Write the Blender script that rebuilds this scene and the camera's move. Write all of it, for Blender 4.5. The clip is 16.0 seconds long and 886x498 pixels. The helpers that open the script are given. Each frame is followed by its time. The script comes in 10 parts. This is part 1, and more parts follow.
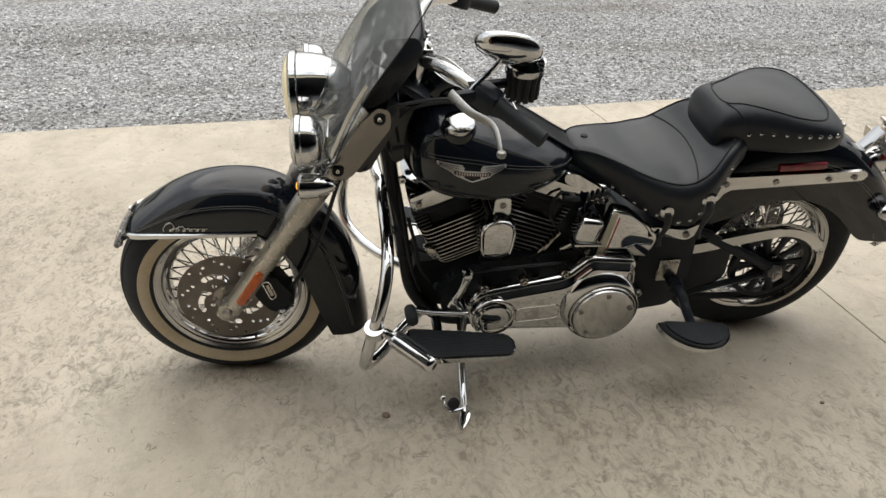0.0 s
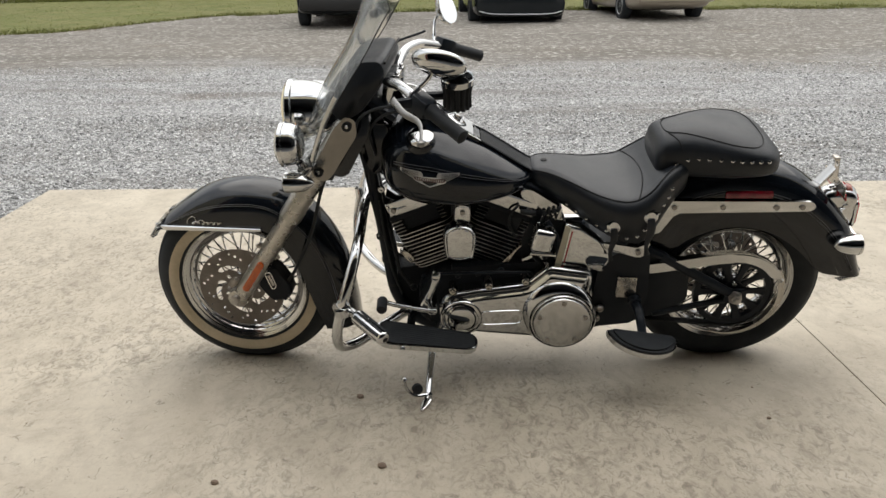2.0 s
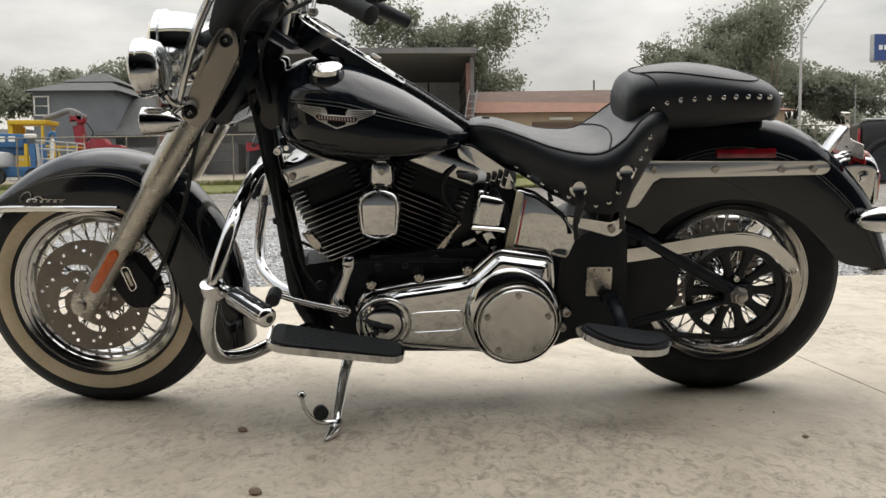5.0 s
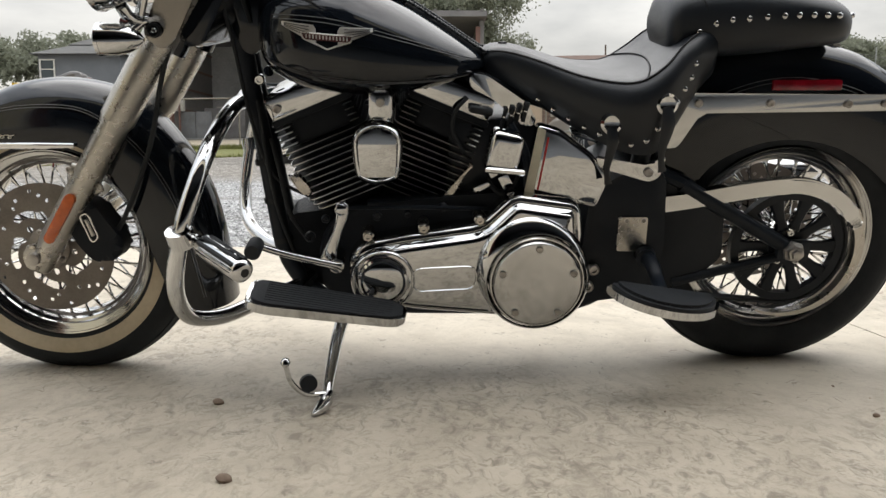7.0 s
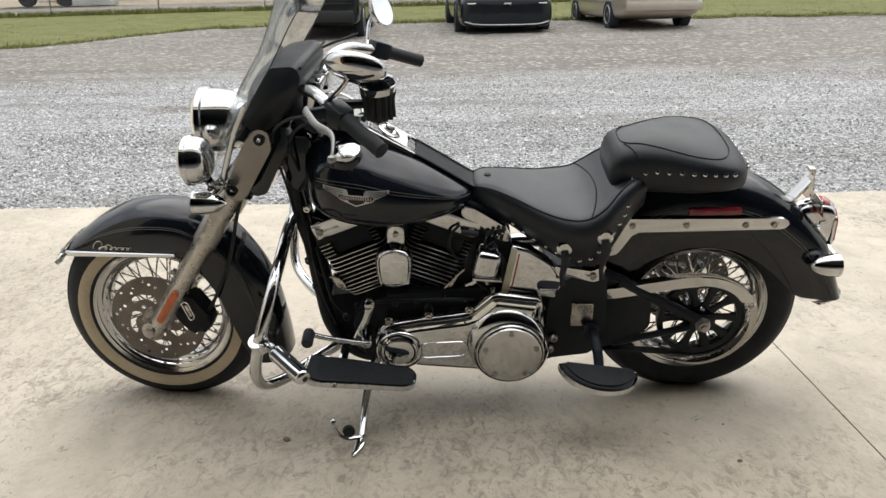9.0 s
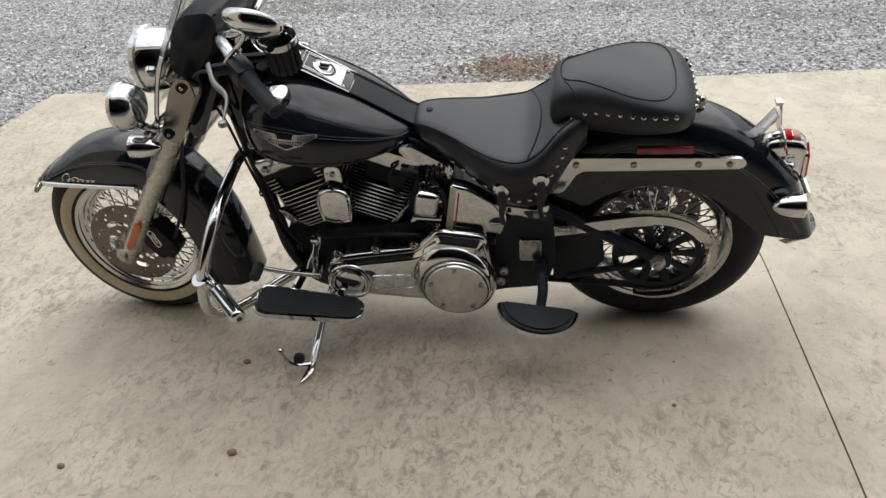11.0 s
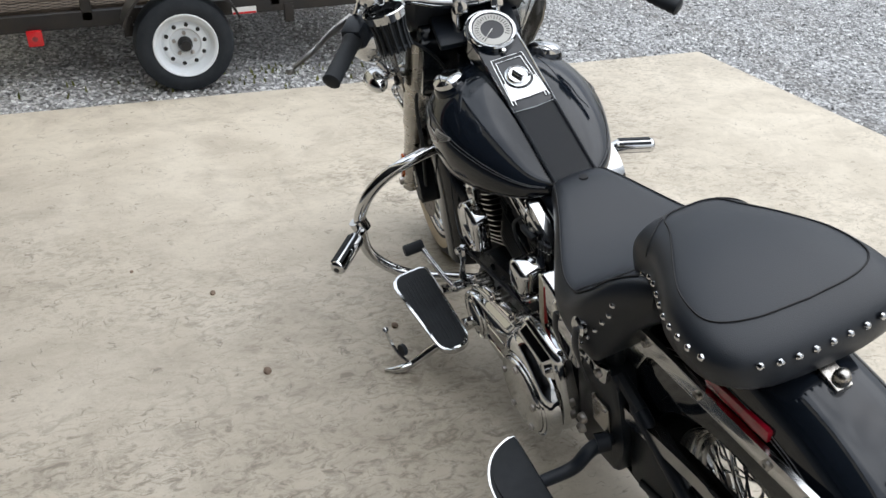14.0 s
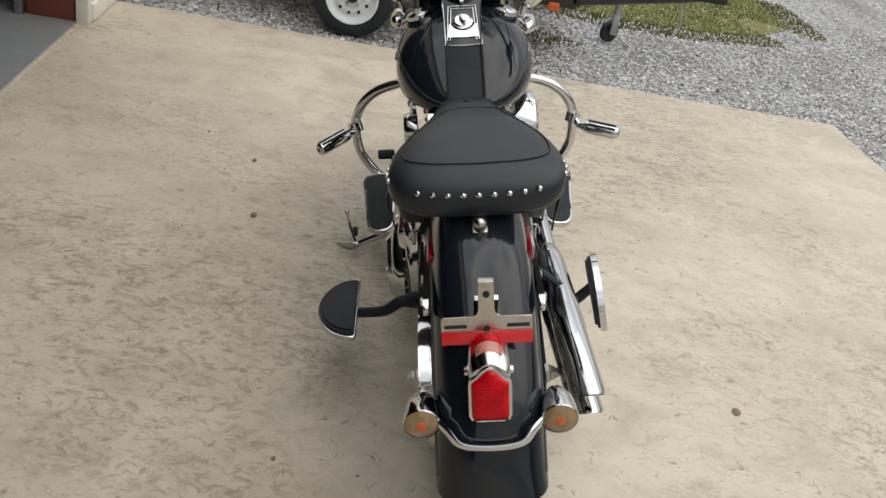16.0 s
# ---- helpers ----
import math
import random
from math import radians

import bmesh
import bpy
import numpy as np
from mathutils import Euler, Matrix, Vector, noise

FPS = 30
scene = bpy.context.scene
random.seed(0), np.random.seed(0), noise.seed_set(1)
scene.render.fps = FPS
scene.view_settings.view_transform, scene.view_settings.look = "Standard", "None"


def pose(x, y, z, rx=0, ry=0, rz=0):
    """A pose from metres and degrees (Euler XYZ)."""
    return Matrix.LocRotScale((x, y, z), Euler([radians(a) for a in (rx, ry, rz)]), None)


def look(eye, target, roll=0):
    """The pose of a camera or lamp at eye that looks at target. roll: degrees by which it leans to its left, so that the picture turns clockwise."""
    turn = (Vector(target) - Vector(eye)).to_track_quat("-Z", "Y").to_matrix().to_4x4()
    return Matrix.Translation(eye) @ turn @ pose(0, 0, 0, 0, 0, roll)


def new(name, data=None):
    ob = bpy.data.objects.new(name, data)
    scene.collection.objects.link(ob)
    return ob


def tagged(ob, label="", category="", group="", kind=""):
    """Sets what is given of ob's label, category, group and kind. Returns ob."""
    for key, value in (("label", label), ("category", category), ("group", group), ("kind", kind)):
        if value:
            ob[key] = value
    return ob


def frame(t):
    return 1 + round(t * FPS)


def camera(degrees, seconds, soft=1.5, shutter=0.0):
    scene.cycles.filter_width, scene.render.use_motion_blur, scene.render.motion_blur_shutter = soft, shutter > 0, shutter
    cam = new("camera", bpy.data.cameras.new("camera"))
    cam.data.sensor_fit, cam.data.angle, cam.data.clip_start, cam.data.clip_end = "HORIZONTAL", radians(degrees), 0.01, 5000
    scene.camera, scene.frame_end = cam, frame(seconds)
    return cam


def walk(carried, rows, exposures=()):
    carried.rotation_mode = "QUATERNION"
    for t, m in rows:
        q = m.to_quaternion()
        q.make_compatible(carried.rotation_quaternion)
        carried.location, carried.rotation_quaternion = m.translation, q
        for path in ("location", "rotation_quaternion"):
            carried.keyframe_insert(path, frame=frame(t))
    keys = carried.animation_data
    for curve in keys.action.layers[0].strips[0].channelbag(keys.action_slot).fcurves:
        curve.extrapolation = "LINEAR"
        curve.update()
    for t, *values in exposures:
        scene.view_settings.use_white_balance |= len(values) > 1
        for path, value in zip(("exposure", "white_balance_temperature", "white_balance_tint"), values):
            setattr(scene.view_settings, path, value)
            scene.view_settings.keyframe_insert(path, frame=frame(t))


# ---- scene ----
cam = camera(55.0, 16.0)
PATH = [
    (0, (-0.588, -2.249, 1.483), (-0.28, -0.479, 0.604), 0.8),
    (0.5, (-0.463, -2.421, 1.495), (-0.204, -0.626, 0.652), 1.3),
    (1, (-0.278, -2.573, 1.441), (-0.115, -0.741, 0.656), 1.8),
    (1.5, (-0.188, -2.694, 1.402), (-0.124, -0.821, 0.703), 1.6),
    (2, (-0.1, -2.757, 1.298), (-0.129, -0.854, 0.682), -0.2),
    (2.5, (-0.045, -2.732, 1.048), (-0.036, -0.783, 0.602), 1.1),
    (3, (0.027, -2.681, 0.896), (0.086, -0.698, 0.645), -0.2),
    (3.5, (0.027, -2.513, 0.726), (0.107, -0.519, 0.588), -0.9),
    (4, (0.016, -2.471, 0.61), (0.086, -0.475, 0.51), -0.5),
    (6.3, (-0.011, -1.969, 0.528), (0.051, 0.016, 0.294), -0.6),
    (6.5, (-0.001, -1.969, 0.505), (0.049, 0.019, 0.291), -0.5),
    (7, (0.004, -1.966, 0.502), (0.053, 0.02, 0.272), -0.2),
    (7.5, (-0.006, -1.977, 0.528), (0.032, 0.002, 0.239), -0.1),
    (8, (-0.001, -2.079, 0.772), (0.02, -0.125, 0.345), -0.2),
    (8.2, (0.016, -2.175, 0.885), (0.025, -0.227, 0.435), -0.3),
    (10.3, (0.296, -2.662, 1.5), (0.149, -0.858, 0.649), -2.8),
    (10.5, (0.368, -2.565, 1.485), (0.171, -0.776, 0.613), -3.2),
    (11, (0.587, -2.332, 1.492), (0.28, -0.589, 0.56), -3.9),
    (11.5, (0.854, -2.123, 1.532), (0.344, -0.479, 0.514), -4.6),
    (12, (1.01, -1.892, 1.506), (0.246, -0.371, 0.455), -4.7),
    (12.5, (1.137, -1.661, 1.501), (0.152, -0.304, 0.41), -4.4),
    (13, (1.254, -1.422, 1.49), (0.049, -0.268, 0.389), -3.9),
    (13.5, (1.35, -1.206, 1.499), (-0.069, -0.283, 0.434), -1.5),
    (14, (1.597, -1.0, 1.482), (-0.005, -0.325, 0.493), 3.2),
    (14.5, (1.898, -0.797, 1.488), (0.22, -0.269, 0.537), 6.9),
    (15, (2.105, -0.643, 1.516), (0.386, -0.224, 0.584), 9.5),
    (15.5, (2.227, -0.447, 1.499), (0.496, -0.164, 0.539), 11.8),
    (16, (2.377, -0.286, 1.502), (0.641, -0.113, 0.524), 12.2),
]
EXPOSURES = [(0.0, -0.10, 6900, 10), (1.5, -0.14, 6950, 10), (2.2, -0.09, 6850, 10), (2.6, -0.02, 6720, 10), (3.0, 0.03, 6520, 10), (3.5, 0.04, 6720, 10), (4.0, -0.06, 6950, 10), (6.5, 0.22, 6700, 10), (8.0, 0.22, 6700, 10), (10.4, -0.06, 6700, 10), (11.0, -0.10, 6700, 10), (11.6, -0.05, 6450, 10),
             (12.5, 0.08, 6450, 10), (13.5, 0.12, 6250, 10), (14.3, 0.05, 6250, 10), (15.2, -0.13, 6850, 10), (16.0, -0.28, 6850, 10)]
walk(cam, [(t, look(eye, target, roll)) for t, eye, target, roll in PATH], EXPOSURES)
SKY, ZENITH, SUN = 0.10, 2.8, 1.3

# ---- world and light ----
world = bpy.data.worlds.new("world")
scene.world = world
world.use_nodes = True
wn, wl = world.node_tree.nodes, world.node_tree.links
wn.clear()
w_out, w_bg = wn.new("ShaderNodeOutputWorld"), wn.new("ShaderNodeBackground")
w_sky = wn.new("ShaderNodeTexSky")
w_sky.sky_type, w_sky.sun_disc = "NISHITA", False
w_sky.sun_elevation, w_sky.sun_rotation = radians(66), radians(24)
w_sky.air_density, w_sky.dust_density = 1.0, 3.0
w_co, w_map, w_no = wn.new("ShaderNodeTexCoord"), wn.new("ShaderNodeMapping"), wn.new("ShaderNodeTexNoise")
w_map.inputs["Scale"].default_value = (1.6, 1.6, 4.5)
w_no.inputs["Scale"].default_value, w_no.inputs["Detail"].default_value, w_no.inputs["Roughness"].default_value = 1.5, 7.0, 0.55
w_ramp = wn.new("ShaderNodeValToRGB")
w_ramp.color_ramp.elements[0].position, w_ramp.color_ramp.elements[0].color = 0.36, (4.4, 4.72, 5.15, 1)
w_ramp.color_ramp.elements[1].position, w_ramp.color_ramp.elements[1].color = 0.62, (8.15, 8.5, 8.95, 1)
w_mix = wn.new("ShaderNodeMix")
w_mix.data_type = "RGBA"
w_mix.inputs[0].default_value = 0.93
wl.new(w_co.outputs["Generated"], w_map.inputs["Vector"])
wl.new(w_map.outputs["Vector"], w_no.inputs["Vector"])
wl.new(w_no.outputs["Fac"], w_ramp.inputs["Fac"])
wl.new(w_sky.outputs["Color"], w_mix.inputs[6])
wl.new(w_ramp.outputs["Color"], w_mix.inputs[7])
# An overcast dome: about three times as bright overhead as at the horizon.
w_sep, w_dome, w_scale = wn.new("ShaderNodeSeparateXYZ"), wn.new("ShaderNodeMapRange"), wn.new("ShaderNodeVectorMath")
w_dome.inputs["From Min"].default_value, w_dome.inputs["From Max"].default_value = 0.12, 0.95
w_dome.inputs["To Min"].default_value, w_dome.inputs["To Max"].default_value = 1.0, ZENITH
w_scale.operation = "SCALE"
wl.new(w_co.outputs["Generated"], w_sep.inputs[0])
wl.new(w_sep.outputs["Z"], w_dome.inputs["Value"])
wl.new(w_mix.outputs[2], w_scale.inputs[0])
wl.new(w_dome.outputs["Result"], w_scale.inputs["Scale"])
# Hazier and warmer low down than overhead.
w_low, w_tint, w_mul = wn.new("ShaderNodeMapRange"), wn.new("ShaderNodeMix"), wn.new("ShaderNodeVectorMath")
w_low.inputs["From Min"].default_value, w_low.inputs["From Max"].default_value = 0.05, 0.55
w_tint.data_type = "RGBA"
w_tint.inputs[6].default_value, w_tint.inputs[7].default_value = (1.05, 1.0, 0.915, 1), (1.0, 1.0, 1.0, 1)
w_mul.operation = "MULTIPLY"
wl.new(w_sep.outputs["Z"], w_low.inputs["Value"])
wl.new(w_low.outputs["Result"], w_tint.inputs[0])
wl.new(w_scale.outputs["Vector"], w_mul.inputs[0])
wl.new(w_tint.outputs[2], w_mul.inputs[1])
wl.new(w_mul.outputs["Vector"], w_bg.inputs["Color"])
w_bg.inputs["Strength"].default_value = SKY
wl.new(w_bg.outputs["Background"], w_out.inputs["Surface"])

sun = new("sun", bpy.data.lights.new("sun", "SUN"))
sun.data.energy, sun.data.angle, sun.data.color = SUN, radians(85), (1.0, 0.95, 0.88)
sun.matrix_world = look((4, 9, 22), (0, 0, 0))


# ---- materials ----
def material(name, color, rough=0.5, metal=0.0, second=None, scale=8.0, detail=6.0, lo=0.35, hi=0.65, rough2=None, bump=0.0,
             bump_scale=60.0, coat=0.0, stretch=(1, 1, 1), spec=0.5, transmission=0.0, ior=1.45, emit=0.0, island=0.0, cells=0.0, fine=0.0):
    """A node material: two colours mixed by noise, fine grain, bump from noise and, where asked for, cells."""
    m = bpy.data.materials.new(name)
    m.use_nodes = True
    n, l = m.node_tree.nodes, m.node_tree.links
    b = n["Principled BSDF"]
    b.inputs["Base Color"].default_value = (*color, 1)
    b.inputs["Roughness"].default_value, b.inputs["Metallic"].default_value = rough, metal
    b.inputs["Specular IOR Level"].default_value, b.inputs["IOR"].default_value = spec, ior
    b.inputs["Coat Weight"].default_value, b.inputs["Coat Roughness"].default_value = coat, 0.03
    b.inputs["Transmission Weight"].default_value = transmission
    if emit:
        b.inputs["Emission Color"].default_value, b.inputs["Emission Strength"].default_value = (*color, 1), emit
    co, mp = n.new("ShaderNodeTexCoord"), n.new("ShaderNodeMapping")
    mp.inputs["Scale"].default_value = stretch
    l.new(co.outputs["Object"], mp.inputs["Vector"])
    if second or rough2 is not None:
        t = n.new("ShaderNodeTexNoise")
        t.inputs["Scale"].default_value, t.inputs["Detail"].default_value, t.inputs["Roughness"].default_value = scale, detail, 0.62
        l.new(mp.outputs["Vector"], t.inputs["Vector"])
        r = n.new("ShaderNodeMapRange")
        r.inputs["From Min"].default_value, r.inputs["From Max"].default_value = lo, hi
        l.new(t.outputs["Fac"], r.inputs["Value"])
        if second:
            x = n.new("ShaderNodeMix")
            x.data_type = "RGBA"
            x.inputs[6].default_value, x.inputs[7].default_value = (*color, 1), (*second, 1)
            l.new(r.outputs["Result"], x.inputs[0])
            last = x.outputs[2]
            if fine:
                g = n.new("ShaderNodeTexNoise")
                g.inputs["Scale"].default_value, g.inputs["Detail"].default_value = scale * 14, 3
                l.new(mp.outputs["Vector"], g.inputs["Vector"])
                gr = n.new("ShaderNodeMapRange")
                gr.inputs["From Min"].default_value, gr.inputs["From Max"].default_value = 0.3, 0.7
                gr.inputs["To Min"].default_value, gr.inputs["To Max"].default_value = 1 - fine, 1 + fine
                l.new(g.outputs["Fac"], gr.inputs["Value"])
                h = n.new("ShaderNodeVectorMath")
                h.operation = "SCALE"
                l.new(last, h.inputs[0])
                l.new(gr.outputs["Result"], h.inputs["Scale"])
                last = h.outputs["Vector"]
            if island:
                ge, ir = n.new("ShaderNodeNewGeometry"), n.new("ShaderNodeMapRange")
                ir.inputs["To Min"].default_value, ir.inputs["To Max"].default_value = 1 - island, 1 + island
                l.new(ge.outputs["Random Per Island"], ir.inputs["Value"])
                h = n.new("ShaderNodeVectorMath")
                h.operation = "SCALE"
                l.new(last, h.inputs[0])
                l.new(ir.outputs["Result"], h.inputs["Scale"])
                last = h.outputs["Vector"]
            l.new(last, b.inputs["Base Color"])
        if rough2 is not None:
            y = n.new("ShaderNodeMapRange")
            y.inputs["To Min"].default_value, y.inputs["To Max"].default_value = rough, rough2
            l.new(r.outputs["Result"], y.inputs["Value"])
            l.new(y.outputs["Result"], b.inputs["Roughness"])
    if bump:
        k = n.new("ShaderNodeBump")
        k.inputs["Strength"].default_value, k.inputs["Distance"].default_value = bump, 0.01
        if cells:
            v = n.new("ShaderNodeTexVoronoi")
            v.inputs["Scale"].default_value = cells
            l.new(mp.outputs["Vector"], v.inputs["Vector"])
            l.new(v.outputs["Distance"], k.inputs["Height"])
        else:
            v = n.new("ShaderNodeTexNoise")
            v.inputs["Scale"].default_value, v.inputs["Detail"].default_value = bump_scale, 5
            l.new(mp.outputs["Vector"], v.inputs["Vector"])
            l.new(v.outputs["Fac"], k.inputs["Height"])
        l.new(k.outputs["Normal"], b.inputs["Normal"])
    return m


CHROME = material("chrome", (0.60, 0.605, 0.61), 0.035, 1.0, rough2=0.10, scale=5, lo=0.45, hi=0.8)
CHROME_SATIN = material("satin_chrome", (0.57, 0.57, 0.565), 0.09, 1.0, rough2=0.17, scale=6)
MIRROR = material("silvered_mirror", (0.88, 0.89, 0.89), 0.01, 1.0)
LEVER_ALLOY = material("worn_lever_alloy", (0.33, 0.325, 0.315), 0.26, 0.95, second=(0.25, 0.245, 0.235), rough2=0.48, scale=24, fine=0.08)
CHROME_DULL = material("dull_chrome", (0.52, 0.495, 0.46), 0.16, 1.0, second=(0.42, 0.395, 0.36), rough2=0.34, scale=9, fine=0.06)
STEEL = material("brushed_steel", (0.50, 0.47, 0.44), 0.30, 1.0, second=(0.38, 0.36, 0.34), rough2=0.45, scale=20)
# Paint, powder and wrinkle blacks lifted and blued to include veiling haze.
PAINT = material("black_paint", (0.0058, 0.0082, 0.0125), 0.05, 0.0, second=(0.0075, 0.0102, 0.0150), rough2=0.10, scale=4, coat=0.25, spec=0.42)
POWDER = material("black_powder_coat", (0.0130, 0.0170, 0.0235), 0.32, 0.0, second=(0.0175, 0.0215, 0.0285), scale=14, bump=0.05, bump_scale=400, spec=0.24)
WRINKLE = material("black_wrinkle_finish", (0.0105, 0.0130, 0.0175), 0.48, 0.0, second=(0.014, 0.0170, 0.0220), scale=20, bump=0.2, bump_scale=500, spec=0.18)
FORK_METAL = material("weathered_fork_alloy", (0.45, 0.43, 0.395), 0.27, 0.95, second=(0.38, 0.36, 0.325), rough2=0.36, scale=22, lo=0.45, hi=0.80, fine=0.05)
DISC_STEEL = material("brownish_disc_steel", (0.30, 0.27, 0.245), 0.38, 0.85, second=(0.25, 0.225, 0.205), rough2=0.5, scale=18, fine=0.08)
FIN_EDGE = material("machined_fin_edge", (0.66, 0.66, 0.65), 0.28, 1.0, second=(0.48, 0.48, 0.47), scale=25)
# Leather black carries the same bluish lift, for sky tint and haze.
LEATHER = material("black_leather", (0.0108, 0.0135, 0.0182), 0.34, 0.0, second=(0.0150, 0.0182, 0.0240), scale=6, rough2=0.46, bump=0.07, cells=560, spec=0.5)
STITCH = material("black_thread", (0.012, 0.012, 0.013), 0.7)
# Rubber and tyre blacks raised likewise to hold the veil.
RUBBER = material("black_rubber", (0.0150, 0.0175, 0.0205), 0.6, 0.0, second=(0.023, 0.026, 0.030), scale=16, bump=0.08, bump_scale=260, spec=0.35)
TYRE = material("tyre_rubber", (0.0170, 0.0200, 0.0245), 0.68, 0.0, second=(0.026, 0.030, 0.035), scale=12, bump=0.12, bump_scale=180, spec=0.3)
WHITEWALL = material("whitewall_rubber", (0.60, 0.51, 0.38), 0.55, 0.0, second=(0.50, 0.42, 0.30), scale=7, fine=0.05)
AMBER = material("amber_reflector", (0.62, 0.12, 0.015), 0.2, 0.0, second=(0.50, 0.085, 0.01), scale=60, coat=0.6, bump=0.25, cells=300)
# Bracket chrome's base darkened to stand for the dark surroundings it mirrors.
TAN_CHROME = material("darkened_bracket_chrome", (0.25, 0.235, 0.215), 0.14, 1.0, second=(0.20, 0.188, 0.172), rough2=0.24, scale=12)
AMBER_LENS = material("smoked_amber_lens", (0.16, 0.105, 0.055), 0.06, 0.0, second=(0.30, 0.185, 0.085), scale=45, coat=1.0)
AMBER_BULB = material("lit_amber_bulb", (1.0, 0.30, 0.03), 0.4, emit=2.2)
RED_LENS = material("red_lens", (0.62, 0.003, 0.012), 0.10, 0.0, second=(0.36, 0.002, 0.006), scale=40, coat=0.0, bump=0.10, cells=220, spec=0.22)
RED_TAPE = material("red_reflective_strip", (0.62, 0.012, 0.016), 0.3, 0.0, second=(0.52, 0.01, 0.014), scale=50, coat=0.5)
DARK_RED = material("dark_red_reflector", (0.32, 0.008, 0.022), 0.18, 0.0, second=(0.19, 0.005, 0.012), scale=30, coat=0.7)
PINK_LENS = material("faded_red_window", (0.55, 0.20, 0.15), 0.12, 0.0, second=(0.34, 0.13, 0.11), scale=30, coat=0.6)
LAMP_GLASS = material("lamp_glass", (0.85, 0.83, 0.76), 0.08, 0.0, second=(0.70, 0.66, 0.55), scale=16, coat=1.0, bump=0.2, cells=90)
WARM_LENS = material("warm_lamp_lens", (0.80, 0.70, 0.45), 0.1, emit=0.25, coat=1.0)
SILVER = material("silver_badge", (0.72, 0.71, 0.69), 0.18, 1.0, rough2=0.3, scale=60)
WING_METAL = material("frosted_badge_metal", (0.66, 0.65, 0.63), 0.42, 0.45, second=(0.58, 0.57, 0.55), scale=60)
BADGE_FIELD = material("dark_red_badge_field", (0.10, 0.022, 0.02), 0.35, second=(0.07, 0.02, 0.02), scale=60)
RED_ENAMEL = material("red_enamel", (0.42, 0.02, 0.02), 0.3)
WHITE_ENAMEL = material("cream_enamel", (0.66, 0.62, 0.50), 0.25, second=(0.58, 0.54, 0.42), scale=20)
STRIPE = material("grey_pinstripe", (0.11, 0.11, 0.115), 0.4)
DIAL = material("dial_face", (0.035, 0.035, 0.04), 0.4)
DIAL_RING = material("cream_dial_ring", (0.50, 0.49, 0.46), 0.45)
WHITE_INK = material("white_ink", (0.75, 0.75, 0.72), 0.5)
BLACK_INK = material("black_ink", (0.012, 0.012, 0.012), 0.5)


def clear_material(name, color, rough, opacity, gloss=0.45):
    """A thin clear sheet: gloss over a tinted see-through body."""
    m = bpy.data.materials.new(name)
    m.use_nodes = True
    n, l = m.node_tree.nodes, m.node_tree.links
    n.clear()
    out, tr, gl, df = n.new("ShaderNodeOutputMaterial"), n.new("ShaderNodeBsdfTransparent"), n.new("ShaderNodeBsdfGlossy"), n.new("ShaderNodeBsdfDiffuse")
    tr.inputs["Color"].default_value = (*color, 1)
    gl.inputs["Roughness"].default_value = rough
    df.inputs["Color"].default_value = (0.46, 0.48, 0.485, 1)
    fr, m1, m2 = n.new("ShaderNodeFresnel"), n.new("ShaderNodeMixShader"), n.new("ShaderNodeMixShader")
    fr.inputs["IOR"].default_value = 1.5
    m1.inputs[0].default_value = opacity
    weak = n.new("ShaderNodeMath")
    weak.operation = "MULTIPLY"
    weak.inputs[1].default_value = gloss
    l.new(fr.outputs[0], weak.inputs[0])
    l.new(tr.outputs[0], m1.inputs[1])
    l.new(df.outputs[0], m1.inputs[2])
    l.new(weak.outputs[0], m2.inputs[0])
    l.new(m1.outputs[0], m2.inputs[1])
    l.new(gl.outputs[0], m2.inputs[2])
    l.new(m2.outputs[0], out.inputs["Surface"])
    return m


SHIELD = clear_material("smoked_clear_plastic", (0.88, 0.90, 0.895), 0.06, 0.19, 0.85)
CAR_GLASS = material("dark_car_glass", (0.035, 0.05, 0.055), 0.05, coat=0.6)
CAR_GLASS_LIGHT = material("sky_lit_car_glass", (0.022, 0.032, 0.034), 0.04, spec=0.36)


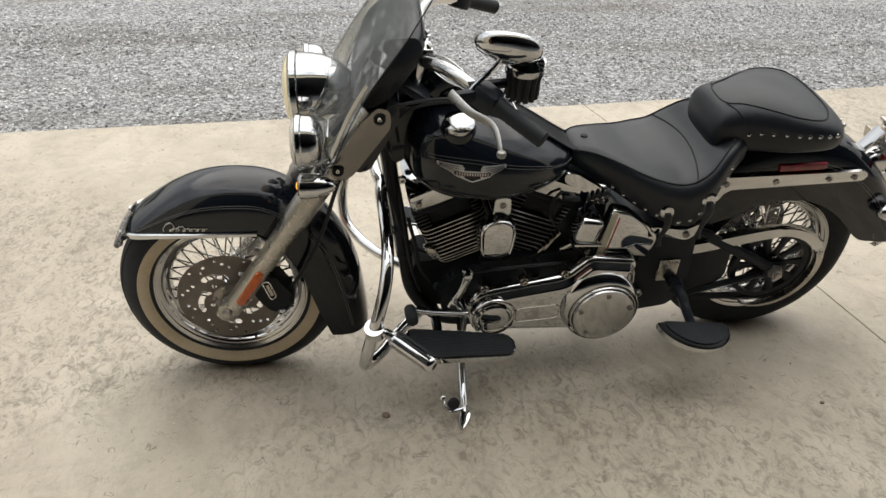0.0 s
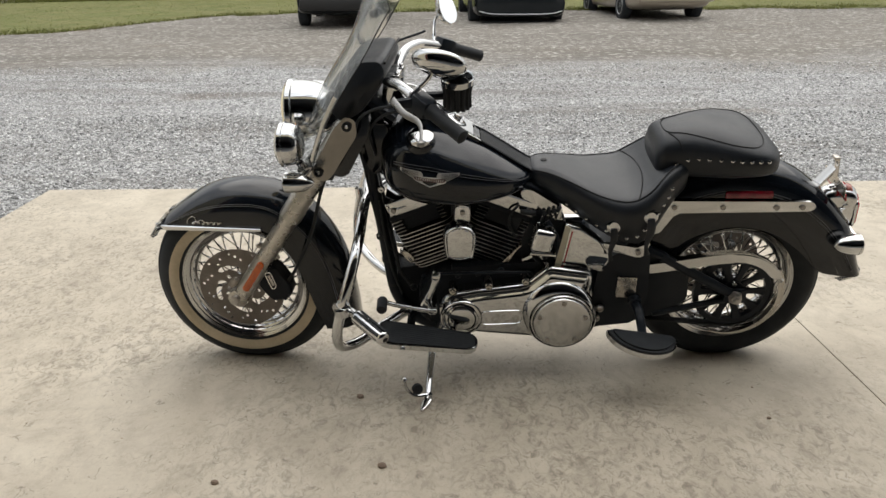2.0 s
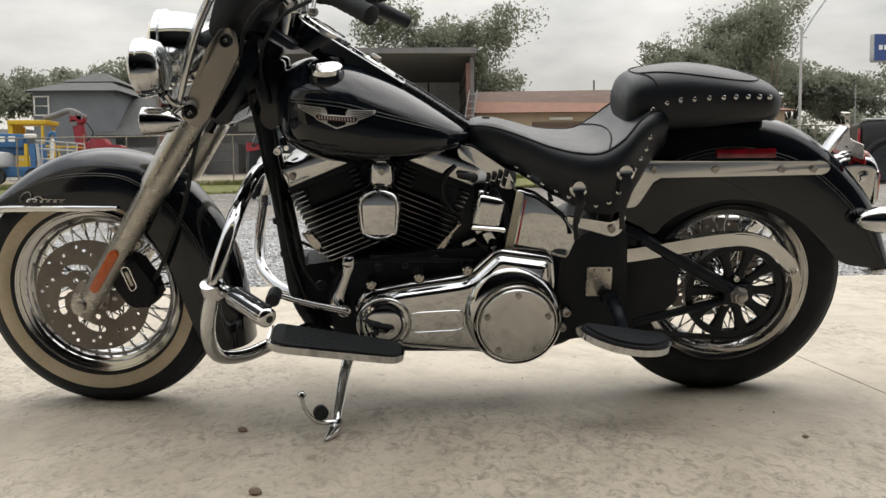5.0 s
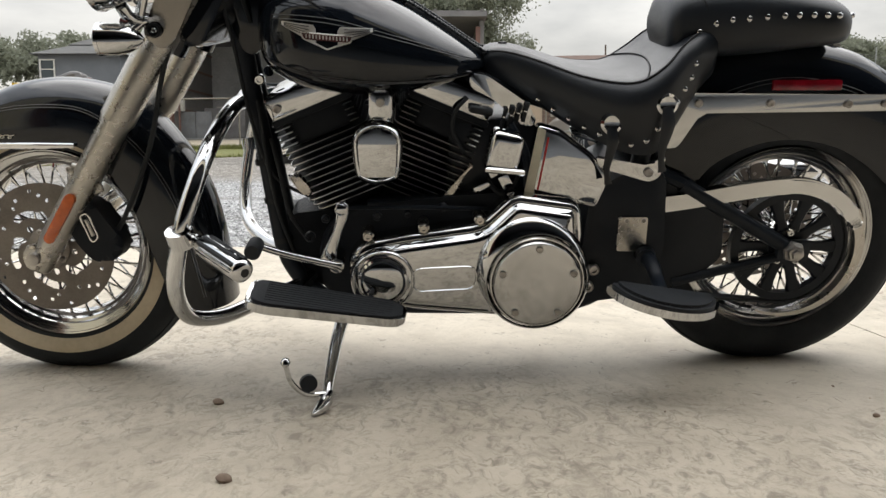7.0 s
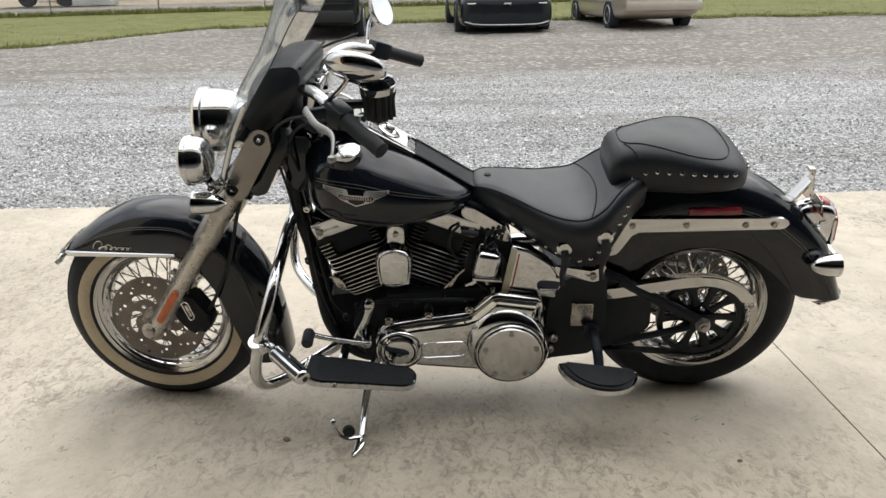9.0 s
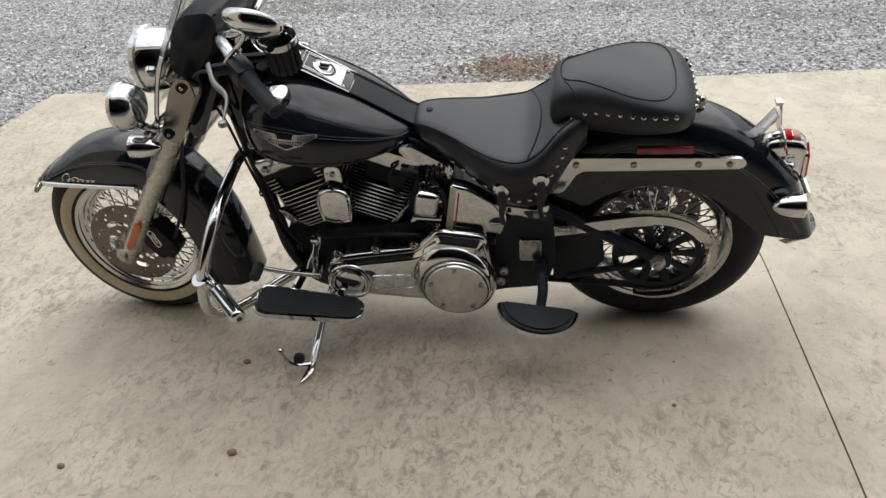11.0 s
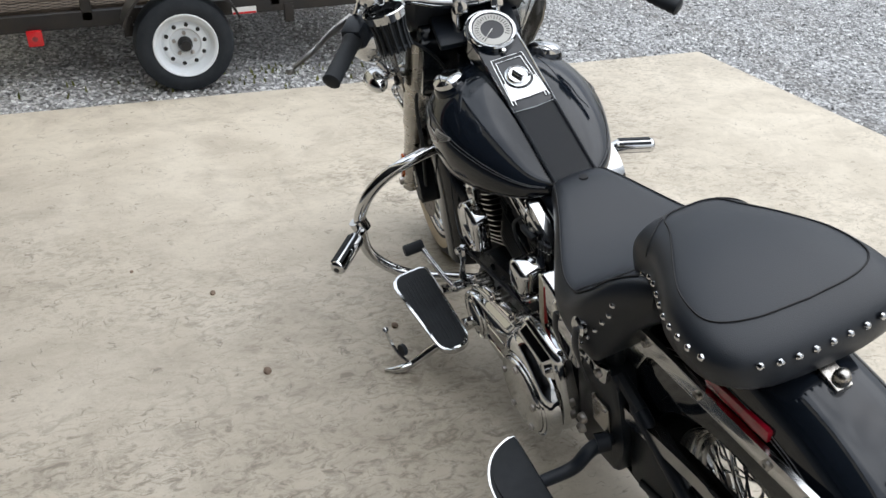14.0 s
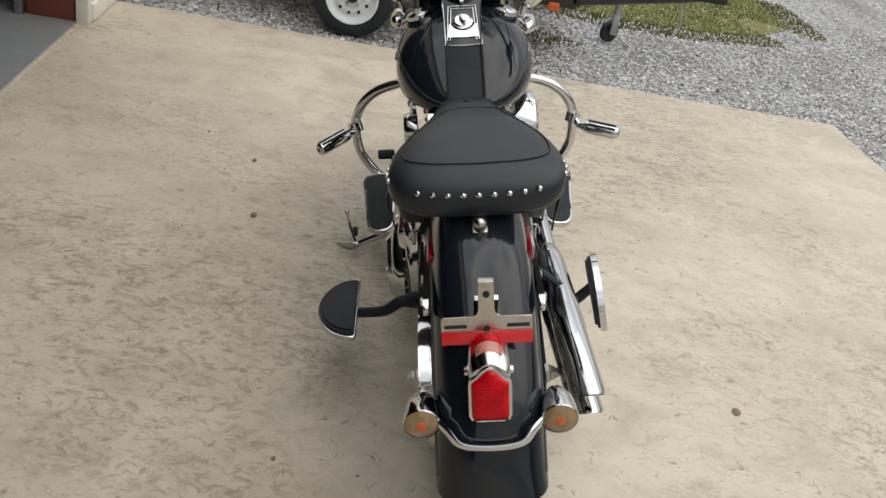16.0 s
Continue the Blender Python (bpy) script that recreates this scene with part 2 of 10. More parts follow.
def concrete_material():
    """Power-trowelled concrete: pale grey-beige, mottled at several scales, with scuffs and small pits."""
    m = bpy.data.materials.new("apron_concrete")
    m.use_nodes = True
    n, l = m.node_tree.nodes, m.node_tree.links
    b = n["Principled BSDF"]
    b.inputs["Roughness"].default_value = 0.62
    co = n.new("ShaderNodeTexCoord")

    def noise_of(scale, detail, rough, stretch=(1, 1, 1), warp=0.0):
        mp, t = n.new("ShaderNodeMapping"), n.new("ShaderNodeTexNoise")
        mp.inputs["Scale"].default_value = stretch
        l.new(co.outputs["Object"], mp.inputs["Vector"])
        l.new(mp.outputs["Vector"], t.inputs["Vector"])
        t.inputs["Scale"].default_value, t.inputs["Detail"].default_value, t.inputs["Roughness"].default_value = scale, detail, rough
        t.inputs["Distortion"].default_value = warp
        return t.outputs["Fac"]

    def blend(fac, lo, hi, color, under, amount=1.0):
        r, x = n.new("ShaderNodeMapRange"), n.new("ShaderNodeMix")
        r.inputs["From Min"].default_value, r.inputs["From Max"].default_value, r.inputs["To Max"].default_value = lo, hi, amount
        l.new(fac, r.inputs["Value"])
        x.data_type = "RGBA"
        x.inputs[7].default_value = (*color, 1)
        l.new(r.outputs["Result"], x.inputs[0])
        if hasattr(under, "links"):
            l.new(under, x.inputs[6])
        else:
            x.inputs[6].default_value = (*under, 1)
        return x.outputs[2]

    c = blend(noise_of(0.6, 4, 0.5), 0.35, 0.65, (0.464, 0.410, 0.326), (0.561, 0.500, 0.402))
    c = blend(noise_of(1.7, 5, 0.6, (1.5, 0.8, 1), 0.8), 0.46, 0.66, (0.395, 0.345, 0.268), c, 0.55)
    c = blend(noise_of(2.6, 4, 0.55, (0.7, 1.3, 1), 0.5), 0.52, 0.70, (0.60, 0.54, 0.445), c, 0.5)
    worn = n.new("ShaderNodeMapRange")
    worn.inputs["From Min"].default_value, worn.inputs["From Max"].default_value = 0.42, 0.58
    l.new(noise_of(0.75, 3, 0.5, warp=0.4), worn.inputs["Value"])

    def within(fac, lo, hi):
        """The pattern, kept to the worn areas."""
        r, x = n.new("ShaderNodeMapRange"), n.new("ShaderNodeMath")
        r.inputs["From Min"].default_value, r.inputs["From Max"].default_value = lo, hi
        l.new(fac, r.inputs["Value"])
        x.operation = "MULTIPLY"
        l.new(r.outputs["Result"], x.inputs[0])
        l.new(worn.outputs["Result"], x.inputs[1])
        return x.outputs[0]

    c = blend(noise_of(4, 9, 0.70, (1.5, 1.1, 1), 0.5), 0.46, 0.68, (0.330, 0.285, 0.224), c, 0.60)
    c = blend(within(noise_of(17, 6, 0.7, (1.9, 1.1, 1), 1.3), 0.50, 0.64), 0, 1, (0.205, 0.174, 0.132), c, 0.82)
    c = blend(noise_of(2.3, 8, 0.72, (1.0, 2.6, 1), 0.9), 0.58, 0.74, (0.309, 0.275, 0.222), c, 0.35)
    c = blend(noise_of(150, 3, 0.6), 0.60, 0.78, (0.288, 0.250, 0.198), c, 0.35)
    c = blend(within(noise_of(9, 9, 0.74, (1.6, 1.0, 1), 1.6), 0.51, 0.65), 0, 1, (0.215, 0.184, 0.142), c, 0.66)
    # Thin curved scuffs and short dark dashes, in patches.
    def scuffs(scale, stretch, warp, width, patch_scale, lo, hi):
        band, away = n.new("ShaderNodeMath"), n.new("ShaderNodeMath")
        band.operation, away.operation = "SUBTRACT", "ABSOLUTE"
        band.inputs[1].default_value = 0.5
        l.new(noise_of(scale, 2, 0.4, stretch, warp), band.inputs[0])
        l.new(band.outputs[0], away.inputs[0])
        line, patch, both_n = n.new("ShaderNodeMapRange"), n.new("ShaderNodeMapRange"), n.new("ShaderNodeMath")
        line.inputs["From Min"].default_value, line.inputs["From Max"].default_value, line.inputs["To Min"].default_value, line.inputs["To Max"].default_value = width * 0.25, width, 1.0, 0.0
        patch.inputs["From Min"].default_value, patch.inputs["From Max"].default_value = lo, hi
        both_n.operation = "MULTIPLY"
        l.new(away.outputs[0], line.inputs["Value"])
        l.new(noise_of(patch_scale, 4, 0.65), patch.inputs["Value"])
        l.new(line.outputs["Result"], both_n.inputs[0])
        l.new(patch.outputs["Result"], both_n.inputs[1])
        return both_n.outputs[0]

    c = blend(scuffs(11, (1.0, 2.2, 1), 1.3, 0.016, 9.5, 0.57, 0.62), 0.0, 1.0, (0.16, 0.137, 0.107), c, 0.62)
    c = blend(scuffs(15, (1.6, 1.0, 1), 0.9, 0.030, 14, 0.55, 0.63), 0.0, 1.0, (0.19, 0.160, 0.122), c, 0.75)
    c = blend(noise_of(30, 6, 0.75, (1.7, 1.0, 1), 0.6), 0.55, 0.70, (0.30, 0.255, 0.19), c, 0.45)
    # Small dark drips and stains, far apart.
    warp, mixin, spot = n.new("ShaderNodeTexNoise"), n.new("ShaderNodeMix"), n.new("ShaderNodeTexVoronoi")
    warp.inputs["Scale"].default_value, warp.inputs["Detail"].default_value = 13, 4
    l.new(co.outputs["Object"], warp.inputs["Vector"])
    mixin.data_type = "VECTOR"
    mixin.inputs[0].default_value = 0.075
    l.new(co.outputs["Object"], mixin.inputs[4])
    l.new(warp.outputs["Color"], mixin.inputs[5])
    spot.inputs["Scale"].default_value = 1.5
    l.new(mixin.outputs[1], spot.inputs["Vector"])
    c = blend(spot.outputs["Distance"], 0.052, 0.034, (0.17, 0.145, 0.115), c, 0.55)
    c = blend(noise_of(40, 4, 0.6), 0.62, 0.75, (0.577, 0.520, 0.425), c, 0.5)
    l.new(c, b.inputs["Base Color"])
    k = n.new("ShaderNodeBump")
    k.inputs["Strength"].default_value, k.inputs["Distance"].default_value = 0.18, 0.006
    l.new(noise_of(90, 5, 0.6), k.inputs["Height"])
    l.new(k.outputs["Normal"], b.inputs["Normal"])
    r = n.new("ShaderNodeMapRange")
    r.inputs["To Min"].default_value, r.inputs["To Max"].default_value = 0.48, 0.75
    l.new(noise_of(6, 6, 0.6), r.inputs["Value"])
    l.new(r.outputs["Result"], b.inputs["Roughness"])
    return m


def ground_material():
    """Crushed grey stone near the slab, passing into packed sandy grey further out."""
    m = bpy.data.materials.new("crushed_stone_ground")
    m.use_nodes = True
    n, l = m.node_tree.nodes, m.node_tree.links
    b = n["Principled BSDF"]
    b.inputs["Roughness"].default_value = 0.85
    co = n.new("ShaderNodeTexCoord")
    v, v2 = n.new("ShaderNodeTexVoronoi"), n.new("ShaderNodeTexNoise")
    v.inputs["Scale"].default_value = 48
    v2.inputs["Scale"].default_value, v2.inputs["Detail"].default_value = 0.55, 6
    big = n.new("ShaderNodeTexNoise")
    big.inputs["Scale"].default_value, big.inputs["Detail"].default_value = 9, 8
    for t in (v, v2, big):
        l.new(co.outputs["Object"], t.inputs["Vector"])
    ramp = n.new("ShaderNodeValToRGB")
    e = ramp.color_ramp.elements
    e[0].position, e[0].color = 0.0, (0.135, 0.135, 0.135, 1)
    e[1].position, e[1].color = 1.0, (0.58, 0.58, 0.575, 1)
    e.new(0.55).color = (0.305, 0.305, 0.305, 1)
    sep = n.new("ShaderNodeSeparateColor")
    l.new(v.outputs["Color"], sep.inputs[0])
    l.new(sep.outputs[0], ramp.inputs["Fac"])
    packed = n.new("ShaderNodeMix")
    packed.data_type = "RGBA"
    packed.inputs[6].default_value, packed.inputs[7].default_value = (0.245, 0.215, 0.175, 1), (0.095, 0.083, 0.067, 1)
    l.new(big.outputs["Fac"], packed.inputs[0])
    xyz = n.new("ShaderNodeSeparateXYZ")
    l.new(co.outputs["Object"], xyz.inputs[0])
    add = n.new("ShaderNodeMath")
    add.operation = "MULTIPLY_ADD"
    add.inputs[1].default_value = 5.0
    l.new(v2.outputs["Fac"], add.inputs[0])
    l.new(xyz.outputs["Y"], add.inputs[2])
    far = n.new("ShaderNodeMapRange")
    far.inputs["From Min"].default_value, far.inputs["From Max"].default_value = 10.2, 12.2
    l.new(add.outputs[0], far.inputs["Value"])
    far.inputs["To Max"].default_value = 0.82
    mix = n.new("ShaderNodeMix")
    mix.data_type = "RGBA"
    l.new(far.outputs["Result"], mix.inputs[0])
    l.new(ramp.outputs["Color"], mix.inputs[6])
    l.new(packed.outputs[2], mix.inputs[7])
    # Earth showing through in patches.
    soil = n.new("ShaderNodeMapRange")
    soil.inputs["From Min"].default_value, soil.inputs["From Max"].default_value, soil.inputs["To Max"].default_value = 0.60, 0.72, 0.6
    l.new(v2.outputs["Fac"], soil.inputs["Value"])
    mix2 = n.new("ShaderNodeMix")
    mix2.data_type = "RGBA"
    mix2.inputs[7].default_value = (0.17, 0.135, 0.10, 1)
    l.new(soil.outputs["Result"], mix2.inputs[0])
    l.new(mix.outputs[2], mix2.inputs[6])
    # Wheel tracks drawn out across the yard, and pale chips scattered on the packed part.
    long_map, track = n.new("ShaderNodeMapping"), n.new("ShaderNodeTexNoise")
    long_map.inputs["Scale"].default_value = (0.22, 1.25, 1)
    l.new(co.outputs["Object"], long_map.inputs["Vector"])
    track.inputs["Scale"].default_value, track.inputs["Detail"].default_value, track.inputs["Roughness"].default_value = 1.1, 9, 0.72
    l.new(long_map.outputs["Vector"], track.inputs["Vector"])
    rut = n.new("ShaderNodeMapRange")
    rut.inputs["From Min"].default_value, rut.inputs["From Max"].default_value, rut.inputs["To Max"].default_value = 0.47, 0.62, 0.62
    l.new(track.outputs["Fac"], rut.inputs["Value"])
    mix3 = n.new("ShaderNodeMix")
    mix3.data_type = "RGBA"
    mix3.inputs[7].default_value = (0.125, 0.112, 0.095, 1)
    l.new(rut.outputs["Result"], mix3.inputs[0])
    l.new(mix2.outputs[2], mix3.inputs[6])
    chip, chip_sep, chip_on, chip_far = n.new("ShaderNodeTexVoronoi"), n.new("ShaderNodeSeparateColor"), n.new("ShaderNodeMapRange"), n.new("ShaderNodeMath")
    chip.inputs["Scale"].default_value = 17
    l.new(co.outputs["Object"], chip.inputs["Vector"])
    l.new(chip.outputs["Color"], chip_sep.inputs[0])
    chip_on.inputs["From Min"].default_value, chip_on.inputs["From Max"].default_value = 0.80, 0.92
    l.new(chip_sep.outputs[0], chip_on.inputs["Value"])
    chip_far.operation = "MULTIPLY"
    l.new(chip_on.outputs["Result"], chip_far.inputs[0])
    l.new(far.outputs["Result"], chip_far.inputs[1])
    mix4 = n.new("ShaderNodeMix")
    mix4.data_type = "RGBA"
    mix4.inputs[7].default_value = (0.44, 0.42, 0.38, 1)
    l.new(chip_far.outputs[0], mix4.inputs[0])
    l.new(mix3.outputs[2], mix4.inputs[6])
    l.new(mix4.outputs[2], b.inputs["Base Color"])
    k = n.new("ShaderNodeBump")
    k.inputs["Strength"].default_value, k.inputs["Distance"].default_value = 0.8, 0.02
    l.new(v.outputs["Distance"], k.inputs["Height"])
    l.new(k.outputs["Normal"], b.inputs["Normal"])
    return m


CONCRETE, GROUND = concrete_material(), ground_material()
STONE = material("crushed_stone", (0.28, 0.28, 0.278), 0.8, second=(0.60, 0.60, 0.595), scale=30, lo=0.3, hi=0.7, island=0.58)
FLOOR_PAINT = material("grey_floor_paint", (0.19, 0.205, 0.215), 0.45, second=(0.20, 0.20, 0.20), scale=5, rough2=0.6, fine=0.08)
SIDING = material("cream_metal_siding", (0.74, 0.68, 0.52), 0.45, second=(0.67, 0.61, 0.46), scale=3, fine=0.04)
WHITE_TRIM = material("white_trim", (0.74, 0.72, 0.66), 0.4, second=(0.64, 0.61, 0.54), scale=6)
# Dark colour stands for the unlit garage room, as chrome mirrors it.
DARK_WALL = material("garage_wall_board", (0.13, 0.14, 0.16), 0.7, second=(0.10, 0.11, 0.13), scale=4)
RED_BROWN = material("red_brown_panel", (0.17, 0.045, 0.03), 0.5, second=(0.13, 0.035, 0.024), scale=7)
GRASS = material("grass_blades", (0.098, 0.114, 0.020), 0.7, second=(0.155, 0.155, 0.042), scale=0.9, island=0.3)
GRASS_BASE = material("grass_turf", (0.092, 0.108, 0.018), 0.9, second=(0.150, 0.145, 0.048), scale=1.6, fine=0.3, bump=0.6, bump_scale=60)
LITTER = material("brown_leaf_litter", (0.28, 0.20, 0.145), 0.85, second=(0.165, 0.115, 0.085), scale=30, island=0.3)
DRY_LEAF = material("brown_debris", (0.28, 0.205, 0.155), 0.8, second=(0.17, 0.125, 0.092), scale=30)


# ---- mesh helpers ----
def part(name, bm, mat, parent=None, label="", sharp=38, category="", group="", kind=""):
    """Links a bmesh as one mesh object, under a thing or a part."""
    me = bpy.data.meshes.new(name)
    bmesh.ops.recalc_face_normals(bm, faces=bm.faces)
    bm.to_mesh(me)
    bm.free()
    me.materials.append(mat)
    for p in me.polygons:
        p.use_smooth = True
    me.set_sharp_from_angle(angle=radians(sharp))
    ob = new(name, me)
    ob.parent = parent
    return tagged(ob, label, category, group, kind)


def spline(xs, values):
    """A smooth function through the given values (Catmull-Rom)."""
    xs, values = [float(x) for x in xs], [np.array(v, float) for v in values]

    def at(x):
        i = min(max(int(np.searchsorted(xs, x)) - 1, 0), len(xs) - 2)
        u = (x - xs[i]) / (xs[i + 1] - xs[i])
        a, b = values[i], values[i + 1]
        h = xs[i + 1] - xs[i]
        ta = (b - values[i - 1]) / (xs[i + 1] - xs[i - 1]) * h if i else b - a
        tb = (values[i + 2] - a) / (xs[i + 2] - xs[i]) * h if i + 2 < len(xs) else b - a
        return (2 * u**3 - 3 * u**2 + 1) * a + (u**3 - 2 * u**2 + u) * ta + (3 * u**2 - 2 * u**3) * b + (u**3 - u**2) * tb

    return at


def smooth_path(points, steps=6):
    f = spline(range(len(points)), points)
    return [Vector(f(i / steps)) for i in range((len(points) - 1) * steps + 1)]


def tube(bm, path, radius, seg=10, caps=True, closed=False, flat=1.0):
    """Sweeps a round (or flattened) section along a path; radius may be a list."""
    pts = [Vector(p) for p in path]
    n = len(pts)
    radii = list(radius) if hasattr(radius, "__len__") else [radius] * n
    rings, side = [], None
    for i, p in enumerate(pts):
        a, b = (pts[i - 1], pts[(i + 1) % n]) if closed else (pts[max(i - 1, 0)], pts[min(i + 1, n - 1)])
        t = (b - a).normalized()
        if side is None:
            side = t.orthogonal().normalized() if abs(t.y) > 0.9 else t.cross(Vector((0, 1, 0))).normalized()
        side = (side - t * side.dot(t)).normalized()
        up = t.cross(side)
        rings.append([bm.verts.new(p + (side * math.cos(k * math.tau / seg) + up * (math.sin(k * math.tau / seg) * flat)) * radii[i]) for k in range(seg)])
    for i in range(n if closed else n - 1):
        a, b = rings[i], rings[(i + 1) % n]
        for k in range(seg):
            bm.faces.new((a[k], a[(k + 1) % seg], b[(k + 1) % seg], b[k]))
    if caps and not closed:
        bm.faces.new(rings[0][::-1])
        bm.faces.new(rings[-1])
    return bm


def lathe(bm, profile, origin, axis, seg=32, caps=True):
    """Turns a profile of (along, radius) round an axis."""
    o, a = Vector(origin), Vector(axis).normalized()
    u = a.orthogonal().normalized()
    w = a.cross(u)
    rings = []
    for d, r in profile:
        rings.append([bm.verts.new(o + a * d + (u * math.cos(k * math.tau / seg) + w * math.sin(k * math.tau / seg)) * max(r, 1e-4)) for k in range(seg)])
    for p, q in zip(rings, rings[1:]):
        for k in range(seg):
            bm.faces.new((p[k], p[(k + 1) % seg], q[(k + 1) % seg], q[k]))
    if caps:
        bm.faces.new(rings[0][::-1])
        bm.faces.new(rings[-1])
    return bm


def loft(bm, rings, caps=True, closed=True):
    rows = [[bm.verts.new(p) for p in ring] for ring in rings]
    n = len(rows[0])
    for a, b in zip(rows, rows[1:]):
        for k in range(n if closed else n - 1):
            bm.faces.new((a[k], a[(k + 1) % n], b[(k + 1) % n], b[k]))
    if caps and closed:
        bm.faces.new(rows[0][::-1])
        bm.faces.new(rows[-1])
    return bm


def plate(bm, outline, y0, y1, bevel=0.0, segments=2, place=None):
    """A plate: an outline in x and z, extruded in y, with rounded edges. place maps (x, y, z) elsewhere."""
    f = place or (lambda x, y, z: (x, y, z))
    made = bmesh.new()
    a = [made.verts.new((x, y0, z)) for x, z in outline]
    b = [made.verts.new((x, y1, z)) for x, z in outline]
    n = len(a)
    made.faces.new(a)
    made.faces.new(b[::-1])
    for k in range(n):
        made.faces.new((a[k], b[k], b[(k + 1) % n], a[(k + 1) % n]))
    if bevel:
        caps = [e for e in made.edges if abs(e.verts[0].co.y - e.verts[1].co.y) < 1e-9]
        bmesh.ops.bevel(made, geom=caps, offset=bevel, segments=segments, affect="EDGES", profile=0.6)
    for v in made.verts:
        v.co = f(*v.co)
    return absorb(bm, made)


def inset(outline, d):
    """The outline moved inwards by d."""
    n = len(outline)
    area = sum(outline[i - 1][0] * outline[i][1] - outline[i][0] * outline[i - 1][1] for i in range(n))
    out = []
    for i in range(n):
        (ax, ay), (bx, by) = outline[i - 1], outline[(i + 1) % n]
        tx, ty = bx - ax, by - ay
        k = d / max(math.hypot(tx, ty), 1e-9) * (1 if area > 0 else -1)
        out.append((outline[i][0] - ty * k, outline[i][1] + tx * k))
    return out


def dish(bm, outline, layers, caps=True):
    """A pressed cover: the outline, inset step by step, each step at its own depth in y."""
    return loft(bm, [[Vector((x, y, z)) for x, z in inset(outline, d)] for d, y in layers], caps=caps)


def absorb(bm, made):
    me = bpy.data.meshes.new("made")
    made.to_mesh(me)
    made.free()
    bm.from_mesh(me)
    bpy.data.meshes.remove(me)
    return bm


def box(bm, center, size, bevel=0.0, turn=None, segments=2):
    made = bmesh.new()
    bmesh.ops.create_cube(made, size=1)
    for v in made.verts:
        v.co = Vector((v.co.x * size[0], v.co.y * size[1], v.co.z * size[2]))
    if bevel:
        bmesh.ops.bevel(made, geom=made.edges[:], offset=bevel, segments=segments, affect="EDGES", profile=0.6)
    m = Matrix.Translation(center) @ (turn or Matrix())
    for v in made.verts:
        v.co = m @ v.co
    return absorb(bm, made)


def rounded(points, r, steps=4):
    """A polygon with its corners rounded."""
    out, n = [], len(points)
    for i in range(n):
        p, a, b = (Vector((*points[j % n], 0)) for j in (i, i - 1, i + 1))
        da, db = a - p, b - p
        k = min(r, da.length * 0.45, db.length * 0.45)
        s, e = p + da.normalized() * k, p + db.normalized() * k
        for q in range(steps + 1):
            u = q / steps
            c = s * (1 - u) ** 2 + p * 2 * u * (1 - u) + e * u * u
            out.append((c.x, c.y))
    return out


B = bmesh.new


# ---- ground, slab and building ----
def lift(y):
    return 0.0307 * (y + 2.65) - 0.071


def aside(x, y):
    """Beyond the slab the yard's lines run a degree to the left."""
    return x - 0.0191 * (y + 2.65)


def ground_height(x, y):
    """The slab is laid to a fall, so the yard beyond rises against it; it also tilts down towards -x."""
    s = min(max((y - 2.6) / 8.0, 0), 1)
    s = s * s * (3 - 2 * s)
    k = min(max((y - 2.6) / 12.0, 0), 1)
    fall = -0.035 + k * (-0.14 + 0.0125 * min(max(x, -24), 24))
    rise = 0.12 * min(max((y - 34.0) / 9.0, 0), 1)
    return fall + rise + s * lift(y) + 0.012 * noise.noise(Vector((x * 0.7, y * 0.7, 0)))


def ground():
    bm = B()
    xs = [-900, -300, -120, -60, -40, -30, -24, -20, -16, -13] + [-11 + 0.5 * i for i in range(58)] + [20, 24, 30, 40, 60, 120, 300, 900]
    ys = [-900, -200, -60, -30, -15, -8, -4, -2] + [-1 + 0.5 * i for i in range(40)] + [20, 22, 24, 27, 30, 32, 34, 36, 38, 40, 43, 47, 55, 80, 160, 400, 1500]
    rows = [[bm.verts.new((x, y, ground_height(x, y))) for x in xs] for y in ys]
    for a, b in zip(rows, rows[1:]):
        for k in range(len(xs) - 1):
            bm.faces.new((a[k], a[k + 1], b[k + 1], b[k]))
    return part("ground", bm, GROUND, label="grey crushed stone yard reaching out to the street", category="ground", kind="structure")


ground()

# The slab's back edge runs slightly away to +x; its joint crosses it behind the rear wheel.


def slab_piece(points, name):
    bm = B()
    plate(bm, [(x, y) for x, y in points], -0.12, 0.0, 0.006, 2, place=lambda x, y, z: (x, z, y))
    return part(name, bm, CONCRETE, sharp=60)


def slab():
    j = 0.0025
    line = [(1.285, -2.5), (1.262, -0.6), (1.241, 0.35), (1.180, 1.72), (1.118, 2.600)]
    west = slab_piece([(-2.51, -1.925), (-2.05, -1.925), (-2.05, -2.5)] + [(x - j, y) for x, y in line] + [(-2.665, 2.465), (-2.678, 2.45)], "pavement")
    tagged(west, "pale beige-grey concrete apron with scuffs and dust", "concrete slab", kind="structure")
    east = slab_piece([(x + j, y) for x, y in line[::-1]] + [(1.285 + j, -2.5), (9.0, -2.5), (9.0, 3.22)], "pavement")
    tagged(east, "pale concrete apron beyond the saw-cut joint", "concrete slab", kind="structure")
    bm = B()
    plate(bm, [(x - 0.012, min(y, 2.56)) for x, y in line[1:]] + [(x + 0.012, min(y, 2.56)) for x, y in line[:0:-1]], -0.05, -0.012, 0, place=lambda x, y, z: (x, z, y))
    part("joint_filler", bm, BLACK_INK, west, "dark dirt in the saw-cut joint")


slab()


